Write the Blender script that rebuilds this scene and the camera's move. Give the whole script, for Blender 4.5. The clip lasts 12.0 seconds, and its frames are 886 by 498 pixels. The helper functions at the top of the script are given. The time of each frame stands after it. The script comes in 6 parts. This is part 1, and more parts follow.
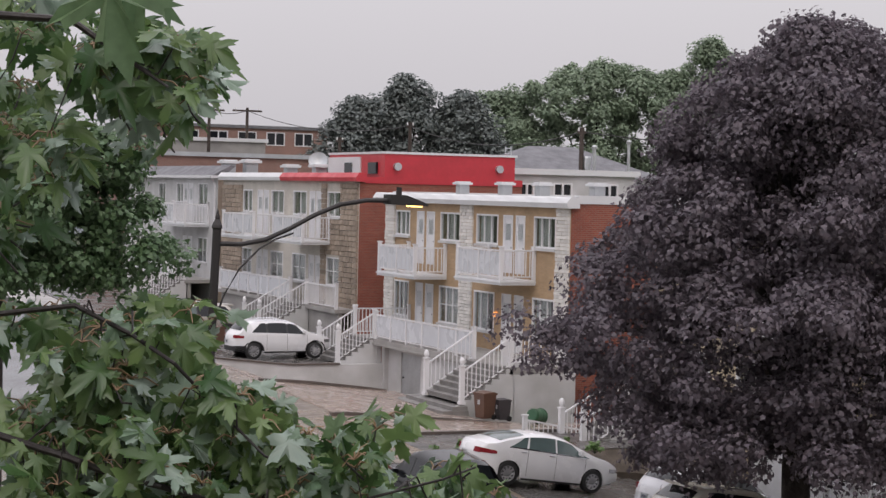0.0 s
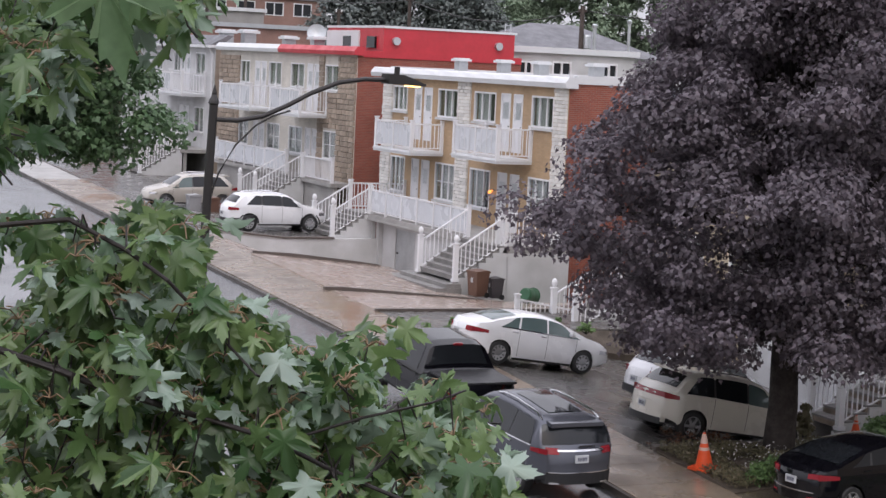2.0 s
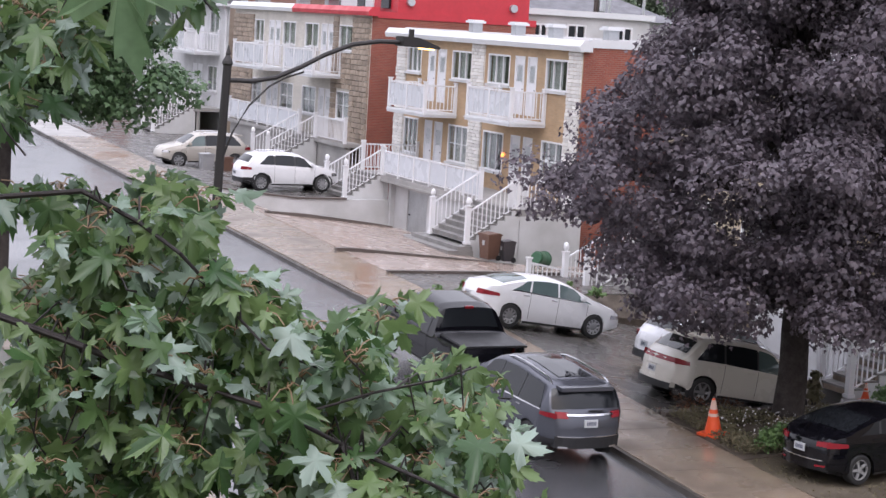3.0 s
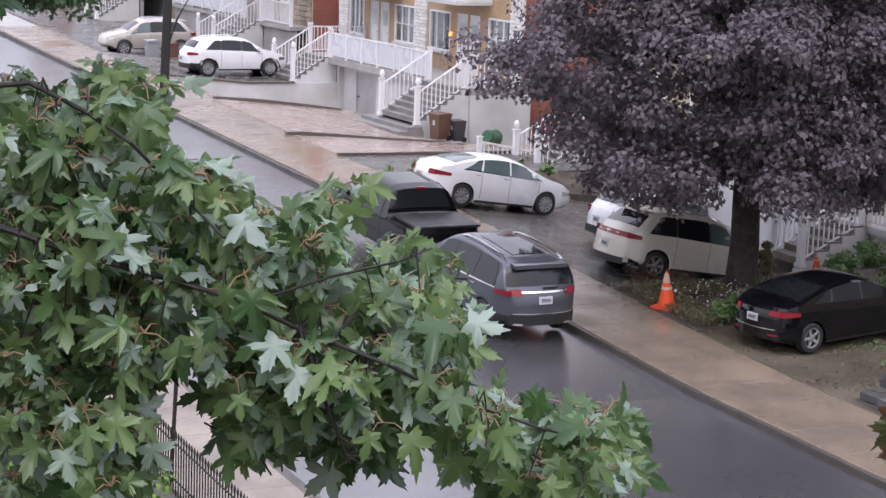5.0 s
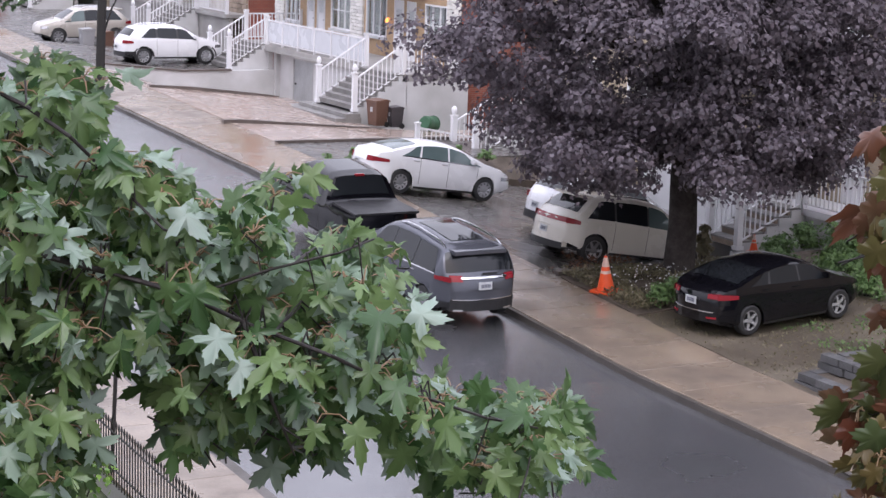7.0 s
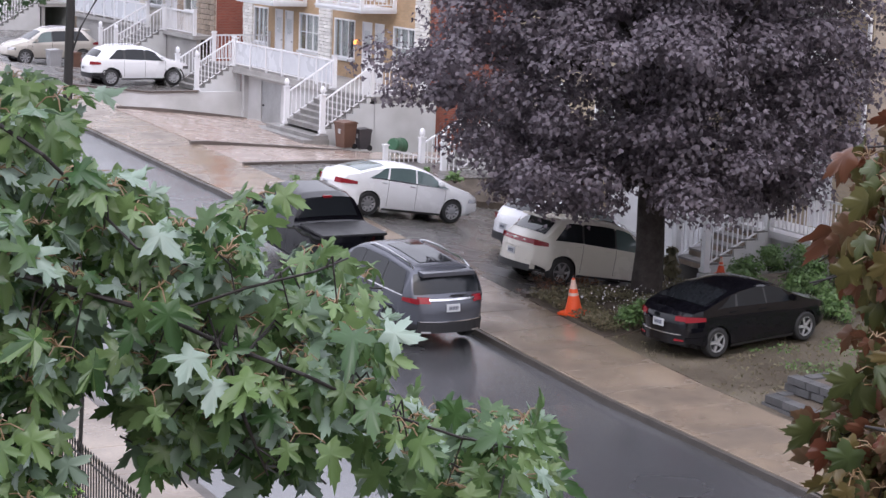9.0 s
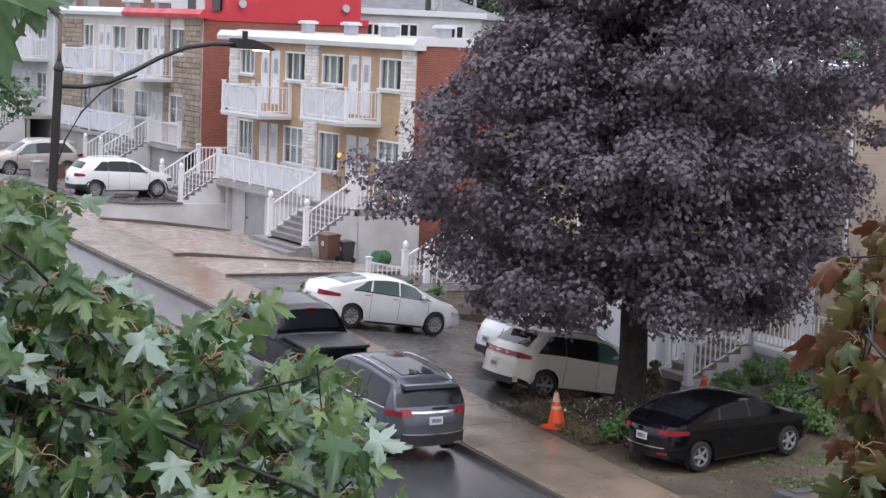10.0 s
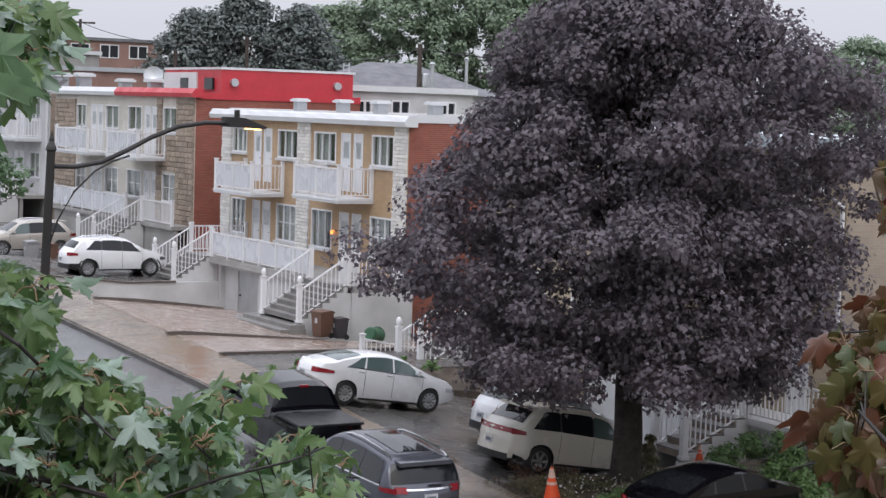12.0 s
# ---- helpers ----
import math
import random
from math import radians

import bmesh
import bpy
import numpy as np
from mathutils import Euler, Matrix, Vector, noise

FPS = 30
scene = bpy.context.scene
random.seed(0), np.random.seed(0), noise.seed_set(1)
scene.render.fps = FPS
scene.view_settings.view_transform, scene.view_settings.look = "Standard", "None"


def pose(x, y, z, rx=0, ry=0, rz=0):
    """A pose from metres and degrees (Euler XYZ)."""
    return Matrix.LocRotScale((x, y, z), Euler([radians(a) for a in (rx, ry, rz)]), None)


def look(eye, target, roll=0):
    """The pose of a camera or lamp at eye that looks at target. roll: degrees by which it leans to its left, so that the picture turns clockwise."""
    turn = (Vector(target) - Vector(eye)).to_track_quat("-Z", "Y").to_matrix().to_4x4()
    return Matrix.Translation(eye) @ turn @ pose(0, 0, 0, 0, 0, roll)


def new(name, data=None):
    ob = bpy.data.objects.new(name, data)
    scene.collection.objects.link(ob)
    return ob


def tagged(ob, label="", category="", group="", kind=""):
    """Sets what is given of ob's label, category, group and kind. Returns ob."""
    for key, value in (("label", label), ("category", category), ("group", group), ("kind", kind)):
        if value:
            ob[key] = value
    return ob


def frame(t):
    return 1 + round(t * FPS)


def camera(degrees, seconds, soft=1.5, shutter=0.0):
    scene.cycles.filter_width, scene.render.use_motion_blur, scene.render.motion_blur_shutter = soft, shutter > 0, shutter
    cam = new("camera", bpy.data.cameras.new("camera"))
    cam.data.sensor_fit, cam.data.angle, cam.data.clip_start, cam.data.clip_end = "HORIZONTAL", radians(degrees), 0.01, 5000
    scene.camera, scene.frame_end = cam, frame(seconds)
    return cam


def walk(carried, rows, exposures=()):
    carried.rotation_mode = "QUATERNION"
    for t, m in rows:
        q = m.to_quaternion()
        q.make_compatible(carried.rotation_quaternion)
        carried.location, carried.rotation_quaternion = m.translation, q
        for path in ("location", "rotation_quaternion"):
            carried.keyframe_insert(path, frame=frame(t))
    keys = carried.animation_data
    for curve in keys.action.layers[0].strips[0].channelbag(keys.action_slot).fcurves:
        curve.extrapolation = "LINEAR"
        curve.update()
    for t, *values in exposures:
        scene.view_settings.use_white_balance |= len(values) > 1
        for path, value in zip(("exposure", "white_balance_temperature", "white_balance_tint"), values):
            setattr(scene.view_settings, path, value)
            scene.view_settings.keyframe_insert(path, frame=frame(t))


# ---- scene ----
cam = camera(26.73, 12.0, soft=1.45)
walk(cam, [
    (0, pose(0.020, -0.030, 9.815, 88.237, -1.302, -24.573)),
    (0.5, pose(0.020, -0.030, 9.820, 86.591, -1.217, -24.560)),
    (0.7, pose(0.020, -0.030, 9.822, 84.750, -1.500, -24.610)),
    (0.85, pose(0.019, -0.028, 9.836, 83.650, -1.800, -24.670)),
    (1, pose(0.018, -0.024, 9.866, 83.379, -2.117, -24.722)),
    (1.5, pose(0.021, -0.017, 9.931, 84.604, -2.424, -24.707)),
    (2, pose(0.024, -0.015, 9.952, 84.356, -2.714, -24.617)),
    (2.5, pose(0.034, -0.016, 9.975, 83.677, -3.216, -24.446)),
    (3, pose(0.023, -0.009, 9.994, 83.135, -3.399, -24.175)),
    (3.5, pose(0.028, -0.011, 9.995, 80.735, -3.047, -24.215)),
    (3.7, pose(0.027, -0.010, 9.995, 80.577, -3.002, -24.211)),
    (5.3, pose(0.017, -0.006, 9.999, 79.400, -1.881, -26.126)),
    (5.5, pose(0.016, -0.006, 10.000, 79.365, -1.796, -26.153)),
    (6, pose(0.009, -0.004, 9.995, 79.223, -1.692, -26.709)),
    (6.5, pose(0.000, 0.000, 10.000, 79.164, -1.810, -27.244)),
    (7, pose(0.009, -0.002, 10.009, 79.180, -1.748, -27.844)),
    (8.8, pose(-0.008, 0.003, 10.002, 79.445, -2.049, -28.672)),
    (9, pose(-0.009, 0.004, 10.001, 79.895, -2.026, -28.820)),
    (9.5, pose(-0.010, 0.001, 9.984, 82.055, -2.121, -29.133)),
    (10, pose(-0.017, 0.004, 9.988, 83.385, -2.317, -29.314)),
    (10.5, pose(-0.015, 0.003, 9.985, 84.812, -2.430, -29.533)),
    (11, pose(-0.011, 0.003, 9.989, 85.220, -2.235, -29.569)),
    (11.5, pose(-0.003, 0.001, 9.997, 85.438, -1.828, -29.609)),
    (12, pose(-0.009, 0.003, 9.998, 85.719, -1.795, -29.566)),
], [(0, 0.08, 6800, 11), (0.6, 0.13, 6750, 10), (1.2, 0.53, 6550, 11), (1.6, 0.55, 6500, 11), (2.0, 0.4, 6450, 11), (2.5, 0.6, 6350, 12), (3.5, 0.73, 6300, 14), (6.5, 0.84, 6200, 15), (9.0, 0.84, 6200, 13), (9.7, 0.73, 6200, 11), (10.5, 0.47, 6250, 8), (12, 0.37, 6300, 7)])

# ---- world and light: overcast rainy evening ----
world = bpy.data.worlds.new("overcast_sky")
scene.world = world
world.use_nodes = True
wn, wl = world.node_tree.nodes, world.node_tree.links
wn.clear()
w_out = wn.new("ShaderNodeOutputWorld")
w_bg = wn.new("ShaderNodeBackground")
w_sky = wn.new("ShaderNodeTexSky")
w_sky.sky_type, w_sky.sun_disc = "NISHITA", False
w_sky.sun_elevation, w_sky.sun_rotation = radians(38), radians(200)
w_sky.air_density, w_sky.dust_density = 1.6, 6.0
w_dim = wn.new("ShaderNodeMix")
w_dim.data_type = "RGBA"
w_dim.inputs["Factor"].default_value = 0.93
w_dim.inputs["B"].default_value = (5.35, 5.3, 5.85, 1)
wl.new(w_sky.outputs["Color"], w_dim.inputs["A"])
# an overcast sky is nearly three times as bright overhead as at the horizon
w_tc, w_sep, w_up, w_mul = wn.new("ShaderNodeTexCoord"), wn.new("ShaderNodeSeparateXYZ"), wn.new("ShaderNodeMapRange"), wn.new("ShaderNodeVectorMath")
wl.new(w_tc.outputs["Generated"], w_sep.inputs["Vector"])
wl.new(w_sep.outputs["Z"], w_up.inputs["Value"])
w_up.inputs["To Min"].default_value, w_up.inputs["To Max"].default_value = 1.0, 2.9
w_mul.operation = "SCALE"
wl.new(w_dim.outputs["Result"], w_mul.inputs[0])
wl.new(w_up.outputs["Result"], w_mul.inputs["Scale"])
wl.new(w_mul.outputs["Vector"], w_bg.inputs["Color"])
w_bg.inputs["Strength"].default_value = 0.1
wl.new(w_bg.outputs["Background"], w_out.inputs["Surface"])

sun_data = bpy.data.lights.new("sun", "SUN")
sun_data.energy, sun_data.angle, sun_data.color = 0.5, radians(30), (1, 0.97, 0.95)
sun = new("sun", sun_data)
sun.matrix_world = look((0, 0, 60), (18, 30, 0))


# ---- small builders ----
def bx(bm, a, b):
    """A box between two corners."""
    v = [bm.verts.new((x, y, z)) for x in (a[0], b[0]) for y in (a[1], b[1]) for z in (a[2], b[2])]
    for q in ((0, 1, 3, 2), (4, 6, 7, 5), (0, 4, 5, 1), (2, 3, 7, 6), (0, 2, 6, 4), (1, 5, 7, 3)):
        bm.faces.new([v[i] for i in q])
    return v


def tube(bm, pts, radii, seg=8, cap=True):
    """A tube through points with a radius at each."""
    pts = [Vector(p) for p in pts]
    rings = []
    for i, p in enumerate(pts):
        d = (pts[min(i + 1, len(pts) - 1)] - pts[max(i - 1, 0)]).normalized()
        a = d.cross(Vector((0, 0, 1)) if abs(d.z) < 0.9 else Vector((1, 0, 0))).normalized()
        b = d.cross(a)
        r = radii[i] if hasattr(radii, "__len__") else radii
        rings.append([bm.verts.new(p + r * (math.cos(2 * math.pi * k / seg) * a + math.sin(2 * math.pi * k / seg) * b)) for k in range(seg)])
    for r0, r1 in zip(rings, rings[1:]):
        for k in range(seg):
            bm.faces.new((r0[k], r0[(k + 1) % seg], r1[(k + 1) % seg], r1[k]))
    if cap:
        bm.faces.new(rings[0][::-1])
        bm.faces.new(rings[-1])


def lathe(bm, profile, centre=(0, 0, 0), seg=12):
    """Profile of (radius, z) turned about the upright axis."""
    c = Vector(centre)
    rings = [[bm.verts.new(c + Vector((r * math.cos(2 * math.pi * k / seg), r * math.sin(2 * math.pi * k / seg), z))) for k in range(seg)] for r, z in profile]
    for r0, r1 in zip(rings, rings[1:]):
        for k in range(seg):
            bm.faces.new((r0[k], r0[(k + 1) % seg], r1[(k + 1) % seg], r1[k]))
    bm.faces.new(rings[0][::-1])
    bm.faces.new(rings[-1])


def prism(bm, outline, a, b, axis):
    """An outline of 2D points pushed from a to b along an axis (0, 1 or 2)."""
    def at(p, k):
        q = list(p)
        q.insert(axis, k)
        return bm.verts.new(q)
    r0, r1 = [at(p, a) for p in outline], [at(p, b) for p in outline]
    n = len(outline)
    for k in range(n):
        bm.faces.new((r0[k], r0[(k + 1) % n], r1[(k + 1) % n], r1[k]))
    bm.faces.new(r0[::-1])
    bm.faces.new(r1)


def wall_cells(bm, plane, t0, t1, u0, u1, z0, z1, holes):
    """A wall with openings; plane 0: thickness along x, runs in y; plane 1: thickness along y, runs in x. holes: (u0, u1, z0, z1)."""
    us = sorted({u0, u1, *[h[0] for h in holes], *[h[1] for h in holes]})
    zs = sorted({z0, z1, *[h[2] for h in holes], *[h[3] for h in holes]})
    us, zs = [u for u in us if u0 <= u <= u1], [z for z in zs if z0 <= z <= z1]
    for ua, ub in zip(us, us[1:]):
        start = None
        for za, zb in zip(zs, zs[1:]):
            um, zm = (ua + ub) / 2, (za + zb) / 2
            solid = not any(h[0] < um < h[1] and h[2] < zm < h[3] for h in holes)
            if solid and start is None:
                start = za
            if start is not None and (not solid or zb == zs[-1]):
                top = zb if solid else za
                bx(bm, (t0, ua, start) if plane == 0 else (ua, t0, start), (t1, ub, top) if plane == 0 else (ub, t1, top))
                start = None
    bmesh.ops.remove_doubles(bm, verts=bm.verts, dist=1e-5)


ORIGIN = {}


def thing(name, label, category, at=(0, 0, 0), turn=0, group="", kind="", tilt=0):
    """An empty at the base of a thing."""
    ob = new(name)
    ob.empty_display_size = 0.2
    ob.matrix_world = pose(*at, 0, tilt, turn)
    ORIGIN[ob] = Vector(at)
    return tagged(ob, label, category, group, kind)


def finish(bm, name, material, smooth=False):
    bmesh.ops.recalc_face_normals(bm, faces=bm.faces)
    me = bpy.data.meshes.new(name)
    bm.to_mesh(me)
    bm.free()
    me.materials.append(material)
    if smooth:
        me.shade_smooth()
        me.set_sharp_from_angle(angle=radians(40))
    return me


def part(name, bm, material, parent, label="", smooth=False, placed=True, kind=""):
    """One mesh under a thing or part; placed: the mesh is given in the world's places."""
    me = finish(bm, name, material, smooth)
    base = ORIGIN.get(parent, Vector())
    if placed:
        me.transform(Matrix.Translation(-base))
    ob = new(name, me)
    ob.parent = parent
    ORIGIN[ob] = base
    return tagged(ob, label, kind=kind)


def struct(name, bm, material, label, category="", smooth=False, kind="structure"):
    ob = new(name, finish(bm, name, material, smooth))
    return tagged(ob, label, category, kind=kind)


def shared(name, me, at, parent, turn=(0, 0, 0), scale=(1, 1, 1)):
    """A piece on shared mesh data, at a place of the world."""
    ob = new(name, me)
    ob.parent = parent
    ob.matrix_basis = Matrix.LocRotScale(Vector(at) - ORIGIN.get(parent, Vector()), Euler(turn), scale)
    return ob


# ---- materials ----
def material(name, colour, rough=0.6, metal=0.0, vary=0.25, grain=30.0, stain=1.2, bump=0.15, second=None, coat=0.0, island=False, rough_vary=0.1, random=0.0, spec=0.5, world=False):
    """Colour broken up at two scales with fine relief; second: a colour mixed in by the large stains; world: stains run on from piece to piece."""
    m = bpy.data.materials.new(name)
    m.use_nodes = True
    n, l = m.node_tree.nodes, m.node_tree.links
    b = n["Principled BSDF"]
    tc = n.new("ShaderNodeTexCoord")
    big, small = n.new("ShaderNodeTexNoise"), n.new("ShaderNodeTexNoise")
    big.inputs["Scale"].default_value, small.inputs["Scale"].default_value = stain, grain
    big.inputs["Detail"].default_value, small.inputs["Detail"].default_value = 5, 3
    for t in (big, small):
        l.new(n.new("ShaderNodeNewGeometry").outputs["Position"] if world else tc.outputs["Object"], t.inputs["Vector"])
    mix = n.new("ShaderNodeMix")
    mix.data_type = "RGBA"
    second = second or tuple(c * (1 - vary) for c in colour)
    mix.inputs["A"].default_value, mix.inputs["B"].default_value = (*colour, 1), (*second, 1)
    ramp = n.new("ShaderNodeMapRange")
    ramp.inputs["From Min"].default_value, ramp.inputs["From Max"].default_value = 0.35, 0.68
    l.new(big.outputs["Fac"], ramp.inputs["Value"])
    l.new(ramp.outputs["Result"], mix.inputs["Factor"])
    hsv = n.new("ShaderNodeHueSaturation")
    l.new(mix.outputs["Result"], hsv.inputs["Color"])
    val = n.new("ShaderNodeMapRange")
    val.inputs["To Min"].default_value, val.inputs["To Max"].default_value = 1 - vary, 1 + vary
    l.new(small.outputs["Fac"], val.inputs["Value"])
    if random or island:
        src = n.new("ShaderNodeNewGeometry" if island else "ShaderNodeObjectInfo")
        rr = n.new("ShaderNodeMapRange")
        k = random or 0.3
        rr.inputs["To Min"].default_value, rr.inputs["To Max"].default_value = 1 - k, 1 + k
        l.new(src.outputs["Random Per Island" if island else "Random"], rr.inputs["Value"])
        mul = n.new("ShaderNodeMath")
        mul.operation = "MULTIPLY"
        l.new(val.outputs["Result"], mul.inputs[0])
        l.new(rr.outputs["Result"], mul.inputs[1])
        l.new(mul.outputs["Value"], hsv.inputs["Value"])
    else:
        l.new(val.outputs["Result"], hsv.inputs["Value"])
    l.new(hsv.outputs["Color"], b.inputs["Base Color"])
    rg = n.new("ShaderNodeMapRange")
    rg.inputs["From Min"].default_value, rg.inputs["From Max"].default_value = 0.35, 0.68
    rg.inputs["To Min"].default_value, rg.inputs["To Max"].default_value = max(0.02, rough - rough_vary), min(1, rough + rough_vary)
    l.new(big.outputs["Fac"], rg.inputs["Value"])
    l.new(rg.outputs["Result"], b.inputs["Roughness"])
    b.inputs["Metallic"].default_value = metal
    b.inputs["Coat Weight"].default_value = coat
    b.inputs["Specular IOR Level"].default_value = spec
    if bump:
        bp = n.new("ShaderNodeBump")
        bp.inputs["Strength"].default_value, bp.inputs["Distance"].default_value = bump, 0.02
        l.new(small.outputs["Fac"], bp.inputs["Height"])
        l.new(bp.outputs["Normal"], b.inputs["Normal"])
    return m


def brick(name, c1, c2, mortar, side=False, size=(0.23, 0.075), mortar_w=0.008):
    """Brickwork on a wall that faces the street (or, side, one that runs across it)."""
    m = bpy.data.materials.new(name)
    m.use_nodes = True
    n, l = m.node_tree.nodes, m.node_tree.links
    b = n["Principled BSDF"]
    tc, sep, com = n.new("ShaderNodeTexCoord"), n.new("ShaderNodeSeparateXYZ"), n.new("ShaderNodeCombineXYZ")
    l.new(tc.outputs["Object"], sep.inputs["Vector"])
    l.new(sep.outputs["X" if side else "Y"], com.inputs["X"])
    l.new(sep.outputs["Z"], com.inputs["Y"])
    t = n.new("ShaderNodeTexBrick")
    l.new(com.outputs["Vector"], t.inputs["Vector"])
    t.inputs["Color1"].default_value, t.inputs["Color2"].default_value, t.inputs["Mortar"].default_value = (*c1, 1), (*c2, 1), (*mortar, 1)
    t.inputs["Scale"].default_value = 1
    t.inputs["Brick Width"].default_value, t.inputs["Row Height"].default_value = size
    t.inputs["Mortar Size"].default_value, t.inputs["Mortar Smooth"].default_value = mortar_w, 0.2
    noise_t, hsv, mr = n.new("ShaderNodeTexNoise"), n.new("ShaderNodeHueSaturation"), n.new("ShaderNodeMapRange")
    noise_t.inputs["Scale"].default_value, noise_t.inputs["Detail"].default_value = 0.9, 6
    l.new(tc.outputs["Object"], noise_t.inputs["Vector"])
    mr.inputs["To Min"].default_value, mr.inputs["To Max"].default_value = 0.65, 1.3
    l.new(noise_t.outputs["Fac"], mr.inputs["Value"])
    l.new(mr.outputs["Result"], hsv.inputs["Value"])
    l.new(t.outputs["Color"], hsv.inputs["Color"])
    l.new(hsv.outputs["Color"], b.inputs["Base Color"])
    b.inputs["Roughness"].default_value = 0.8
    bp = n.new("ShaderNodeBump")
    bp.inputs["Strength"].default_value, bp.inputs["Distance"].default_value, bp.invert = 0.6, 0.01, True
    l.new(t.outputs["Fac"], bp.inputs["Height"])
    l.new(bp.outputs["Normal"], b.inputs["Normal"])
    return m


def leaf_material(name, colour, second, rough=0.35, glow=0.35, random=0.35):
    """Leaf: each one its own tint, light passing through the blade, wet gloss."""
    m = bpy.data.materials.new(name)
    m.use_nodes = True
    n, l = m.node_tree.nodes, m.node_tree.links
    b, out = n["Principled BSDF"], n["Material Output"]
    g, mix, hsv = n.new("ShaderNodeNewGeometry"), n.new("ShaderNodeMix"), n.new("ShaderNodeHueSaturation")
    info, add, fr = n.new("ShaderNodeObjectInfo"), n.new("ShaderNodeMath"), n.new("ShaderNodeMath")
    l.new(g.outputs["Random Per Island"], add.inputs[0])
    l.new(info.outputs["Random"], add.inputs[1])
    fr.operation = "FRACT"
    l.new(add.outputs["Value"], fr.inputs[0])
    mix.data_type = "RGBA"
    mix.inputs["A"].default_value, mix.inputs["B"].default_value = (*colour, 1), (*second, 1)
    l.new(fr.outputs["Value"], mix.inputs["Factor"])
    l.new(mix.outputs["Result"], hsv.inputs["Color"])
    mr, tc, t = n.new("ShaderNodeMapRange"), n.new("ShaderNodeTexCoord"), n.new("ShaderNodeTexNoise")
    t.inputs["Scale"].default_value = 7
    l.new(tc.outputs["Object"], t.inputs["Vector"])
    mr.inputs["To Min"].default_value, mr.inputs["To Max"].default_value = 1 - random, 1 + random
    l.new(t.outputs["Fac"], mr.inputs["Value"])
    l.new(mr.outputs["Result"], hsv.inputs["Value"])
    l.new(hsv.outputs["Color"], b.inputs["Base Color"])
    b.inputs["Roughness"].default_value = rough
    tr, mx = n.new("ShaderNodeBsdfTranslucent"), n.new("ShaderNodeMixShader")
    l.new(hsv.outputs["Color"], tr.inputs["Color"])
    mx.inputs["Fac"].default_value = glow
    l.new(b.outputs["BSDF"], mx.inputs[1])
    l.new(tr.outputs["BSDF"], mx.inputs[2])
    l.new(mx.outputs["Shader"], out.inputs["Surface"])
    return m


def glass(name, tint=(0.85, 0.9, 0.9), rough=0.02):
    m = bpy.data.materials.new(name)
    m.use_nodes = True
    b = m.node_tree.nodes["Principled BSDF"]
    b.inputs["Base Color"].default_value = (*tint, 1)
    b.inputs["Roughness"].default_value = rough
    b.inputs["Transmission Weight"].default_value = 1
    b.inputs["IOR"].default_value = 1.45
    return m


def lit(name, colour, strength):
    m = bpy.data.materials.new(name)
    m.use_nodes = True
    b = m.node_tree.nodes["Principled BSDF"]
    b.inputs["Base Color"].default_value = (*colour, 1)
    b.inputs["Emission Color"].default_value = (*colour, 1)
    b.inputs["Emission Strength"].default_value = strength
    return m


WHITE = material("white_paint", (0.68, 0.68, 0.7), 0.45, vary=0.06, grain=14, bump=0.03)
VINYL = material("white_vinyl", (0.71, 0.71, 0.73), 0.4, vary=0.04, grain=20, bump=0.0)
PANEL = material("frosted_panel", (0.59, 0.61, 0.65), 0.3, vary=0.06, grain=9, bump=0.02)
STUCCO = material("white_stucco", (0.56, 0.56, 0.57), 0.85, vary=0.1, grain=40, stain=0.8, bump=0.3, second=(0.44, 0.44, 0.44))
CONCRETE = material("grey_concrete", (0.34, 0.33, 0.32), 0.6, vary=0.2, grain=35, stain=0.9, bump=0.25)
STEP = material("weathered_step", (0.22, 0.212, 0.205), 0.45, vary=0.25, grain=22, stain=2, bump=0.2)
WET_TAN = material("wet_tan_concrete", (0.36, 0.285, 0.24), 0.22, vary=0.2, grain=26, stain=0.55, bump=0.08, second=(0.25, 0.205, 0.18), rough_vary=0.14)
PAVING = material("tan_sidewalk", (0.245, 0.192, 0.143), 0.27, vary=0.22, grain=22, stain=0.75, bump=0.12, second=(0.125, 0.1, 0.08), rough_vary=0.2, random=0.05, world=True)
ASPHALT = material("wet_asphalt", (0.085, 0.085, 0.09), 0.17, spec=1.0, vary=0.3, grain=60, stain=0.22, bump=0.12, second=(0.045, 0.045, 0.048), rough_vary=0.13)
OLD_ASPHALT = material("worn_wet_asphalt", (0.125, 0.118, 0.112), 0.26, vary=0.34, grain=30, stain=0.9, bump=0.2, second=(0.06, 0.056, 0.053), rough_vary=0.16)
DIRT = material("wet_dirt", (0.07, 0.056, 0.042), 0.55, vary=0.5, grain=24, stain=0.7, bump=1.0, second=(0.115, 0.095, 0.068), rough_vary=0.2)
SOIL = material("bare_soil", (0.095, 0.074, 0.056), 0.8, vary=0.4, grain=18, stain=2, bump=0.8)
LAWN = material("lawn_ground", (0.07, 0.09, 0.04), 0.9, vary=0.4, grain=20, stain=0.3, bump=0.6)
KERB = material("wet_kerb", (0.075, 0.066, 0.058), 0.45, vary=0.25, grain=25, stain=1.5, bump=0.3)
DARK_EDGE = material("dark_kerb", (0.11, 0.09, 0.08), 0.5, vary=0.3, grain=20, bump=0.3)
BUFF = brick("buff_brick", (0.45, 0.305, 0.18), (0.38, 0.26, 0.15), (0.38, 0.29, 0.2))
RED_SIDE = brick("red_brick", (0.3, 0.085, 0.055), (0.24, 0.065, 0.045), (0.25, 0.16, 0.13), side=True)
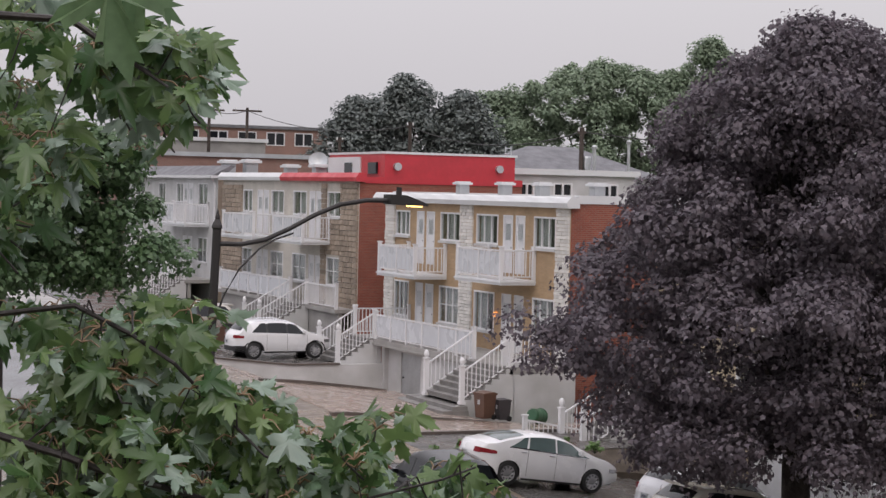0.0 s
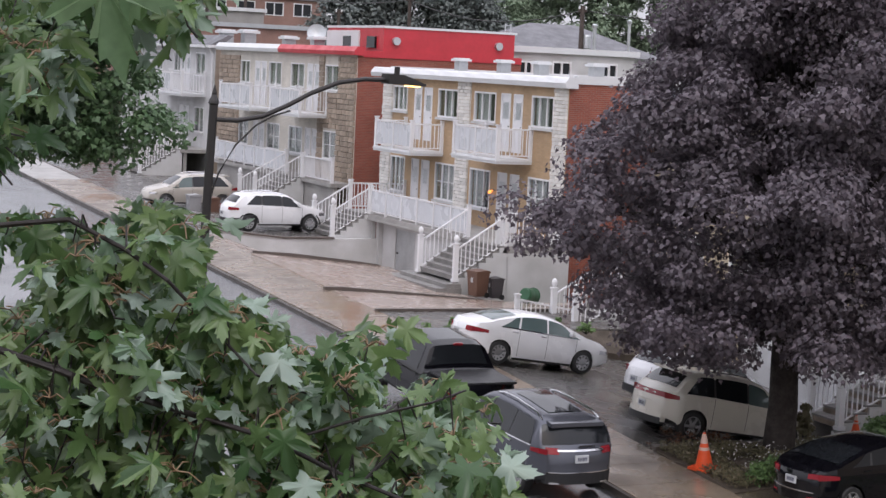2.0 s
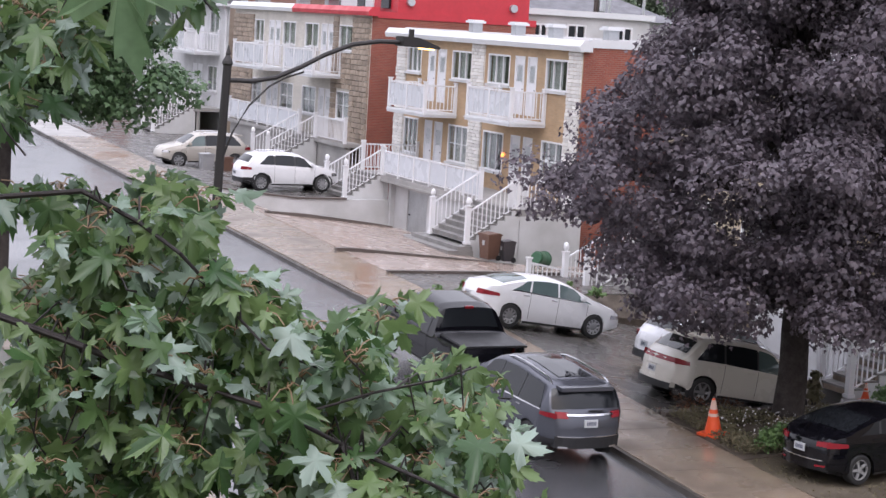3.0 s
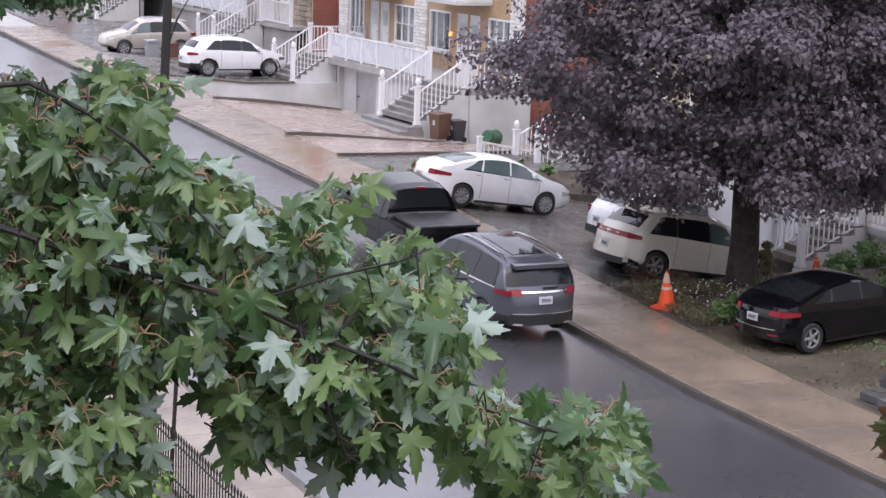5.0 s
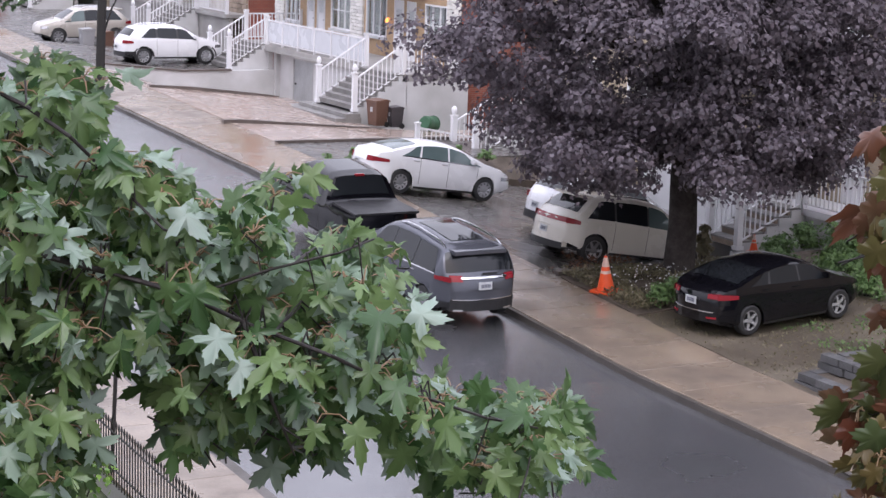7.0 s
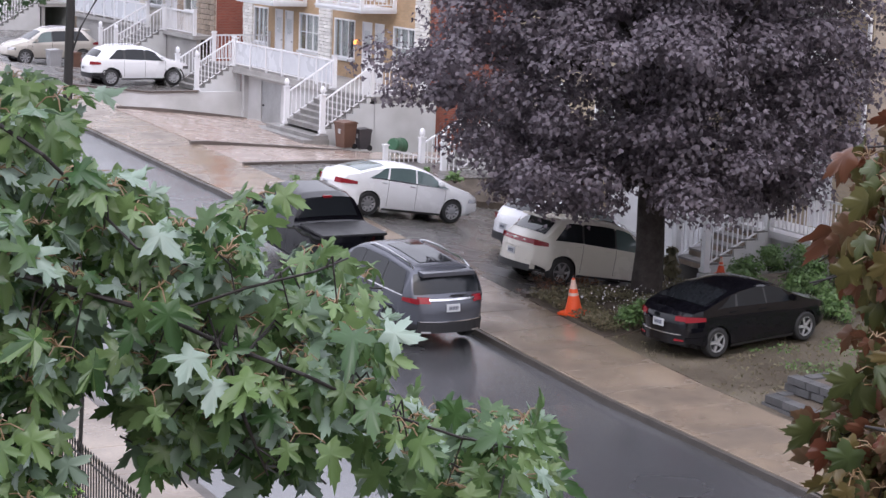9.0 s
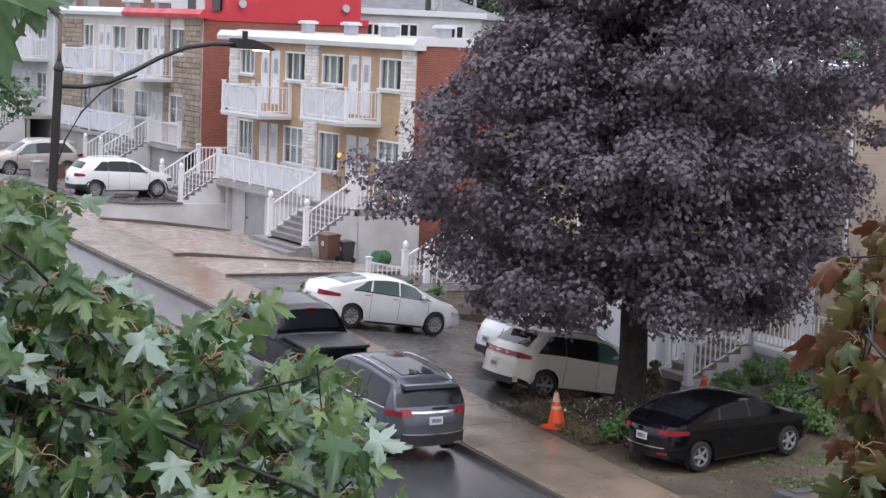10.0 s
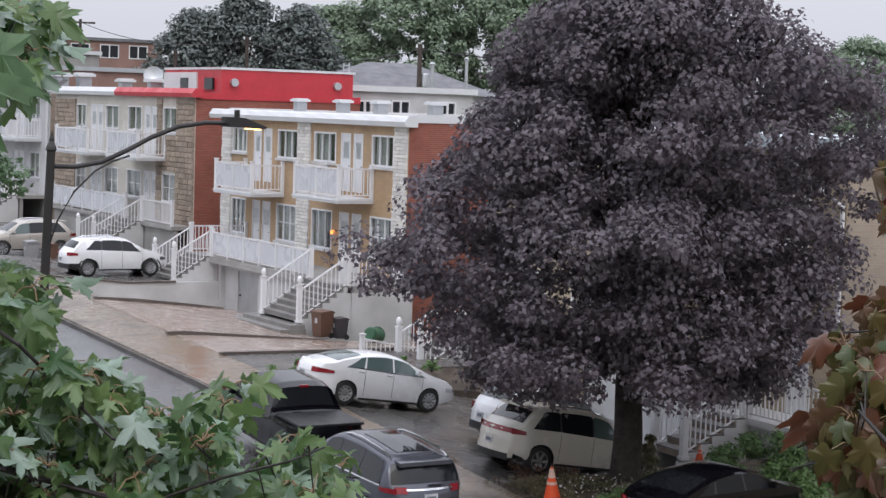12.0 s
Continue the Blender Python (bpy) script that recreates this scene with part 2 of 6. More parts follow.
RED_FRONT = brick("red_brick_front", (0.3, 0.085, 0.055), (0.24, 0.065, 0.045), (0.25, 0.16, 0.13))
PALE_BRICK = brick("pale_brick", (0.62, 0.58, 0.52), (0.55, 0.52, 0.47), (0.45, 0.43, 0.4))
BEIGE_SIDE = brick("beige_brick_side", (0.36, 0.3, 0.24), (0.33, 0.27, 0.22), (0.34, 0.3, 0.25), side=True)
TAN_FRONT = brick("tan_brick", (0.44, 0.36, 0.26), (0.38, 0.31, 0.22), (0.38, 0.33, 0.27))
WHITE_STONE = material("white_stone", (0.7, 0.68, 0.65), 0.8, vary=0.12, grain=25, stain=3, bump=0.5, random=0.14)
TAN_STONE = material("tan_stone", (0.33, 0.265, 0.21), 0.8, vary=0.25, grain=14, stain=3, bump=0.7, random=0.28)
GREY_STONE = material("grey_stone", (0.085, 0.085, 0.088), 0.6, vary=0.25, grain=20, stain=3, bump=0.5, random=0.25)
ROOF_WHITE = material("white_metal_fascia", (0.65, 0.66, 0.68), 0.4, vary=0.05, grain=8, bump=0.02)
ROOF_RED = material("red_metal_fascia", (0.52, 0.035, 0.05), 0.4, vary=0.12, grain=6, bump=0.02)
ROOF_TAR = material("tar_roof", (0.07, 0.07, 0.075), 0.7, vary=0.3, grain=30, bump=0.3)
ROOF_GRAVEL = material("pale_roof", (0.4, 0.4, 0.41), 0.8, vary=0.2, grain=30, bump=0.3)
SHINGLE = material("grey_shingle", (0.17, 0.17, 0.185), 0.8, vary=0.25, grain=18, stain=1.5, bump=0.4)
GALVANISED = material("galvanised_metal", (0.5, 0.52, 0.54), 0.4, metal=0.6, vary=0.15, grain=10, bump=0.03)
CURTAIN = material("pale_curtain", (0.5, 0.5, 0.49), 0.9, vary=0.15, grain=6, stain=3, bump=0.2)
# near-black colour paints in the darkness of unlit rooms
UNLIT_ROOM = material("painted_dark_interior", (0.05, 0.05, 0.05), 0.9, vary=0.2)
PANE = glass("window_glass")
BLACK_METAL = material("black_metal", (0.025, 0.022, 0.022), 0.5, metal=0.2, vary=0.3, grain=30, bump=0.1)
POLE_WOOD = material("dark_pole_wood", (0.06, 0.045, 0.038), 0.8, vary=0.35, grain=25, bump=0.5)
BARK = material("dark_bark", (0.042, 0.033, 0.03), 0.85, vary=0.45, grain=22, stain=5, bump=1.0)
TWIG = material("dark_twig", (0.016, 0.011, 0.01), 0.55, vary=0.3, grain=40, bump=0.3)
STALK = material("reddish_stalk", (0.23, 0.145, 0.075), 0.5, vary=0.3, grain=40, bump=0.1)
ORANGE = material("orange_plastic", (0.75, 0.09, 0.02), 0.45, vary=0.1, grain=10, bump=0.03)
REFLECT = material("reflective_band", (0.6, 0.42, 0.36), 0.35, vary=0.08)
BIN_BROWN = material("brown_plastic", (0.13, 0.07, 0.05), 0.5, vary=0.15, grain=12, bump=0.05)
BIN_DARK = material("dark_plastic", (0.05, 0.045, 0.05), 0.45, vary=0.15, grain=12, bump=0.05)
BIN_GREEN = material("green_plastic", (0.03, 0.1, 0.05), 0.4, vary=0.15, grain=12, bump=0.05)
BIN_GREY = material("grey_plastic", (0.3, 0.3, 0.31), 0.45, vary=0.1, grain=12, bump=0.05)
LAMP_GLOW = lit("sodium_glow", (1.0, 0.62, 0.2), 3.5)
CAR_WHITE = material("white_car_paint", (0.72, 0.72, 0.74), 0.25, vary=0.03, grain=3, bump=0.0, coat=0.4, rough_vary=0.04)
CAR_CREAM = material("cream_car_paint", (0.62, 0.59, 0.53), 0.25, vary=0.03, grain=3, bump=0.0, coat=0.4, rough_vary=0.04)
CAR_BEIGE = material("champagne_car_paint", (0.45, 0.42, 0.38), 0.3, metal=0.3, vary=0.03, grain=3, bump=0.0, coat=0.4, rough_vary=0.04)
CAR_GREY = material("grey_car_paint", (0.1, 0.105, 0.125), 0.2, metal=0.5, vary=0.05, grain=3, bump=0.0, coat=0.1, spec=0.3, rough_vary=0.04)
CAR_BLACK = material("black_car_paint", (0.004, 0.004, 0.006), 0.05, vary=0.1, grain=3, bump=0.0, coat=0.0, spec=0.4, rough_vary=0.02)
TRIM = material("black_trim", (0.018, 0.018, 0.02), 0.5, vary=0.2, grain=20, bump=0.05)
CAR_GLASS = material("dark_car_glass", (0.014, 0.016, 0.019), 0.05, vary=0.1, grain=2, bump=0.0, coat=0.0, spec=0.35, rough_vary=0.02)
# greenish glass tint, made paler to paint in the missing reflections
PALE_SHEEN_GLASS = material("pale_sheen_car_glass", (0.09, 0.125, 0.125), 0.06, vary=0.15, grain=2, bump=0.0, coat=0.2, spec=0.5, rough_vary=0.02)
TYRE = material("tyre_rubber", (0.015, 0.015, 0.016), 0.7, vary=0.2, grain=30, bump=0.1)
ALLOY = material("alloy_rim", (0.5, 0.5, 0.52), 0.3, metal=0.6, vary=0.1, grain=8, bump=0.0)
DARK_ALLOY = material("dark_alloy_rim", (0.12, 0.12, 0.13), 0.35, metal=0.8, vary=0.1, grain=8, bump=0.0)
CHROME = material("chrome", (0.7, 0.7, 0.72), 0.15, metal=1.0, vary=0.05, grain=5, bump=0.0, rough_vary=0.05)
TAIL_RED = material("red_tail_lens", (0.22, 0.01, 0.018), 0.25, vary=0.15, grain=12, bump=0.0, coat=0.1, spec=0.3, rough_vary=0.05)
PLATE = material("plate_white", (0.45, 0.46, 0.48), 0.4, vary=0.05)
PLATE_BAR = material("plate_bar", (0.14, 0.15, 0.19), 0.5, vary=0.1)
AMBER = lit("amber_signal", (1.0, 0.4, 0.05), 1.5)
# purple tones lifted and drawn together to imitate a thin rain haze
PURPLE_LEAF = leaf_material("purple_leaf", (0.102, 0.087, 0.105), (0.16, 0.131, 0.153), 0.55, 0.32, random=0.22)
GREEN_LEAF = leaf_material("maple_leaf_green", (0.042, 0.098, 0.032), (0.155, 0.235, 0.085), 0.27, 0.32)
PALE_LEAF = leaf_material("maple_leaf_underside", (0.27, 0.345, 0.295), (0.14, 0.22, 0.135), 0.32, 0.22)
BROWN_LEAF = leaf_material("autumn_leaf", (0.13, 0.04, 0.022), (0.15, 0.1, 0.06), 0.3, 0.3)
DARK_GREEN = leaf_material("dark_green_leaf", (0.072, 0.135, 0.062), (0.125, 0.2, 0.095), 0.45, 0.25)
# far leaves greyed and paled: distance haze is mixed into their colours
FAR_DARK_HAZED = leaf_material("far_dark_hazed_leaf", (0.14, 0.165, 0.16), (0.18, 0.2, 0.19), 0.7, 0.2)
FAR_LIGHT_HAZED = leaf_material("far_light_hazed_leaf", (0.2, 0.265, 0.18), (0.25, 0.31, 0.22), 0.7, 0.25)
SHRUB_LEAF = leaf_material("shrub_leaf", (0.085, 0.16, 0.05), (0.16, 0.26, 0.09), 0.45, 0.25)
WEED = leaf_material("weed_leaf", (0.12, 0.115, 0.06), (0.2, 0.17, 0.11), 0.6, 0.3)


# ---- ground: a sloping street ----
GY = (-80, 0, 24, 30, 35, 45, 50, 60, 72, 85, 100, 140, 400, 1500)
GZ = (0.0, 0.2, 0.5, 0.62, 0.9, 1.6, 1.85, 2.2, 2.6, 3.0, 3.5, 4.8, 8.0, 9.0)


def gz(y):
    return float(np.interp(y, GY, GZ))


def sheet(bm, x0, x1, y0, y1, height, nx=2, step=2.0, skirt=0.35):
    """A slab over a rectangle whose top follows height(x, y), with sides."""
    ny = max(1, int(round((y1 - y0) / step)))
    top = [[bm.verts.new((x0 + (x1 - x0) * i / nx, y0 + (y1 - y0) * j / ny, 0)) for i in range(nx + 1)] for j in range(ny + 1)]
    for row in top:
        for v in row:
            v.co.z = height(v.co.x, v.co.y)
    for j in range(ny):
        for i in range(nx):
            bm.faces.new((top[j][i], top[j][i + 1], top[j + 1][i + 1], top[j + 1][i]))
    ring = top[0] + [r[-1] for r in top[1:]] + top[-1][-2::-1] + [r[0] for r in top[-2:0:-1]]
    low = [bm.verts.new(v.co - Vector((0, 0, skirt))) for v in ring]
    for k in range(len(ring)):
        bm.faces.new((ring[k], low[k], low[(k + 1) % len(ring)], ring[(k + 1) % len(ring)]))


def yard_drop(y):
    """How far the front yards fall from the sidewalk to the houses."""
    return float(np.interp(y, (0, 33, 36.9, 37.1, 49.5, 50.5, 54, 58, 60, 66.4, 66.6, 72.9, 73.1, 80, 120), (0.15, 0.2, 0.1, -1.15, -1.05, -0.1, -0.1, -0.55, -0.75, -0.75, -1.6, -1.6, -0.2, -0.4, -0.6)))


def ground_height(x, y):
    if x < 20:
        return gz(y) - 0.3
    return gz(y) - 0.3 + min(yard_drop(y), 0) * max(0, min(1, (x - 22.9) / 8)) - (0.9 if x > 22.5 else 0)


bm = bmesh.new()
gxs = [-900, -200, -60, 0, 9, 15, 20, 22.9, 24, 27, 31, 34, 60, 200, 900]
gys = [-80, -20, 0, 12] + [20 + 2 * k for k in range(46)] + [120, 140, 200, 400, 1500]
grid = [[bm.verts.new((x, y, ground_height(x, y))) for x in gxs] for y in gys]
for j in range(len(gys) - 1):
    for i in range(len(gxs) - 1):
        bm.faces.new((grid[j][i], grid[j][i + 1], grid[j + 1][i + 1], grid[j + 1][i]))
struct("ground", bm, LAWN, "damp green ground under the whole neighbourhood", "ground")

bm = bmesh.new()
sheet(bm, 11.0, 20.4, -30, 140, lambda x, y: gz(y) + 0.05 * (1 - ((x - 15.6) / 4.7) ** 2) - 0.03, nx=8, step=2)
struct("road", bm, ASPHALT, "wet dark asphalt street sloping uphill", "road")

bm = bmesh.new()
sheet(bm, 20.4, 20.5, -30, 140, lambda x, y: gz(y) + float(np.interp(y, (36, 38, 48, 49, 50, 52, 74, 76), (0.1, 0.08, 0.08, 0.1, 0.1, 0.06, 0.06, 0.1))), nx=1, step=2, skirt=0.4)
struct("kerb_right", bm, KERB, "low concrete kerb along the wet street", "kerb")
bm = bmesh.new()
sheet(bm, 10.8, 11.0, -30, 140, lambda x, y: gz(y) + 0.12, nx=1, step=2, skirt=0.4)
struct("kerb_left", bm, KERB, "low concrete kerb beside the near sidewalk", "kerb")

# sidewalk slabs, each with its joint
bm = bmesh.new()
sheet(bm, 20.5, 22.9, -30, 140, lambda x, y: gz(y) + 0.07, nx=1, step=2)
walk_right = struct("pavement_right", bm, CONCRETE, "wet tan concrete sidewalk in front of the houses", "sidewalk")
bm = bmesh.new()
sheet(bm, 8.9, 10.8, -30, 140, lambda x, y: gz(y) + 0.08, nx=1, step=2)
walk_left = struct("pavement_left", bm, CONCRETE, "pale concrete sidewalk beside the iron fence", "sidewalk")


def slab_mesh(w, d):
    b = bmesh.new()
    bx(b, (-w / 2, -d / 2, -0.06), (w / 2, d / 2, 0.05))
    bmesh.ops.bevel(b, geom=[e for e in b.edges if all(v.co.z > 0 for v in e.verts)], offset=0.007, segments=1, affect="EDGES")
    return finish(b, "slab", PAVING)


slab_r, slab_l = slab_mesh(2.39, 1.517), slab_mesh(1.89, 1.517)
for k in range(52):
    y = 14 + 1.525 * k
    slope = math.atan2(gz(y + 0.76) - gz(y - 0.76), 1.52)
    shared("slab", slab_r, (21.7, y, gz(y) + 0.07 + random.uniform(-0.003, 0.003)), walk_right, (slope, 0, 0))
    if y < 70:
        shared("slab", slab_l, (9.85, y, gz(y) + 0.08 + random.uniform(-0.003, 0.003)), walk_left, (slope, 0, 0))

# front yards and drives, one slab each
def yard(name, mat, label, y0, y1, x1=31.0, lift=0.12, nx=8, rough=0.0, category="driveway", level=None, absolute=None):
    b = bmesh.new()
    ym = (y0 + y1) / 2

    def h(x, y):
        if absolute:
            k = max(0, min(1, (x - 22.9) / 2))
            return (1 - k) * (gz(y) + lift) + k * float(np.interp(x, *absolute))
        d = level(x) if level else yard_drop(min(max(y, y0 + 0.15), y1 - 0.15)) * max(0, min(1, (x - 23.2) / 7.4))
        return gz(y) + lift + d + (rough * noise.noise((x * 0.7, y * 0.7, 3)) if rough else 0)
    sheet(b, 22.9, x1, y0, y1, h, nx=nx, step=0.8 if rough else 1.2, skirt=0.8)
    return struct(name, b, mat, label, category)


yard("yard_dirt", DIRT, "muddy brown front yard with thin grass", 5, 33.6, 33, rough=0.08, nx=24, category="yard")
yard("yard_bed", SOIL, "dark soil bed round the purple maple", 33.6, 37.0, 33, rough=0.12, nx=24, category="flower bed", lift=0.16)
yard("drive_asphalt", OLD_ASPHALT, "wet worn asphalt drive sloping down to the garages", 37.0, 49.6, 33)
yard("yard_strip", SOIL, "narrow planted strip between the drives", 49.6, 50.6, 31, category="flower bed")
yard("drive_grey", OLD_ASPHALT, "wet grey asphalt drive beside the tan concrete", 50.6, 53.9, 33)
yard("drive_tan", WET_TAN, "wet tan concrete strip below the steps", 53.9, 58.0, 33)
yard("walkway", WET_TAN, "wet tan concrete walkway leading to the steps", 58.0, 66.5, 28.6, lift=0.14)
yard("garage_drive", WET_TAN, "wet concrete drive dipping to the garage door", 66.5, 72.75, 32.4, absolute=((22.9, 24.7, 27.1, 28.7, 30.5, 33), (2.45, 2.06, 1.65, 1.31, 1.0, 0.95)))
yard("drive_far", OLD_ASPHALT, "wet asphalt parking pad uphill of the garage", 72.95, 82.0, 31, level=lambda x: float(np.interp(x, (22.9, 26, 31), (0, -0.32, -0.34))))
yard("yard_far", OLD_ASPHALT, "wet asphalt pads in front of the far houses", 82.0, 130.0, 31, level=lambda x: float(np.interp(x, (22.9, 25, 31), (0, -0.8, -0.88))))

# dark kerb edges between the strips
for name, y, x0, x1, zz in (("kerb_step", 58.0, 22.6, 28.5, 0.05), ("kerb_walk", 66.5, 23.0, 28.2, 0.05), ("kerb_drive", 53.9, 22.8, 29.0, 0.02), ("kerb_bed", 37.0, 22.9, 28.0, 0.05)):
    b = bmesh.new()
    def kh(x, yy):
        up = float(np.interp(x, (22.9, 24.7, 27.1, 28.7), (0, -0.12, -0.4, -0.62))) if name == "kerb_walk" else yard_drop(y + (1 if name == "kerb_step" else -0.3)) * max(0, min(1, (x - 23.2) / 7.4))
        return gz(y) + 0.18 + zz + (max(up, -0.8) if name != "kerb_bed" else 0)
    sheet(b, x0, x1, y - 0.1, y + 0.1, kh, nx=10, step=0.2, skirt=0.45)
    struct(name, b, DARK_EDGE, "dark wet concrete kerb between the drives", "kerb")

# retaining wall beside the garage drive
b = bmesh.new()
prism(b, ((23.3, 1.5), (31.0, 0.7), (31.0, 2.46), (26.5, 2.46), (23.3, 2.8)), 72.72, 72.97, 1)
struct("wall_retaining", b, STUCCO, "white painted retaining wall beside the garage drive", "wall")
b = bmesh.new()
prism(b, ((23.25, 2.8), (26.5, 2.46), (28.7, 2.46), (28.7, 2.53), (26.5, 2.53), (23.25, 2.87)), 72.66, 73.02, 1)
struct("wall_cap", b, DARK_EDGE, "dark wet coping on the retaining wall", "wall")


# ---- houses ----
def ring_frame(bm, xa, xb, y0, y1, z0, z1, f):
    """A four-sided frame as one closed ring."""
    loops = []
    for x in (xa, xb):
        for a in (0, f):
            loops.append([bm.verts.new((x, y, z)) for y, z in ((y0 + a, z0 + a), (y1 - a, z0 + a), (y1 - a, z1 - a), (y0 + a, z1 - a))])
    o, i, p, q = loops
    for r, s in ((o, i), (i, q), (q, p), (p, o)):
        for k in range(4):
            bm.faces.new((r[k], r[(k + 1) % 4], s[(k + 1) % 4], s[k]))


def window(parent, x, y0, y1, z0, z1, lights=3, bars=False, curtain=True, sill=True):
    """A framed window in a wall that faces the street, set 6 cm back."""
    b = bmesh.new()
    f = 0.07
    ring_frame(b, x - 0.02, x + 0.1, y0, y1, z0, z1, f)
    win = part("window", b, VINYL, parent, "white framed window with dark glass")
    for k in range(1, lights):
        y = y0 + (y1 - y0) * k / lights
        b = bmesh.new()
        bx(b, (x + 0.01, y - 0.03, z0 + f), (x + 0.09, y + 0.03, z1 - f))
        part("mullion", b, VINYL, win)
    if bars:
        b = bmesh.new()
        bx(b, (x + 0.02, y0 + f, (z0 + z1) / 2 - 0.015), (x + 0.08, y1 - f, (z0 + z1) / 2 + 0.015))
        part("glazing_bar", b, VINYL, win)
    for k in range(lights):
        a, c = y0 + f + (y1 - y0 - 2 * f) * k / lights, y0 + f + (y1 - y0 - 2 * f) * (k + 1) / lights
        b = bmesh.new()
        bx(b, (x + 0.05, a, z0 + f), (x + 0.056, c, z1 - f))
        p = part("pane", b, PANE, win)
        p.visible_shadow = False
    if curtain:
        b = bmesh.new()
        a, c = y0 + (y1 - y0) * random.choice((0.3, 0.05, 0.36)), y0 + (y1 - y0) * random.choice((0.66, 0.95, 0.7))
        n = 14
        prev = None
        for k in range(n + 1):
            y = a + (c - a) * k / n
            v = (b.verts.new((x + 0.16 + 0.02 * (k % 2), y, z0)), b.verts.new((x + 0.16 + 0.02 * (k % 2), y, z1)))
            if prev:
                b.faces.new((prev[0], v[0], v[1], prev[1]))
            prev = v
        part("curtain", b, CURTAIN, win, "pale drawn curtain")
    if sill:
        b = bmesh.new()
        bx(b, (x - 0.1, y0 - 0.06, z0 - 0.1), (x + 0.04, y1 + 0.06, z0 - 0.003))
        part("sill", b, STUCCO, win)
    return win


def door(parent, x, y0, y1, z0, z1):
    b = bmesh.new()
    bx(b, (x + 0.03, y0 + 0.06, z0), (x + 0.08, y1 - 0.06, z1 - 0.06))
    for a, c in ((0.12, 0.42), (0.5, 0.92)):
        bx(b, (x + 0.015, y0 + 0.16, z0 + (z1 - z0) * a), (x + 0.034, y1 - 0.16, z0 + (z1 - z0) * c - 0.1))
    d = part("door", b, VINYL, parent, "white panelled entrance door")
    b = bmesh.new()
    for a, c in ((y0, y0 + 0.06), (y1 - 0.06, y1)):
        bx(b, (x - 0.015, a, z0), (x + 0.1, c, z1))
    bx(b, (x - 0.015, y0 + 0.06, z1 - 0.06), (x + 0.1, y1 - 0.06, z1))
    part("frame", b, VINYL, d)
    b = bmesh.new()
    bx(b, (x + 0.008, y0 + 0.2, z0 + 1.3), (x + 0.016, y1 - 0.2, z0 + 1.95))
    part("pane", b, PANE, d)
    b = bmesh.new()
    tube(b, ((x - 0.02, y0 + 0.13, z0 + 1.0), (x + 0.03, y0 + 0.13, z0 + 1.0)), 0.025, 6)
    part("handle", b, BLACK_METAL, d)
    return d


def stone_mesh(w, h, d=0.1):
    b = bmesh.new()
    bx(b, (-d / 2, -w / 2, -h / 2), (d / 2, w / 2, h / 2))
    for v in b.verts:
        if v.co.x < 0:
            v.co.y *= 0.97
            v.co.z *= 0.9
    return b


WHITE_STONES = [finish(stone_mesh(w, 0.135), "stone", WHITE_STONE) for w in (0.36, 0.5, 0.64)]
TAN_STONES = [finish(stone_mesh(w, h), "stone", TAN_STONE) for w, h in ((0.42, 0.24), (0.56, 0.24), (0.7, 0.24))]


def stonework(parent, x, y0, y1, z0, z1, meshes, widths, row, name="stone"):
    """Courses of stones, each a piece, that stand proud of a wall facing the street."""
    z = z0 + row / 2
    while z < z1 - row * 0.4:
        y = y0
        while y < y1 - 0.05:
            k = random.randrange(len(meshes))
            w = min(widths[k], y1 - y)
            shared(name, meshes[k], (x - 0.03 + random.uniform(-0.015, 0.015), y + w / 2, z), parent, scale=(1, (w - 0.012) / widths[k], 1))
            y += w
        z += row


def rail(parent, p, q, height=1.1, kind="bars", posts=True, spacing=0.17, base=0.1):
    """White railing from p to q, the points on the floor: bars or frosted panels; each bar a piece."""
    p, q = Vector(p), Vector(q)
    d = q - p
    flat = Vector((d.x, d.y, 0))
    n = flat.normalized()
    s = n.cross(Vector((0, 0, 1)))
    b = bmesh.new()
    r = None
    for h, w, t in ((height - 0.06, 0.035, 0.06), (base, 0.025, 0.04)):
        b = bmesh.new()
        v = []
        for e in (p, q):
            for k in (-w, w):
                for z in (h, h + t):
                    v.append(b.verts.new(e + s * k + Vector((0, 0, z))))
        for f in ((0, 1, 3, 2), (4, 6, 7, 5), (0, 4, 5, 1), (2, 3, 7, 6), (0, 2, 6, 4), (1, 5, 7, 3)):
            b.faces.new([v[i] for i in f])
        if r is None:
            r = part("railing", b, VINYL, parent, "white railing")
        else:
            part("bottom_rail", b, VINYL, r)
    length = flat.length
    count = max(1, int(length / spacing))
    if kind == "bars":
        for k in range(1, count):
            c = p + d * (k / count)
            b = bmesh.new()
            bx(b, (c.x - 0.016, c.y - 0.016, c.z + base), (c.x + 0.016, c.y + 0.016, c.z + height - 0.03))
            part("baluster", b, VINYL, r)
    else:
        m = max(1, round(length / 1.6))
        for k in range(m):
            a, c = p + d * ((k + 0.03) / m), p + d * ((k + 0.97) / m)
            b = bmesh.new()
            v = []
            for e in (a, c):
                for w in (-0.012, 0.012):
                    for z in (base + 0.06, height - 0.08):
                        v.append(b.verts.new(e + s * w + Vector((0, 0, z))))
            for f in ((0, 1, 3, 2), (4, 6, 7, 5), (0, 4, 5, 1), (2, 3, 7, 6), (0, 2, 6, 4), (1, 5, 7, 3)):
                b.faces.new([v[i] for i in f])
            part("panel", b, PANEL, r, "frosted white panel")
            for w in (0.25, 0.5, 0.75) if height > 1.12 else ():
                e = a + (c - a) * w
                b = bmesh.new()
                bx(b, (e.x - 0.028, e.y - 0.014, e.z + base), (e.x - 0.02, e.y + 0.014, e.z + height - 0.05))
                part("baluster", b, VINYL, r)
            if 0 < k:
                e = p + d * (k / m)
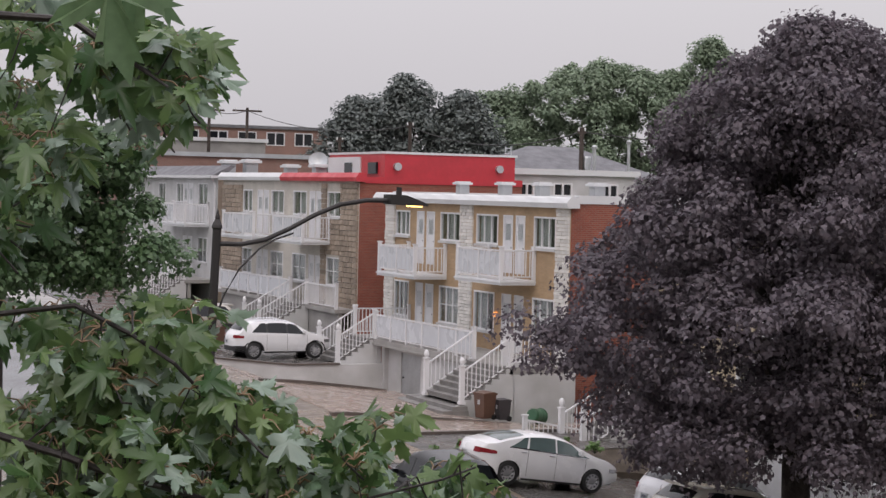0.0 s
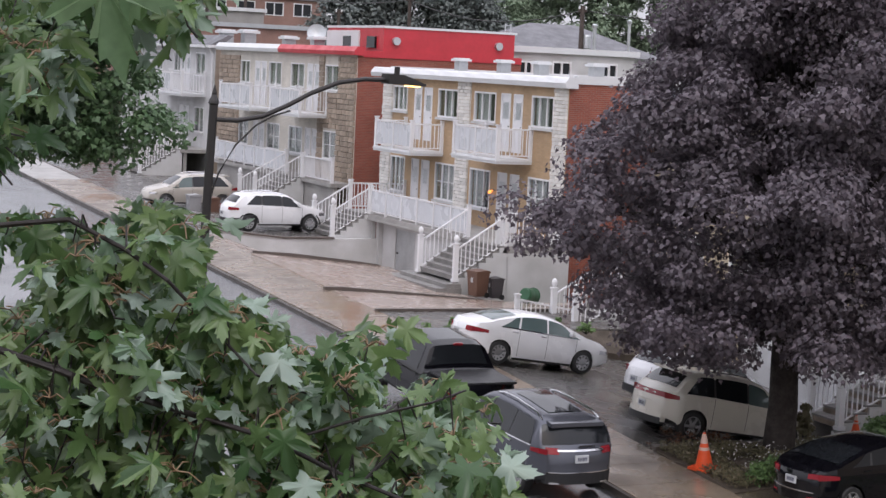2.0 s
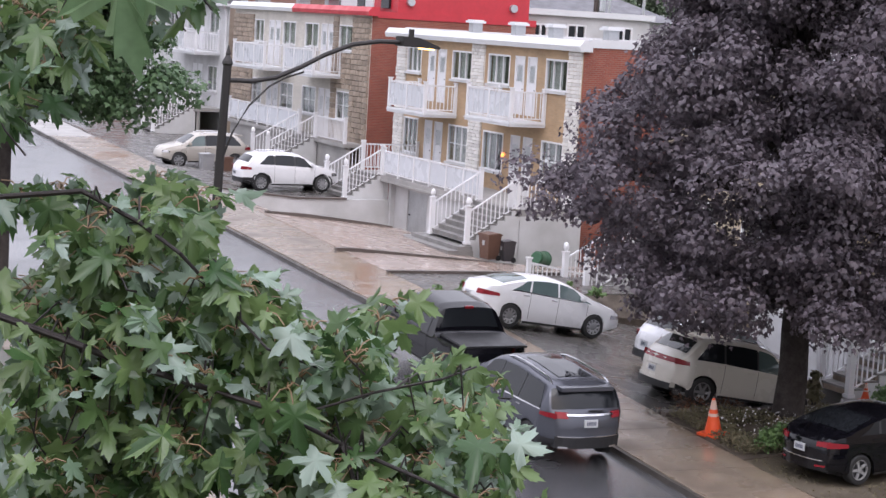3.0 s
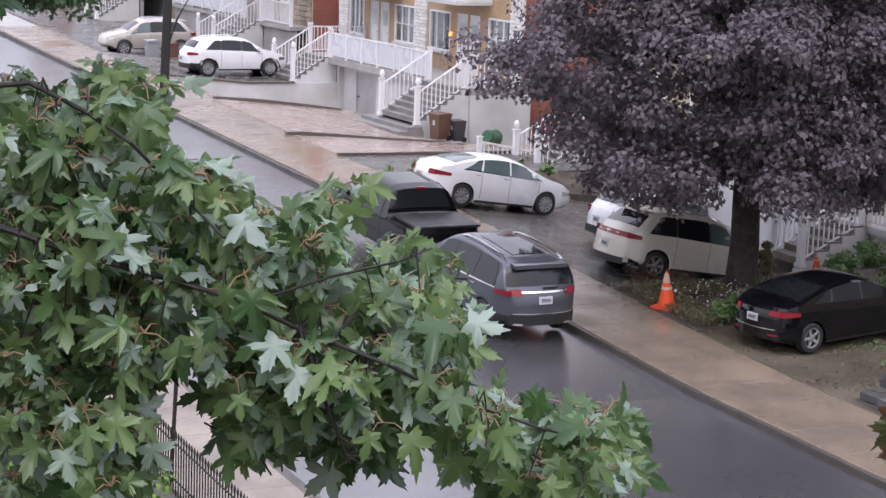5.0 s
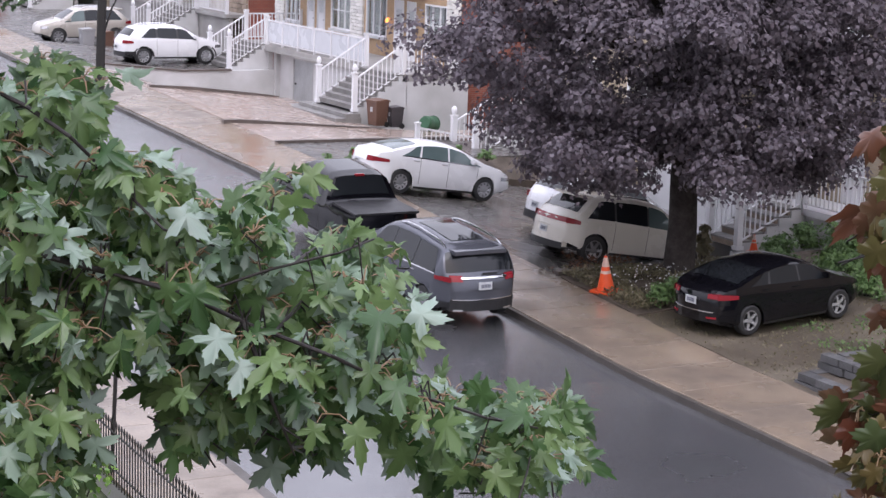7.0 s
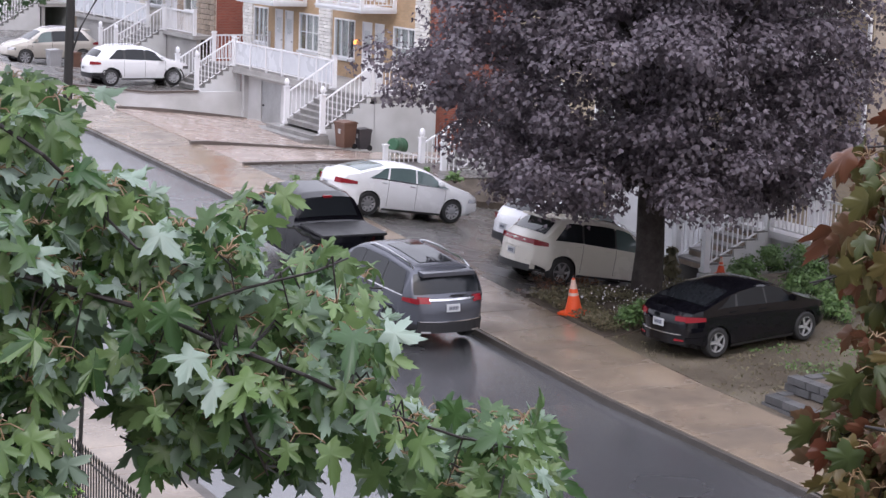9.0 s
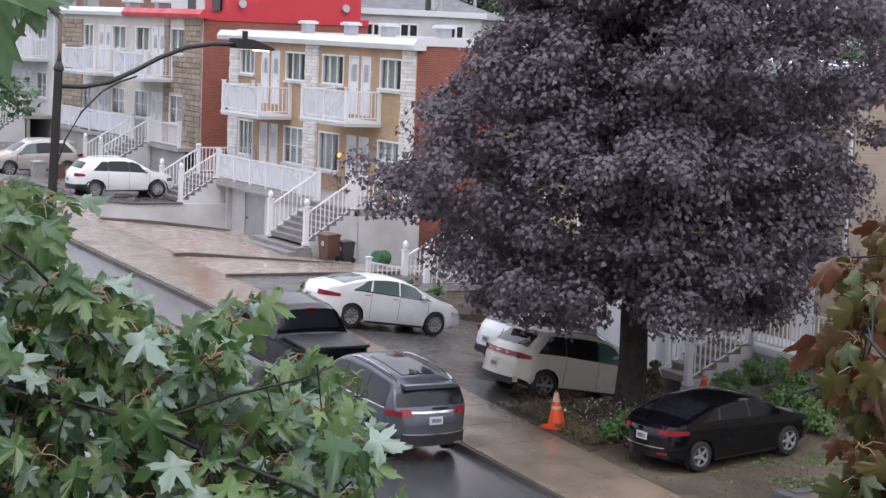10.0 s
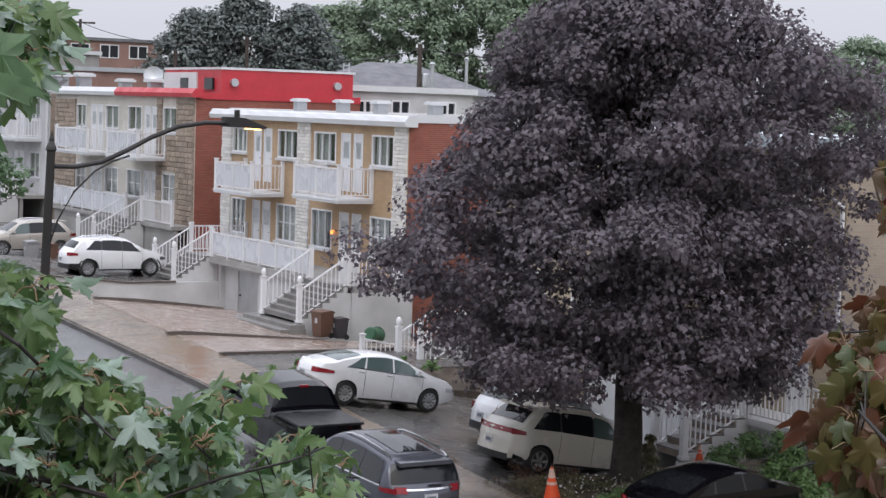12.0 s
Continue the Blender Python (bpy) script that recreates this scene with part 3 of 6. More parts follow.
                b = bmesh.new()
                bx(b, (e.x - 0.045, e.y - 0.045, e.z), (e.x + 0.045, e.y + 0.045, e.z + height + 0.02))
                part("post", b, VINYL, r)
    if posts:
        for e in (p, q):
            post(parent, e, height + 0.1)
    return r


POSTS = set()


def post(parent, e, h, w=0.07, ball=False):
    key = (round(e[0], 1), round(e[1], 1), round(e[2], 1))
    if key in POSTS and not ball:
        return None
    POSTS.add(key)
    b = bmesh.new()
    bx(b, (e[0] - w, e[1] - w, e[2]), (e[0] + w, e[1] + w, e[2] + h))
    bx(b, (e[0] - w - 0.025, e[1] - w - 0.025, e[2] + h), (e[0] + w + 0.025, e[1] + w + 0.025, e[2] + h + 0.045))
    if ball:
        bx(b, (e[0] - w - 0.03, e[1] - w - 0.03, e[2]), (e[0] + w + 0.03, e[1] + w + 0.03, e[2] + 0.1))
        lathe(b, ((0.05, 0), (0.06, 0.03), (0.1, 0.1), (0.1, 0.19), (0.07, 0.26), (0.02, 0.3)), (e[0], e[1], e[2] + h + 0.045), 8)
    return part("newel_post" if ball else "post", b, VINYL, parent, "white newel post with ball cap" if ball else "")


def stairs(parent, x0, x1, y0, y1, z0, z1, risers, mat=STEP, newel=1.35, bottom=None):
    """Steps rising towards the house, with side walls, railings and newels."""
    run, rise = (x1 - x0) / risers, (z1 - z0) / risers
    for k in range(risers):
        b = bmesh.new()
        bx(b, (x0 + k * run - 0.02, y0 + 0.06, z0 + k * rise), (x1, y1 - 0.06, z0 + (k + 1) * rise - 0.05))
        s = part("step", b, mat, parent)
        b = bmesh.new()
        bx(b, (x0 + k * run - 0.05, y0 + 0.03, z0 + (k + 1) * rise - 0.05), (x0 + (k + 1) * run + 0.01, y1 - 0.03, z0 + (k + 1) * rise))
        part("tread", b, STEP, s)
    low = z0 - 0.9 if bottom is None else bottom
    for y in (y0, y1 - 0.1):
        b = bmesh.new()
        pts = [(x0 - 0.25, low), (x1 + 0.12, low), (x1 + 0.12, z1 - 0.3), (x1, z1 - 0.05)]
        for k in range(risers - 1, -1, -1):
            pts += [(x0 + k * run + 0.06, z0 + (k + 1) * rise - 0.06), (x0 + k * run + 0.06, z0 + k * rise - 0.06)]
        pts.append((x0 - 0.25, z0 - 0.06))
        prism(b, pts, y, y + 0.1, 1)
        part("side_wall", b, STUCCO, parent, "white painted concrete stair side")
    for y in (y0 + 0.06, y1 - 0.06):
        rail(parent, (x0, y, z0 + 0.05), (x1, y, z1), 1.12, posts=False, spacing=0.16)
        post(parent, (x0 - 0.04, y, z0 - 0.03), newel, 0.085, ball=True)
        post(parent, (x1, y, z1), 1.2)


def balcony(parent, y0, y1, z, x0=31.55, x1=33.0, split=1.0):
    """Slab with a panelled front and barred sides."""
    b = bmesh.new()
    bx(b, (x0 - 0.08, y0 - 0.08, z - 0.2), (x1 - 0.004, y1 + 0.08, z))
    bx(b, (x0 - 0.12, y0 - 0.12, z - 0.1), (x1 - 0.004, y1 + 0.12, z - 0.06))
    slab = part("balcony_slab", b, ROOF_WHITE, parent, "white balcony slab")
    rail(parent, (x0, y0 + (y1 - y0) * (1 - split), z), (x0, y1, z), 1.15, "panels")
    if split < 1:
        rail(parent, (x0, y0, z), (x0, y0 + (y1 - y0) * (1 - split), z), 1.15)
    rail(parent, (x0, y0, z), (x1 - 0.05, y0, z), 1.15)
    rail(parent, (x0, y1, z), (x1 - 0.05, y1, z), 1.15)
    return slab


def shell(house, y0, y1, x0, x1, z0, z1, front_mat, side_mat, openings, roof_mat, front_label, thick=0.3):
    """Front wall with openings, two sides, back, flat roof and floors."""
    b = bmesh.new()
    wall_cells(b, 0, x0, x0 + thick, y0, y1, z0, z1, openings)
    part("front_wall", b, front_mat, house, front_label)
    for y in (y0, y1 - thick):
        b = bmesh.new()
        bx(b, (x0 + (0.03 if y == y0 else thick), y - 0.006, z0), (x1, y + thick, z1 - 0.01))
        part("side_wall", b, side_mat, house, "brick side wall")
    b = bmesh.new()
    bx(b, (x1 - thick, y0 + thick, z0), (x1, y1 - thick, z1))
    part("back_wall", b, side_mat, house)
    b = bmesh.new()
    bx(b, (x0 + thick, y0 + thick, z1 - 0.3), (x1 - thick, y1 - thick, z1 - 0.02))
    part("roof", b, roof_mat, house, "flat roof")
    # sheet behind the windows, coloured near black to look like unlit rooms
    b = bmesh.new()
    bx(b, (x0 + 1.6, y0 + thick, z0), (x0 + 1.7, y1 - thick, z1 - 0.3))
    part("inner_wall", b, UNLIT_ROOM, house)


def fascia(house, x0, y0, y1, z0, z1, mat, label, wavy=True):
    """Metal roof edge with a folded zigzag face; returns along the sides."""
    b = bmesh.new()
    n = max(2, int((y1 - y0) / 0.9))
    rows = []
    for k in range(n + 1):
        y = y0 + (y1 - y0) * k / n
        out = 0.07 if wavy and k % 2 else 0.0
        rows.append([b.verts.new((x, y, z)) for x, z in ((x0 - 0.26, z0), (x0 - 0.3 - out * 0.3, z0 + (z1 - z0) * 0.45), (x0 - 0.16 - out, z1 - 0.05), (x0 - 0.12, z1), (x0 + 0.25, z1), (x0 + 0.25, z0))])
    for r, s in zip(rows, rows[1:]):
        for k in range(6):
            b.faces.new((r[k], r[(k + 1) % 6], s[(k + 1) % 6], s[k]))
    b.faces.new(rows[0])
    b.faces.new(rows[-1][::-1])
    f = part("fascia", b, mat, house, label)
    return f


def coping(house, x0, x1, y0, y1, z, mat, label=""):
    """Low parapet round a flat roof, open at the front."""
    b = bmesh.new()
    for a, c in (((x0, y0 - 0.05, z - 0.25), (x1, y0 + 0.22, z + 0.06)), ((x0, y1 - 0.22, z - 0.25), (x1, y1 + 0.05, z + 0.06)), ((x1 - 0.25, y0 + 0.22, z - 0.25), (x1 + 0.03, y1 - 0.22, z + 0.06))):
        bx(b, a, c)
    part("coping", b, mat, house, label)


def roof_vent(at, s=1.0):
    v = thing("roof_vent", "square galvanised roof vent with a flat cap", "roof vent", at, group="roof vents")
    b = bmesh.new()
    w = 0.3 * s
    bx(b, (-w, -w, 0), (w, w, 0.55 * s))
    part("base", b, GALVANISED, v, placed=False)
    b = bmesh.new()
    w = 0.45 * s
    bx(b, (-w, -w, 0.55 * s), (w, w, 0.68 * s))
    bx(b, (-w * 0.8, -w * 0.8, 0.68 * s), (w * 0.8, w * 0.8, 0.74 * s))
    part("cap", b, ROOF_WHITE, v, "pale flat cap", placed=False)


# --- buff duplex with white stone corners ---
D1 = thing("duplex_house", "two-storey buff brick duplex with white stone corners", "house", (33, 69, 1.0))
ups = [(66.7, 68.7, 7.74, 8.95), (61.8, 63.6, 7.74, 8.95), (75.5, 77.1, 7.84, 8.95), (70.25, 72.25, 7.74, 8.95)]
doors = [(65.4, 66.25), (64.35, 65.15), (73.95, 74.75), (72.85, 73.7)]
lows = [(66.9, 68.8, 4.25, 5.83), (61.8, 63.6, 4.25, 5.83), (75.5, 77.1, 4.25, 5.83), (70.25, 72.25, 4.25, 5.83)]
holes = ups + lows + [(a, c, 6.66, 8.95) for a, c in doors] + [(a, c, 3.52, 5.83) for a, c in doors]
shell(D1, 60.7, 78.2, 33.0, 46.0, 0.5, 9.62, BUFF, RED_SIDE, holes, ROOF_GRAVEL, "buff brick front wall")
for h in ups:
    window(D1, 33.0, *h)
for k, h in enumerate(lows):
    window(D1, 33.0, *h, bars=k % 2 == 1)
for a, c in doors:
    door(D1, 33.0, a, c, 6.66, 8.95)
    door(D1, 33.0, a, c, 3.52, 5.83)
for a, c in ((60.7, 61.75), (69.0, 70.2), (77.15, 78.2)):
    stonework(D1, 33.0, a, c, 3.52, 9.4, WHITE_STONES, (0.36, 0.5, 0.64), 0.14)
fascia(D1, 33.0, 60.45, 79.2, 9.3, 9.72, ROOF_WHITE, "white folded metal roof edge")
coping(D1, 33.3, 46, 60.7, 78.2, 9.72, ROOF_WHITE)
balcony(D1, 63.45, 67.35, 6.5)
balcony(D1, 71.6, 75.45, 6.3)
# added lamp imitates an orange glint in the lower window; no fitting known
b = bmesh.new()
lathe(b, ((0.03, 4.88), (0.06, 4.9), (0.07, 5.0), (0.04, 5.04)), (32.86, 66.62, 0), 10)
bx(b, (32.86, 66.59, 5.03), (33.0, 66.65, 5.07))
part("porch_light", b, lit("glint_glow", (1.0, 0.36, 0.08), 1.4), D1, "added amber lamp standing in for the orange window glint")
for v in ((35.0, 74.4), (35.0, 70.2), (35.2, 67.2), (35.0, 62.3)):
    roof_vent((*v, 9.73), 0.75)

PORCH = thing("front_porch", "grey concrete porch with white railings and two stairs", "porch", (31.7, 68, 1.0))
b = bmesh.new()
bx(b, (30.3, 60.0, 3.34), (32.996, 75.35, 3.52))
bx(b, (30.26, 60.0, 3.26), (32.9, 75.35, 3.34))
part("deck", b, CONCRETE, PORCH, "grey concrete deck")
for a, c, z in ((60.0, 68.2, 0.5), (72.9, 75.3, 0.9)):
    b = bmesh.new()
    bx(b, (30.45, a, z), (30.65, c, 3.26))
    part("front_wall", b, STUCCO, PORCH, "white painted concrete wall")
b = bmesh.new()
bx(b, (30.65, 60.0, 0.5), (32.99, 60.2, 3.26))
part("side_wall", b, STUCCO, PORCH, "white painted concrete wall")
for y in (68.2, 72.7):
    b = bmesh.new()
    bx(b, (30.65, y - 0.15, 0.5), (31.4, y + 0.15, 3.26))
    part("pier", b, STUCCO, PORCH)
b = bmesh.new()
wall_cells(b, 0, 30.85, 31.05, 68.35, 72.55, 0.5, 3.26, [(69.2, 71.2, 0.5, 3.05)])
part("back_wall", b, STUCCO, PORCH, "white wall under the porch")
b = bmesh.new()
bx(b, (30.9, 69.22, 0.95), (30.97, 71.18, 3.04))
gd = part("garage_door", b, GALVANISED, PORCH, "plain pale grey basement door")
b = bmesh.new()
tube(b, ((30.84, 71.0, 2.05), (30.9, 71.0, 2.05)), 0.04, 6)
part("handle", b, BLACK_METAL, gd)
stairs(PORCH, 28.45, 30.35, 60.0, 63.25, 2.26, 3.52, 7)
for k, (xa, z) in enumerate(((27.6, 2.02), (28.0, 2.16))):
    b = bmesh.new()
    bx(b, (xa, 59.88 + 0.03 * k, z - 0.5), (28.62 - 0.03 * k, 64.6 - 0.5 * k, z))
    part("landing_slab", b, STEP, PORCH, "worn grey landing slab")
stairs(PORCH, 28.75, 30.35, 72.95, 75.3, 2.5, 3.52, 6)
rail(PORCH, (30.4, 63.25, 3.52), (30.4, 72.9, 3.52), 1.05, "panels")
rail(PORCH, (30.4, 60.76, 3.52), (32.95, 60.76, 3.52), 1.15)
rail(PORCH, (30.4, 75.3, 3.52), (32.95, 75.3, 3.52), 1.15)

# --- pale brick house with a red roof edge ---
LB = thing("stone_house", "two-storey pale brick house with tan stone corner and red roof edge", "house", (33, 92, 1.5))
ups = [(97.1, 98.7, 8.45, 9.7), (92.0, 94.0, 8.45, 9.7), (88.6, 90.6, 8.45, 9.7), (83.9, 85.7, 8.45, 9.7)]
lows = [(97.1, 98.7, 5.1, 6.5), (92.0, 94.0, 5.1, 6.5), (88.6, 90.6, 5.1, 6.5), (83.9, 85.7, 5.1, 6.5)]
doors = [(94.4, 95.25), (95.4, 96.25), (86.45, 87.25), (87.4, 88.2)]
holes = ups + lows + [(a, c, 7.35, 9.7) for a, c in doors] + [(a, c, 4.15, 6.5) for a, c in doors]
shell(LB, 81.6, 102.3, 33.0, 41.6, 1.0, 10.4, PALE_BRICK, RED_SIDE, holes, ROOF_TAR, "pale brick front wall")
for k, h in enumerate(ups + lows):
    window(LB, 33.0, *h, lights=2, bars=k > 3)
for a, c in doors:
    door(LB, 33.0, a, c, 7.35, 9.7)
    door(LB, 33.0, a, c, 4.15, 6.5)
for a, c in ((81.6, 83.85), (85.75, 86.4)):
    stonework(LB, 33.0, a, c, 2.6, 10.15, TAN_STONES, (0.42, 0.56, 0.7), 0.25)
stonework(LB, 33.0, 83.85, 85.75, 6.6, 8.35, TAN_STONES, (0.42, 0.56, 0.7), 0.25)
stonework(LB, 33.0, 98.75, 102.3, 4.2, 10.15, TAN_STONES, (0.42, 0.56, 0.7), 0.25)
fascia(LB, 33.0, 81.3, 92.0, 10.2, 10.62, ROOF_RED, "red metal roof edge", wavy=False)
fascia(LB, 33.0, 92.0, 102.5, 10.2, 10.62, ROOF_WHITE, "white metal roof edge", wavy=False)
coping(LB, 33.3, 41.6, 81.6, 102.3, 10.38, ROOF_RED)
balcony(LB, 85.2, 89.45, 7.28)
balcony(LB, 92.6, 97.7, 7.28)
b = bmesh.new()
bx(b, (34.3, 81.62, 10.4), (41.2, 88.9, 11.55))
ph = part("rooftop_room", b, ROOF_RED, LB, "red metal rooftop room with white coping")
b = bmesh.new()
bx(b, (34.22, 84.6, 10.4), (34.3, 88.9, 11.42))
part("front_wall", b, WHITE, ph, "white front wall")
b = bmesh.new()
bx(b, (34.26, 81.56, 11.55), (41.3, 89.0, 11.66))
part("coping", b, ROOF_WHITE, ph, "white coping")
for y in (82.5, 85.6):
    b = bmesh.new()
    bx(b, (34.19, y, 10.6), (34.31, y + 1.0, 11.15))
    part("window", b, CAR_GLASS, ph, "small dark window")
for x in (34.9, 40.3):
    b = bmesh.new()
    tube(b, ((x, 81.4, 10.95), (x, 81.7, 10.95)), 0.19, 12)
    part("vent_hood", b, GALVANISED, ph, "round metal vent hood")
for v in ((34.8, 96.1), (34.8, 91.7)):
    roof_vent((*v, 10.38), 1.0)
for v in ((35.5, 109.2), (35.5, 105.0)):
    roof_vent((*v, 10.58), 1.2)
dish = thing("satellite_dish", "grey satellite dish on a short mast on the roof", "satellite dish", (37.5, 99.0, 10.38))
b = bmesh.new()
tube(b, ((0, 0, 0), (0, 0, 0.7)), 0.04, 8)
part("mast", b, GALVANISED, dish, placed=False)
b = bmesh.new()
lathe(b, ((0.02, 0.0), (0.3, 0.05), (0.55, 0.16), (0.54, 0.19), (0.28, 0.08), (0.02, 0.03)), seg=18)
bmesh.ops.rotate(b, verts=b.verts, cent=(0, 0, 0), matrix=Euler((radians(70), 0, radians(-25))).to_matrix())
bmesh.ops.translate(b, verts=b.verts, vec=(0, 0, 0.95))
part("bowl", b, GALVANISED, dish, "pale mesh bowl", smooth=True, placed=False)

rl = thing("roof_ladder", "pale metal ladder frame standing on the roof edge", "ladder", (41.6, 83.2, 10.38))
for y in (-0.3, 0.3):
    b = bmesh.new()
    tube(b, ((0, y, 0), (0, y, 1.75)), 0.035, 6)
    part("rail", b, GALVANISED, rl, placed=False)
for k in range(6):
    b = bmesh.new()
    tube(b, ((0, -0.3, 0.25 + 0.28 * k), (0, 0.3, 0.25 + 0.28 * k)), 0.025, 6)
    part("rung", b, GALVANISED, rl, placed=False)

LP = thing("front_porch", "long concrete porch with frosted white panels", "porch", (32, 90, 2.0))
b = bmesh.new()
bx(b, (31.9, 81.6, 3.97), (32.99, 99.6, 4.15))
part("deck", b, CONCRETE, LP, "grey concrete deck")
b = bmesh.new()
bx(b, (32.1, 81.65, 2.0), (32.3, 99.5, 3.97))
part("front_wall", b, CONCRETE, LP, "shaded concrete wall")
stairs(LP, 29.6, 31.95, 85.6, 88.0, 2.75, 4.15, 8)
rail(LP, (32.0, 81.7, 4.15), (32.0, 85.6, 4.15), 1.1)
rail(LP, (32.0, 88.0, 4.15), (32.0, 99.5, 4.15), 1.1, "panels")

# --- far pale house ---
TB = thing("pale_house", "two-storey pale stucco house with a dark mansard edge", "house", (33, 115, 2.0))
ups = [(105.2, 107.1, 8.6, 10.0), (110.2, 111.6, 8.8, 10.0), (114.0, 115.6, 8.8, 10.0), (119.0, 121.0, 8.8, 10.0)]
lows = [(105.2, 107.1, 5.3, 6.8), (113.2, 115.2, 5.3, 6.8), (119.0, 121.0, 5.3, 6.8)]
doors = [(108.2, 109.05), (109.3, 110.15)]
holes = ups + lows + [(a, c, 7.7, 10.0) for a, c in doors] + [(a, c, 4.4, 6.8) for a, c in doors]
shell(TB, 103.4, 124.0, 33.0, 45.0, 1.5, 10.6, STUCCO, BEIGE_SIDE, holes, ROOF_TAR, "pale stucco front wall")
for h in ups + lows:
    window(TB, 33.0, *h, lights=2)
for a, c in doors:
    door(TB, 33.0, a, c, 7.7, 10.0)
    door(TB, 33.0, a, c, 4.4, 6.8)
b = bmesh.new()
prism(b, ((32.6, 10.45), (33.3, 10.45), (34.0, 11.0), (33.7, 11.05)), 103.2, 124.2, 1)
part("mansard", b, SHINGLE, TB, "dark shingled mansard edge")
b = bmesh.new()
bx(b, (32.5, 103.2, 10.3), (33.0, 124.2, 10.45))
part("eave", b, WHITE, TB)
b = bmesh.new()
tube(b, ((32.7, 103.6, 10.3), (32.9, 103.6, 9.9), (32.9, 103.6, 3.2)), 0.06, 8)
part("downspout", b, WHITE, TB, "white downspout")
balcony(TB, 105.0, 112.2, 7.62, split=0.7)
TP = thing("front_porch", "concrete porch with white railings in front of the pale house", "porch", (32, 108, 2.6))
b = bmesh.new()
bx(b, (31.2, 103.6, 4.2), (32.99, 116.0, 4.4))
part("deck", b, CONCRETE, TP)
b = bmesh.new()
bx(b, (31.4, 103.7, 2.6), (31.6, 115.9, 4.2))
part("front_wall", b, CONCRETE, TP)
stairs(TP, 28.9, 31.2, 103.7, 106.0, 3.0, 4.4, 8)
rail(TP, (31.25, 106.0, 4.4), (31.25, 116.0, 4.4), 1.1, "panels")

# --- tan house behind the purple maple ---
H0 = thing("tan_house", "tan brick house half hidden behind a purple maple", "house", (33, 46, 0.0))
ups = [(38.2, 40.0, 6.6, 8.0), (42.5, 44.5, 6.6, 8.0), (47.5, 49.5, 6.6, 8.0), (51.0, 52.8, 6.6, 8.0)]
lows = [(40.6, 42.4, 3.3, 4.8), (47.5, 49.5, 3.3, 4.8), (51.0, 52.8, 3.3, 4.8)]
doors = [(38.0, 38.9)]
holes = ups + lows + [(a, c, 2.1, 4.4) for a, c in doors]
shell(H0, 36.8, 54.5, 33.0, 45.0, -0.5, 9.3, TAN_FRONT, BEIGE_SIDE, holes, ROOF_GRAVEL, "tan brick front wall")
for h in ups + lows:
    window(H0, 33.0, *h, lights=2)
door(H0, 33.0, 38.0, 38.9, 2.1, 4.4)
b = bmesh.new()
bx(b, (32.7, 36.6, 9.2), (45.1, 54.7, 9.55))
part("fascia", b, material("blue_grey_metal", (0.45, 0.5, 0.55), 0.4, vary=0.08, bump=0.02), H0, "pale blue-grey metal roof edge")
b = bmesh.new()
tube(b, ((32.75, 39.0, 9.0), (32.75, 37.3, 8.1), (32.9, 36.85, 7.8), (32.9, 36.85, 1.2)), 0.06, 8)
part("downspout", b, WHITE, H0, "white downspout")
balcony(H0, 40.5, 46.0, 5.6)
HP = thing("front_porch", "pale wooden porch stairs with white railings beside the garden", "porch", (32, 38, 0.5))
b = bmesh.new()
bx(b, (31.45, 34.0, 1.9), (32.99, 40.2, 2.08))
part("deck", b, WHITE, HP, "white deck")
b = bmesh.new()
bx(b, (31.6, 39.9, -0.3), (32.9, 46.5, 3.0))
part("garage_wall", b, STUCCO, HP, "white wall beside the stairs")
b = bmesh.new()
bx(b, (31.56, 34.1, 0.5), (31.66, 38.55, 1.9))
part("skirt", b, STUCCO, HP)
stairs(HP, 29.5, 31.45, 38.6, 40.0, 1.1, 2.08, 5, mat=TAN_STONE, newel=1.45)
rail(HP, (31.5, 34.0, 2.08), (31.5, 38.6, 2.08), 1.15)

SP = thing("garden_stairs", "white railed concrete stairs beside tan stone wall", "stairs", (30, 53, 0.9))
stairs(SP, 29.0, 31.4, 52.0, 53.6, 1.5, 2.9, 8)
rail(SP, (27.7, 53.7, 1.35), (30.8, 53.7, 0.75), 1.15)
b = bmesh.new()
bx(b, (31.4, 49.5, 0.5), (32.99, 54.4, 2.9))
part("landing", b, CONCRETE, SP)
WS = thing("stone_wall", "low stacked tan stone wall beside the drive", "wall", (30.6, 49.2, 0.4))
b = bmesh.new()
bx(b, (30.55, 47.2, 0.3), (31.4, 51.4, 2.3))
part("core", b, CONCRETE, WS)
stonework(WS, 30.55, 47.2, 51.4, 0.7, 2.3, TAN_STONES, (0.42, 0.56, 0.7), 0.2)


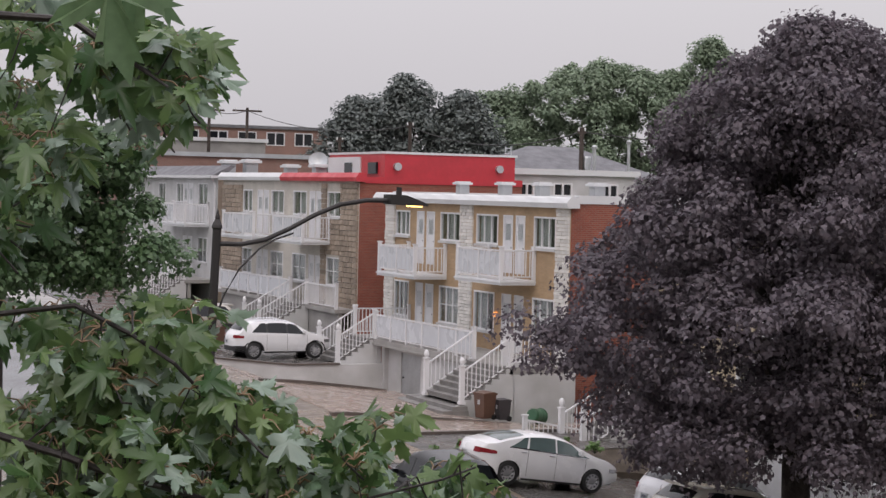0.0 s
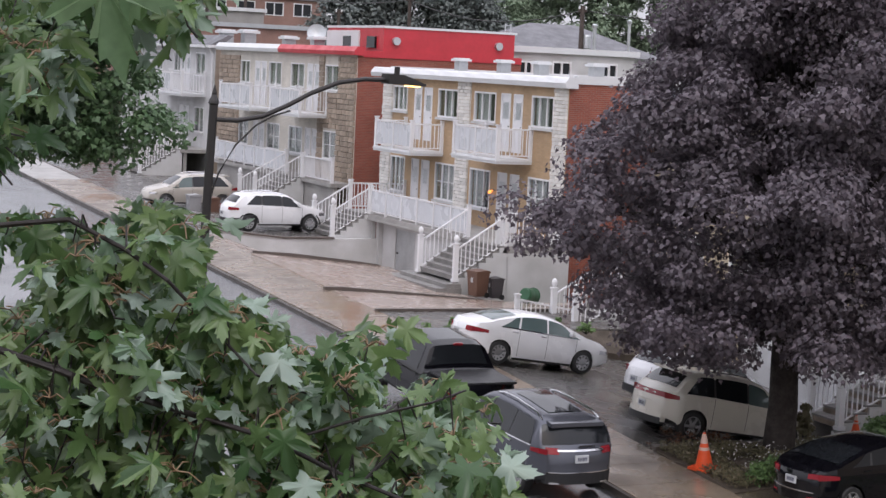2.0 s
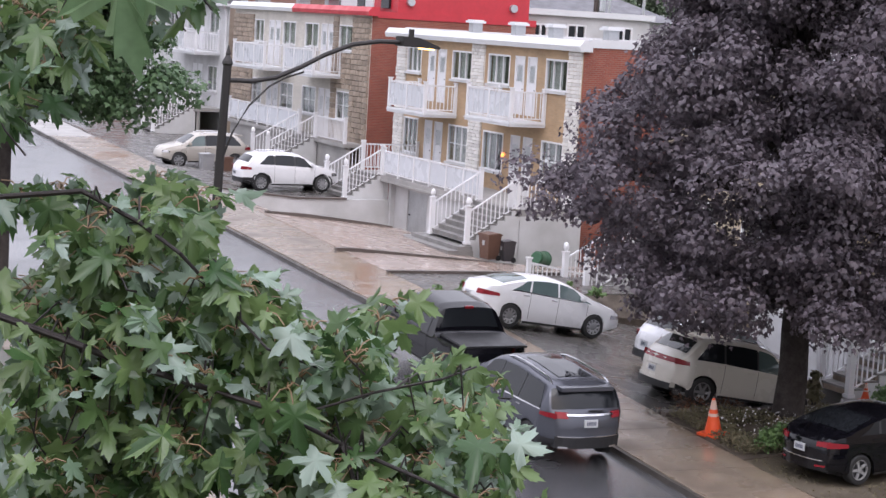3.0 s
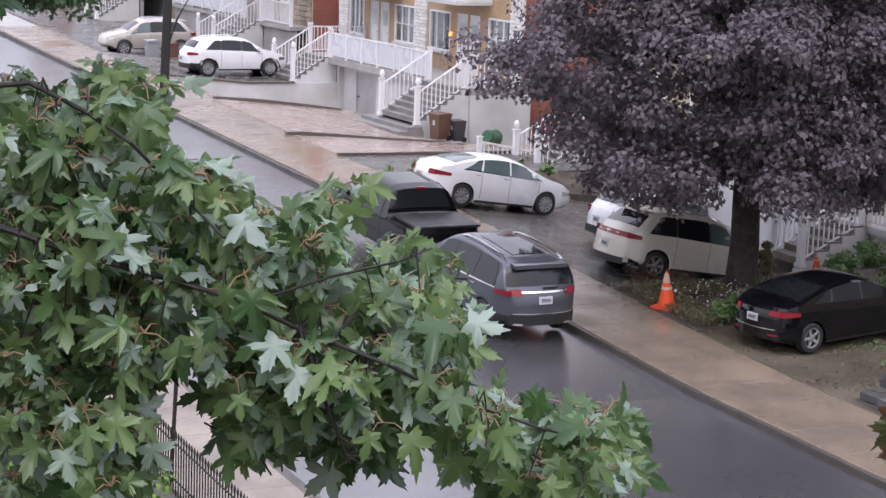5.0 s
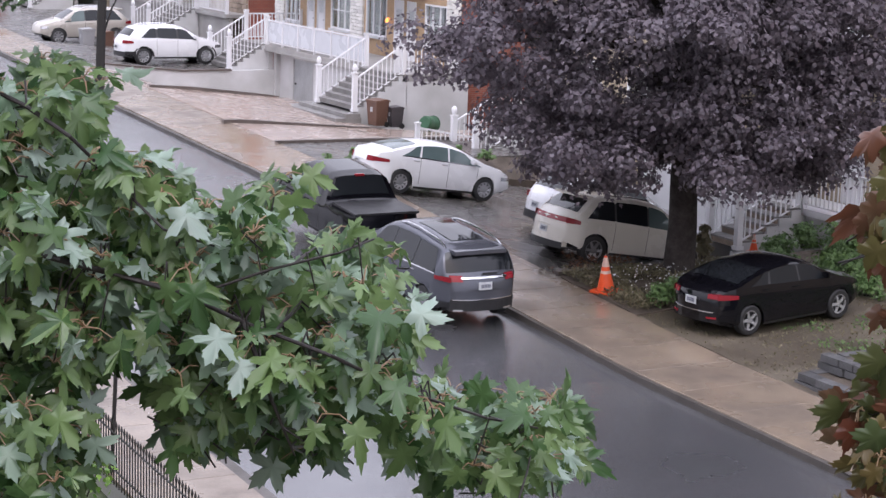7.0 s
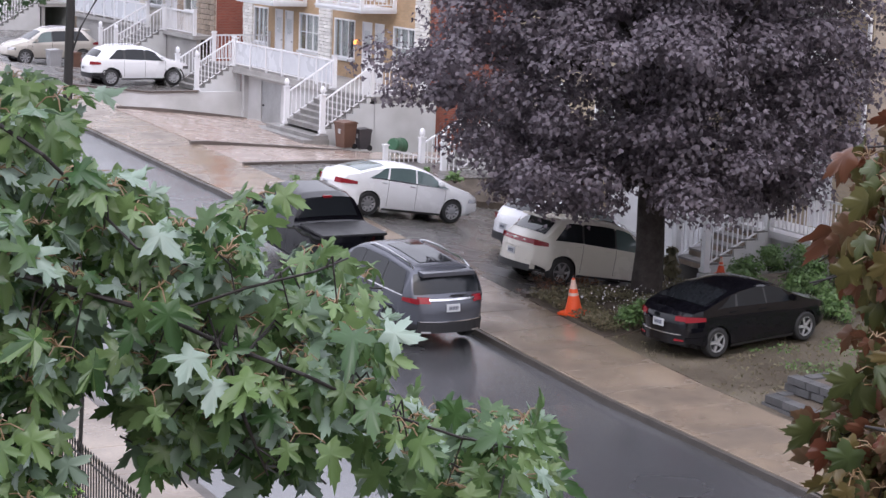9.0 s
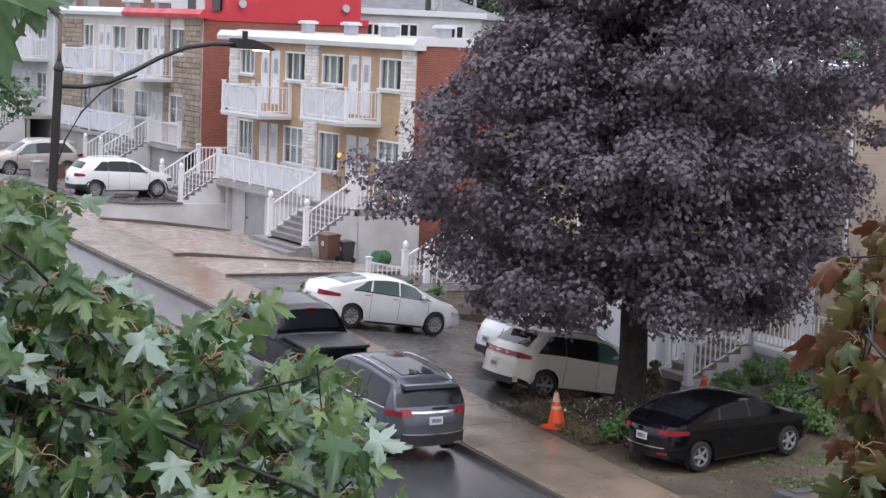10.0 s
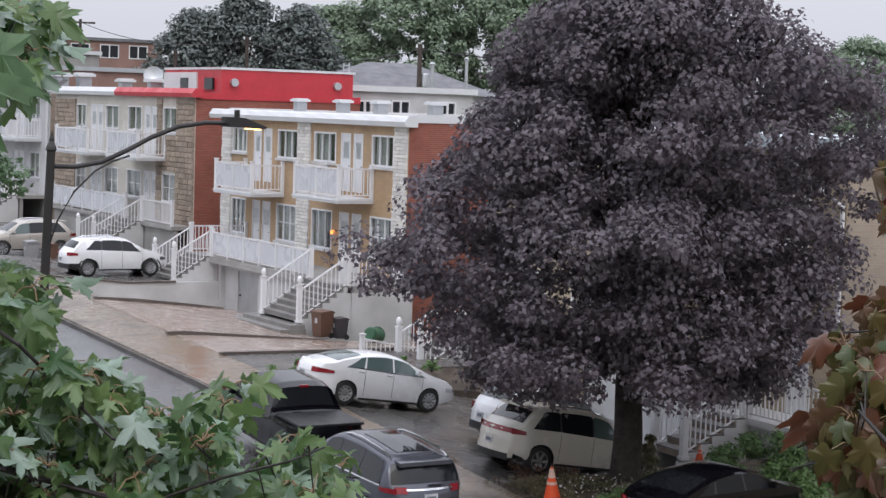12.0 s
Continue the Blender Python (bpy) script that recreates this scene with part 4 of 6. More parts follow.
# ---- buildings and poles beyond ----
# brown brick lightened to paint in the haze over distant walls
HAZED_BROWN_BRICK = brick("hazed_brown_brick", (0.3, 0.17, 0.14), (0.26, 0.145, 0.12), (0.27, 0.2, 0.175), side=True)
def plain_house(name, label, x0, x1, y0, y1, z0, z1, mat, roof, windows, trim=ROOF_WHITE, face_mat=None):
    """A distant flat-roofed building; windows: (x0, x1, z0, z1) on the face towards us."""
    h = thing(name, label, "building", ((x0 + x1) / 2, (y0 + y1) / 2, z0))
    b = bmesh.new()
    wall_cells(b, 1, y0, y0 + 0.3, x0, x1, z0, z1, windows)
    part("front_wall", b, face_mat or mat, h)
    b = bmesh.new()
    bx(b, (x0, y0 + 0.3, z0), (x1, y1, z1 - 0.003))
    part("body", b, mat, h)
    b = bmesh.new()
    bx(b, (x0 - 0.2, y0 - 0.2, z1), (x1 + 0.2, y1 + 0.2, z1 + 0.3))
    part("roof_edge", b, trim, h)
    for a, c, d, e in windows:
        b = bmesh.new()
        for p, q in (((a, d), (a + 0.09, e)), ((c - 0.09, d), (c, e)), ((a + 0.09, d), (c - 0.09, d + 0.09)), ((a + 0.09, e - 0.09), (c - 0.09, e)), (((a + c) / 2 - 0.05, d + 0.09), ((a + c) / 2 + 0.05, e - 0.09))):
            bx(b, (p[0], y0 - 0.04, p[1]), (q[0], y0 + 0.12, q[1]))
        w = part("window", b, VINYL, h, "white framed window")
        b = bmesh.new()
        bx(b, (a + 0.09, y0 + 0.06, d + 0.09), (c - 0.09, y0 + 0.08, e - 0.09))
        part("pane", b, CAR_GLASS, w)
    return h


plain_house("white_house", "pale grey flat-roofed house behind the duplex", 42.0, 49.4, 84, 96, 2, 10.78, STUCCO, ROOF_GRAVEL, [(42.7, 43.5, 9.65, 10.35), (44.6, 45.7, 9.65, 10.4), (47.4, 48.4, 9.65, 10.4)])
plain_house("apartment_block", "long red-brown brick apartment block behind the rooftops", 49.7, 66, 172, 186, 5, 15.5, HAZED_BROWN_BRICK, ROOF_TAR, [(51.0 + 2.9 * k, 52.9 + 2.9 * k, 13.9, 15.2) for k in range(5)], trim=SHINGLE)
plain_house("brick_row", "low red brick row with a grey coping", 34.2, 48.2, 126, 140, 3, 11.9, HAZED_BROWN_BRICK, ROOF_TAR, [(36 + 3 * k, 37.4 + 3 * k, 9.6, 10.8) for k in range(3)], trim=GALVANISED)
plain_house("grey_block", "weathered grey block wall above the roofs", 43.5, 52, 150, 158, 4, 13.6, CONCRETE, ROOF_TAR, [])
plain_house("blue_house", "pale blue house far up the street", 36, 46, 176, 186, 5, 13.2, material("blue_siding", (0.4, 0.45, 0.52), 0.6, vary=0.1), ROOF_TAR, [(37.5, 39.5, 10.6, 12.0)])

hip = thing("hip_roof_house", "house with a grey shingled hip roof", "house", (57, 107, 2))
b = bmesh.new()
bx(b, (51.6, 103, 2), (62.0, 112, 10.9))
part("body", b, STUCCO, hip)
b = bmesh.new()
v = [b.verts.new(p) for p in ((51.0, 102.4, 10.9), (62.6, 102.4, 10.9), (62.6, 112.6, 10.9), (51.0, 112.6, 10.9), (55.2, 107.5, 12.9), (58.6, 107.5, 12.9))]
for f in ((0, 1, 5, 4), (1, 2, 5), (2, 3, 4, 5), (3, 0, 4), (3, 2, 1, 0)):
    b.faces.new([v[i] for i in f])
part("roof", b, SHINGLE, hip, "grey shingled hip roof")
for x, y, z, r in ((55.6, 99.5, 12.6, 0.12), (58.3, 100, 13.0, 0.1)):
    ch = thing("chimney_pipe", "tall metal chimney pipe above the roofs", "chimney", (x, y, 8.7), group="chimney pipes")
    b = bmesh.new()
    tube(b, ((0, 0, 0), (0, 0, z - 8.7)), r, 8)
    part("pipe", b, GALVANISED, ch, placed=False)
    b = bmesh.new()
    lathe(b, ((r * 1.5, z - 8.7), (r * 1.7, z - 8.55), (r * 0.6, z - 8.45)), seg=8)
    part("cap", b, GALVANISED, ch, placed=False)

POLES = [(50.0, 114.8, 14.4), (50.8, 92.4, 13.6), (46.5, 148.4, 16.4), (51.0, 152.0, 16.6), (45.2, 152.0, 16.2), (47.0, 120.0, 13.4)]
for k, (x, y, z) in enumerate(POLES):
    p = thing("utility_pole", "dark wooden utility pole with a cross-arm", "utility pole", (x, y, 3.0), group="utility poles")
    b = bmesh.new()
    tube(b, ((0, 0, 0), (0, 0, z - 3)), (0.18, 0.13), 8)
    part("shaft", b, POLE_WOOD, p, placed=False)
    b = bmesh.new()
    w = 1.3 if 2 <= k <= 4 else 0.25
    bx(b, (-w, -0.06, z - 3.35), (w, 0.06, z - 3.2))
    part("cross_arm", b, POLE_WOOD, p, placed=False)
    for s in (-0.8, 0.8):
        b = bmesh.new()
        lathe(b, ((0.05, z - 3.2), (0.06, z - 3.1), (0.03, z - 3.0)), (s * w, 0, 0), 6)
        part("insulator", b, WHITE, p, placed=False)
    if k in (1, 5):
        b = bmesh.new()
        lathe(b, ((0.2, z - 5.4), (0.24, z - 5.35), (0.24, z - 4.7), (0.2, z - 4.6)), (0.35, 0, 0), 10)
        part("transformer", b, GALVANISED, p, "grey transformer can", placed=False)
for i, j, sag in ((0, 1, 1.0), (0, 3, 0.9), (2, 3, 0.3), (2, 4, 0.2)):
    p, q = Vector(POLES[i]), Vector(POLES[j])
    b = bmesh.new()
    tube(b, [p + (q - p) * (k / 14) - Vector((0, 0, 0.25 + sag * 4 * (k / 14) * (1 - k / 14))) for k in range(15)], 0.03, 4)
    tagged(new("overhead_wire", finish(b, "overhead_wire", BLACK_METAL)), "thin dark overhead wire between utility poles", "wire", "overhead wires")
b = bmesh.new()
tube(b, [Vector(POLES[1]) + Vector((40, 8, 1.2)) * (k / 14) - Vector((0, 0, 0.25 + 4 * (k / 14) * (1 - k / 14))) for k in range(15)], 0.03, 4)
tagged(new("overhead_wire", finish(b, "overhead_wire", BLACK_METAL)), "thin dark overhead wire between utility poles", "wire", "overhead wires")

# ---- unseen block behind the camera's balcony, added to darken reflections ----
b = bmesh.new()
bx(b, (-14.0, -26.0, -0.2), (-2.3, 1.5, 13.0))
struct("wall_block", b, BEIGE_SIDE, "unseen plain beige brick block added to darken reflections", "wall")
# unseen wall past the right edge, added to darken the black car's reflections
b = bmesh.new()
bx(b, (33.0, 2.0, -0.2), (45.0, 34.4, 5.6))
struct("wall_row", b, TAN_FRONT, "unseen plain tan brick wall added to darken car reflections", "wall")
BAL = thing("balcony", "balcony with a grey painted metal rail", "balcony", (0, 0, 8.6), -24.6)
b = bmesh.new()
bx(b, (-2.9, -1.7, -0.1), (1.2, 0.56, 0.1))
part("balcony_slab", b, CONCRETE, BAL, placed=False)
RAIL_GREY = material("grey_rail_paint", (0.16, 0.175, 0.185), 0.5, vary=0.06, grain=12, bump=0.02)
b = bmesh.new()
bx(b, (-2.8, 0.48, 1.045), (1.15, 0.54, 1.11))
for v in b.verts:
    v.co.z += 0.026 * v.co.x
bmesh.ops.bevel(b, geom=b.edges[:], offset=0.014, segments=3, affect="EDGES")
part("top_rail", b, RAIL_GREY, BAL, smooth=True, placed=False)
for x in (-2.6, -1.4, -0.2, 1.0):
    b = bmesh.new()
    bx(b, (x - 0.02, 0.49, 0.1), (x + 0.02, 0.53, 1.07))
    part("post", b, RAIL_GREY, BAL, placed=False)

# ---- street lamp on the near sidewalk ----
SL = thing("street_lamp", "dark street lamp with a long curved arm and lit amber head", "street lamp", (9.7, 31.25, 0.65), tilt=2.0)
b = bmesh.new()
tube(b, ((0, 0, 0), (0, 0, 0.5), (0, 0, 5), (0, 0, 8.42)), (0.13, 0.1, 0.085, 0.075), 12)
part("pole", b, BLACK_METAL, SL, "dark tapered steel pole", smooth=True, placed=False)
b = bmesh.new()
lathe(b, ((0.075, 8.42), (0.1, 8.45), (0.09, 8.5), (0.04, 8.6), (0.045, 8.63), (0.005, 8.78)), seg=10)
part("finial", b, BLACK_METAL, SL, "pointed finial", placed=False)
arm = [(0.0, 0, 8.17), (0.45, 0, 8.18), (0.9, 0, 8.28), (1.35, 0, 8.5), (1.8, 0, 8.76), (2.3, 0, 8.98), (2.8, 0, 9.08), (3.3, 0, 9.1)]
b = bmesh.new()
tube(b, arm, 0.042, 8)
part("arm", b, BLACK_METAL, SL, "curved steel arm", smooth=True, placed=False)
b = bmesh.new()
tube(b, [(0.03, 0, 6.75), (0.18, 0, 7.25), (0.45, 0, 7.75), (0.8, 0, 8.12), (1.1, 0, 8.3), (1.42, 0, 8.42)], 0.018, 6)
part("brace", b, BLACK_METAL, SL, "thin curved brace", placed=False)
b = bmesh.new()
prism(b, ((3.2, 9.03), (3.92, 9.03), (3.94, 9.07), (3.7, 9.15), (3.5, 9.21), (3.2, 9.21)), -0.19, 0.19, 1)
head = part("head", b, BLACK_METAL, SL, "flat lamp head", placed=False)
b = bmesh.new()
bx(b, (3.62, -0.09, 9.005), (3.86, 0.09, 9.03))
part("lens", b, LAMP_GLOW, head, "amber lit lens", placed=False)
b = bmesh.new()
tube(b, ((3.42, 0, 9.2), (3.42, 0, 9.35)), 0.055, 8)
part("photocell", b, BLACK_METAL, head, placed=False)

# slim dark post and iron fence on the near sidewalk
sp = thing("slim_post", "slim dark metal post beside the iron fence", "post", (8.95, 27.75, 0.2), tilt=2.5)
b = bmesh.new()
tube(b, ((0, 0, 0), (0, 0, 3.4)), 0.035, 8)
part("shaft", b, BLACK_METAL, sp, placed=False)
b = bmesh.new()
lathe(b, ((0.04, 3.4), (0.05, 3.43), (0.01, 3.5)), seg=8)
part("cap", b, BLACK_METAL, sp, placed=False)
fence = thing("iron_fence", "black iron picket fence along the sidewalk", "fence", (8.9, 25, 0.4))
pick = bmesh.new()
tube(pick, ((0, 0, 0), (0, 0, 0.95), (0, 0, 1.0), (0, 0, 1.08)), (0.012, 0.012, 0.022, 0.002), 6)
pick = finish(pick, "picket", BLACK_METAL)
for k in range(70):
    y = 20.5 + 0.13 * k
    shared("picket", pick, (8.85, y, gz(y) + 0.1), fence)
for h in (0.25, 0.85):
    b = bmesh.new()
    tube(b, ((8.85, 20.4, gz(20.4) + 0.1 + h), (8.85, 29.6, gz(29.6) + 0.1 + h)), 0.016, 6)
    part("rail", b, BLACK_METAL, fence)


# ---- cars: local x forwards, y to the left, z up from the ground ----
def wheel_meshes(r, w, rim_mat, spokes):
    b = bmesh.new()
    prof = [(r * 0.66, -w / 2), (r * 0.9, -w / 2), (r * 0.98, -w * 0.4), (r, -w * 0.2), (r, w * 0.2), (r * 0.98, w * 0.4), (r * 0.9, w / 2), (r * 0.66, w / 2)]
    seg = 28
    rings = [[b.verts.new((q * math.cos(2 * math.pi * k / seg), y, q * math.sin(2 * math.pi * k / seg))) for k in range(seg)] for q, y in prof]
    for i in range(len(rings)):
        for k in range(seg):
            b.faces.new((rings[i][k], rings[i][(k + 1) % seg], rings[(i + 1) % len(rings)][(k + 1) % seg], rings[(i + 1) % len(rings)][k]))
    tyre = finish(b, "tyre", TYRE, True)
    b = bmesh.new()
    for q0, q1, y0, y1 in ((0.6, 0.68, w * 0.25, w * 0.46), (0.0, 0.17, w * 0.2, w * 0.42)):
        a = [[b.verts.new((r * q * math.cos(2 * math.pi * k / seg), y, r * q * math.sin(2 * math.pi * k / seg))) for k in range(seg)] for q, y in ((max(q0, 0.01), y0), (q1, y0), (q1, y1), (max(q0, 0.01), y1))]
        for i in range(4):
            for k in range(seg):
                b.faces.new((a[i][k], a[i][(k + 1) % seg], a[(i + 1) % 4][(k + 1) % seg], a[(i + 1) % 4][k]))
    for k in range(spokes):
        t = 2 * math.pi * k / spokes
        c, s = math.cos(t), math.sin(t)
        v = []
        for q, hw in ((0.12, 0.1), (0.64, 0.075)):
            for sg in (-1, 1):
                for y in (w * 0.28, w * 0.42):
                    v.append(b.verts.new((r * (q * c - sg * hw * s), y, r * (q * s + sg * hw * c))))
        for f in ((0, 1, 3, 2), (4, 6, 7, 5), (0, 4, 5, 1), (2, 3, 7, 6), (0, 2, 6, 4), (1, 5, 7, 3)):
            b.faces.new([v[i] for i in f])
    rim = finish(b, "rim", rim_mat)
    b = bmesh.new()
    disc = [b.verts.new((r * 0.66 * math.cos(2 * math.pi * k / seg), w * 0.1, r * 0.66 * math.sin(2 * math.pi * k / seg))) for k in range(seg)]
    b.faces.new(disc)
    hub = finish(b, "brake", TRIM)
    return tyre, rim, hub


def car(name, label, at, turn, tilt, spec):
    """A car lofted from its side line: spec gives the top line, belt, half width and wheels."""
    top = spec["top"]
    length, half, belt_pts = spec["length"], spec["half"], spec["belt"]
    x_r, x_f = -length / 2, length / 2
    wr, axle_r, axle_f = spec["wheel"], spec["axles"][0], spec["axles"][1]
    sill = spec.get("sill", 0.24)
    ob = thing(name, label, "car", at, turn, tilt=tilt)

    def top_z(x):
        q = [x + d for d in (-0.15, -0.1, -0.05, 0, 0.05, 0.1, 0.15)] if abs(x) < length / 2 - 0.3 and not spec.get("bed") else [x]
        return float(np.mean(np.interp(q, [p[0] for p in top], [p[1] for p in top])))

    def belt(x):
        return min(float(np.interp(x, [p[0] for p in belt_pts], [p[1] for p in belt_pts])), top_z(x) - 0.04)

    def width(x):
        e = min(x - x_r, x_f - x)
        k = max(0.0, 1 - e / 0.55)
        k2 = max(0.0, 1 - (x_f - x) / 1.3) if x > 0 else max(0.0, 1 - (x - x_r) / 1.3) * 0.6
        return half * (1 - 0.2 * k ** 2.4 - 0.05 * k2)

    def low(x):
        z = sill
        for a in (axle_r, axle_f):
            d = abs(x - a)
            R = wr * 1.17
            if d < R:
                z = max(z, wr + math.sqrt(R * R - d * d) * 0.98)
        e = min(x - x_r, x_f - x)
        return max(z, sill + 0.2 * max(0, 1 - e / 0.75))

    bow = spec.get("bow", 0.32)

    def bend(x, y):
        """The plan's rounding at both ends."""
        q = min(1.0, abs(y) / half) ** 2.6
        return x + bow * q * max(0.0, 1 - (x - x_r) / 0.8) - bow * 0.8 * q * max(0.0, 1 - (x_f - x) / 0.9)

    def tail_x(z):
        """Where the tail stands at a height."""
        rise = [p for p in top if p[0] < x_r + 0.6]
        return float(np.interp(z - 0.035, [p[1] for p in rise], [p[0] for p in rise]))

    def section(x):
        w, zb, bl, zt = width(x), low(x), belt(x), top_z(x)
        up = max(0.0, zt - bl)
        wt = w - 0.03 - spec.get("tumble", 0.42) * max(0.0, up - 0.06)
        mid = max((sill + bl) / 2, zb + 0.02)
        return [(w * 0.95, zb), (w * 0.992, min(zb + 0.07, mid)), (w, mid), (w * 1.0, (mid + bl) / 2 + 0.04), (w * 0.975, bl - 0.004),
                (wt + (w * 0.955 - wt) * 0.12, bl + (zt - bl) * 0.86), (wt - 0.07, zt - 0.012), (wt * 0.55, zt + 0.018), (0, zt + 0.028)]

    def S(x, v, side, off=0.0):
        s = section(x)
        i = min(int(v), len(s) - 2)
        f = v - i
        y, z = s[i][0] + (s[i + 1][0] - s[i][0]) * f, s[i][1] + (s[i + 1][1] - s[i][1]) * f
        ty, tz = s[i + 1][0] - s[i][0], s[i + 1][1] - s[i][1]
        n = math.hypot(ty, tz) or 1
        return Vector((bend(x, y), side * (y + off * tz / n), z - off * ty / n))

    xs = sorted({x_r + length * k / 64 for k in range(65)} | {p[0] for p in top} | {a + s * wr * 1.17 for a in (axle_r, axle_f) for s in (-1, -0.93, -0.8, 0.8, 0.93, 1)})
    xs = [x for x in xs if x_r <= x <= x_f]
    b = bmesh.new()
    rows = []
    for x in xs:
        s = section(x)
        rows.append([b.verts.new((bend(x, y), y, z)) for y, z in s] + [b.verts.new((bend(x, y), -y, z)) for y, z in s[-2::-1]])
    for r, q in zip(rows, rows[1:]):
        for k in range(len(r) - 1):
            b.faces.new((r[k], r[k + 1], q[k + 1], q[k]))
    for x in (xs[0], xs[-1]):
        g = [[b.verts.new((bend(x, y * j / 4), y * j / 4, z)) for j in range(-4, 5)] for y, z in section(x)[:-1]]
        for r, q in zip(g, g[1:]):
            for k in range(8):
                b.faces.new((r[k], r[k + 1], q[k + 1], q[k]))
    bmesh.ops.remove_doubles(b, verts=b.verts, dist=1e-4)
    body = part("body", b, spec["paint"], ob, spec.get("paint_label", ""), smooth=True, placed=False)
    # dark underside and wheel wells
    b = bmesh.new()
    bx(b, (x_r + 0.3, -half * 0.66, sill + 0.06), (x_f - 0.25, half * 0.66, sill + 0.35))
    for a in (axle_r, axle_f):
        bx(b, (a - wr * 1.15, -half * 0.72, sill), (a + wr * 1.15, half * 0.72, wr * 2.1))
    part("underbody", b, TRIM, ob, placed=False)

    def patch(pname, mat, x0, x1, v0, v1, parent, side, off=0.008, nx=6, nv=3, lbl="", slant=0.0, slant1=None):
        b = bmesh.new()
        slant1 = slant if slant1 is None else slant1
        g = []
        for j in range(nv + 1):
            v = v0 + (v1 - v0) * j / nv
            g.append([b.verts.new(S(min(max(x0 + slant * j / nv + (x1 + slant1 * j / nv - x0 - slant * j / nv) * i / nx, x_r + 0.001), x_f - 0.001), v, side, off)) for i in range(nx + 1)])
        for j in range(nv):
            for i in range(nx):
                b.faces.new((g[j][i], g[j][i + 1], g[j + 1][i + 1], g[j + 1][i]))
        return part(pname, b, mat, parent, lbl, smooth=True, placed=False)

    def side_y(x, z):
        s = section(x)[:5]
        return float(np.interp(z, [q[1] for q in s], [q[0] for q in s]))

    def zpatch(pname, mat, x0, x1, z0, z1, parent, side, off, lbl="", taper=0.0):
        """A patch on the flank between two heights; taper narrows it towards x1."""
        b = bmesh.new()
        g = []
        for i in range(9):
            f = i / 8
            x = x0 + (x1 - x0) * f
            t = taper * f * (z1 - z0)
            col = []
            for j in range(4):
                z = z0 + t * 0.3 + (z1 - t * 0.7 - z0 - t * 0.3) * j / 3
                z = max(z, low(x) + 0.005)
                yy = side_y(x, z)
                col.append(b.verts.new((bend(x, yy) - off * (1.5 - 1.5 * f), side * (yy + off), z)))
            g.append(col)
        for r, q in zip(g, g[1:]):
            for j in range(3):
                b.faces.new((r[j], r[j + 1], q[j + 1], q[j]))
        return part(pname, b, mat, parent, lbl, smooth=True, placed=False)

    def across(pname, mat, x0, x1, wide, parent, off=0.008, lbl=""):
        """A pane over the top line from side to side."""
        b = bmesh.new()
        g = []
        for i in range(9):
            x = x0 + (x1 - x0) * i / 8
            row = []
            for k in range(-6, 7):
                v = 8 - abs(k) / 6 * wide
                p = S(x, v, 1 if k >= 0 else -1, off)
                row.append(b.verts.new(p + Vector((0, 0, 0.004))))
            g.append(row)
        for r, q in zip(g, g[1:]):
            for k in range(12):
                b.faces.new((r[k], r[k + 1], q[k + 1], q[k]))
        return part(pname, b, mat, parent, lbl, smooth=True, placed=False)

    if spec.get("sunroof"):
        across("sunroof", CAR_GLASS, *spec["sunroof"], 1.0, ob, lbl="dark glass sunroof")
    across("windscreen", CAR_GLASS, *spec["windscreen"], 1.75, ob, lbl="dark windscreen")
    across("rear_window", spec.get("rear_glass", CAR_GLASS), *spec["rear_window"], spec.get("rear_wide", 1.8), ob, lbl="dark rear window")
    for side in (1, -1):
        ws = spec["windows"]
        patch("pillar", spec.get("pillar", TRIM), ws[-1][0] + 0.03, ws[0][1] - 0.03, 4.06, 4.91, ob, side, off=0.004, nx=10, slant=ws[-1][2], slant1=ws[0][3], lbl="black window pillars")
        for x0, x1, s0, s1 in ws:
            patch("side_window", spec.get("front_glass", spec.get("glass", CAR_GLASS)) if (x0, x1) == ws[0][:2] else spec.get("glass", CAR_GLASS), x0, x1, 4.03, 4.97, ob, side, slant=s0, slant1=s1, lbl="dark side window")
        if spec.get("trim"):
            patch("window_trim", spec["trim"], ws[-1][0], ws[0][1], 3.93, 4.03, ob, side, off=0.01, nx=10, nv=1, lbl="thin chrome window trim")
        # door seams, handles, sill trim, mirror
        for x in spec["seams"]:
            patch("door_seam", spec.get("seam", TRIM), x, x + 0.012, 0.4, 4.0, ob, side, off=0.003, nx=1, nv=8)
        for x in spec["handles"]:
            p = S(x, 3.45, side, 0.0)
            b = bmesh.new()
            bx(b, (p.x - 0.09, p.y - 0.02, p.z - 0.012), (p.x + 0.09, p.y + 0.02 * 1.6, p.z + 0.015))
            part("door_handle", b, spec.get("handle_mat", spec["paint"]), ob, placed=False)
        p = S(spec["mirror"], 4.2, side, 0.0)
        b = bmesh.new()
        bx(b, (p.x - 0.07, min(p.y, p.y + side * 0.2), p.z), (p.x + 0.06, max(p.y, p.y + side * 0.2), p.z + 0.14))
        bmesh.ops.bevel(b, geom=b.edges[:], offset=0.03, segments=2, affect="EDGES")
        part("wing_mirror", b, spec["paint"], ob, smooth=True, placed=False)
        patch("sill_trim", TRIM, axle_r + wr * 1.2, axle_f - wr * 1.2, 0.0, 0.9, ob, side, off=0.006)
        for a in (axle_r, axle_f):
            b = bmesh.new()
            R = wr * 1.17
            for q in range(12):
                t0, t1 = math.pi * q / 12, math.pi * (q + 1) / 12
                v = []
                for t in (t0, t1):
                    for rr in (R * 0.97, R * 1.1):
                        x = a + rr * math.cos(t)
                        z = wr + rr * math.sin(t) * 0.98
                        v.append(b.verts.new((x, side * (width(x) * 0.99 + 0.006), z)))
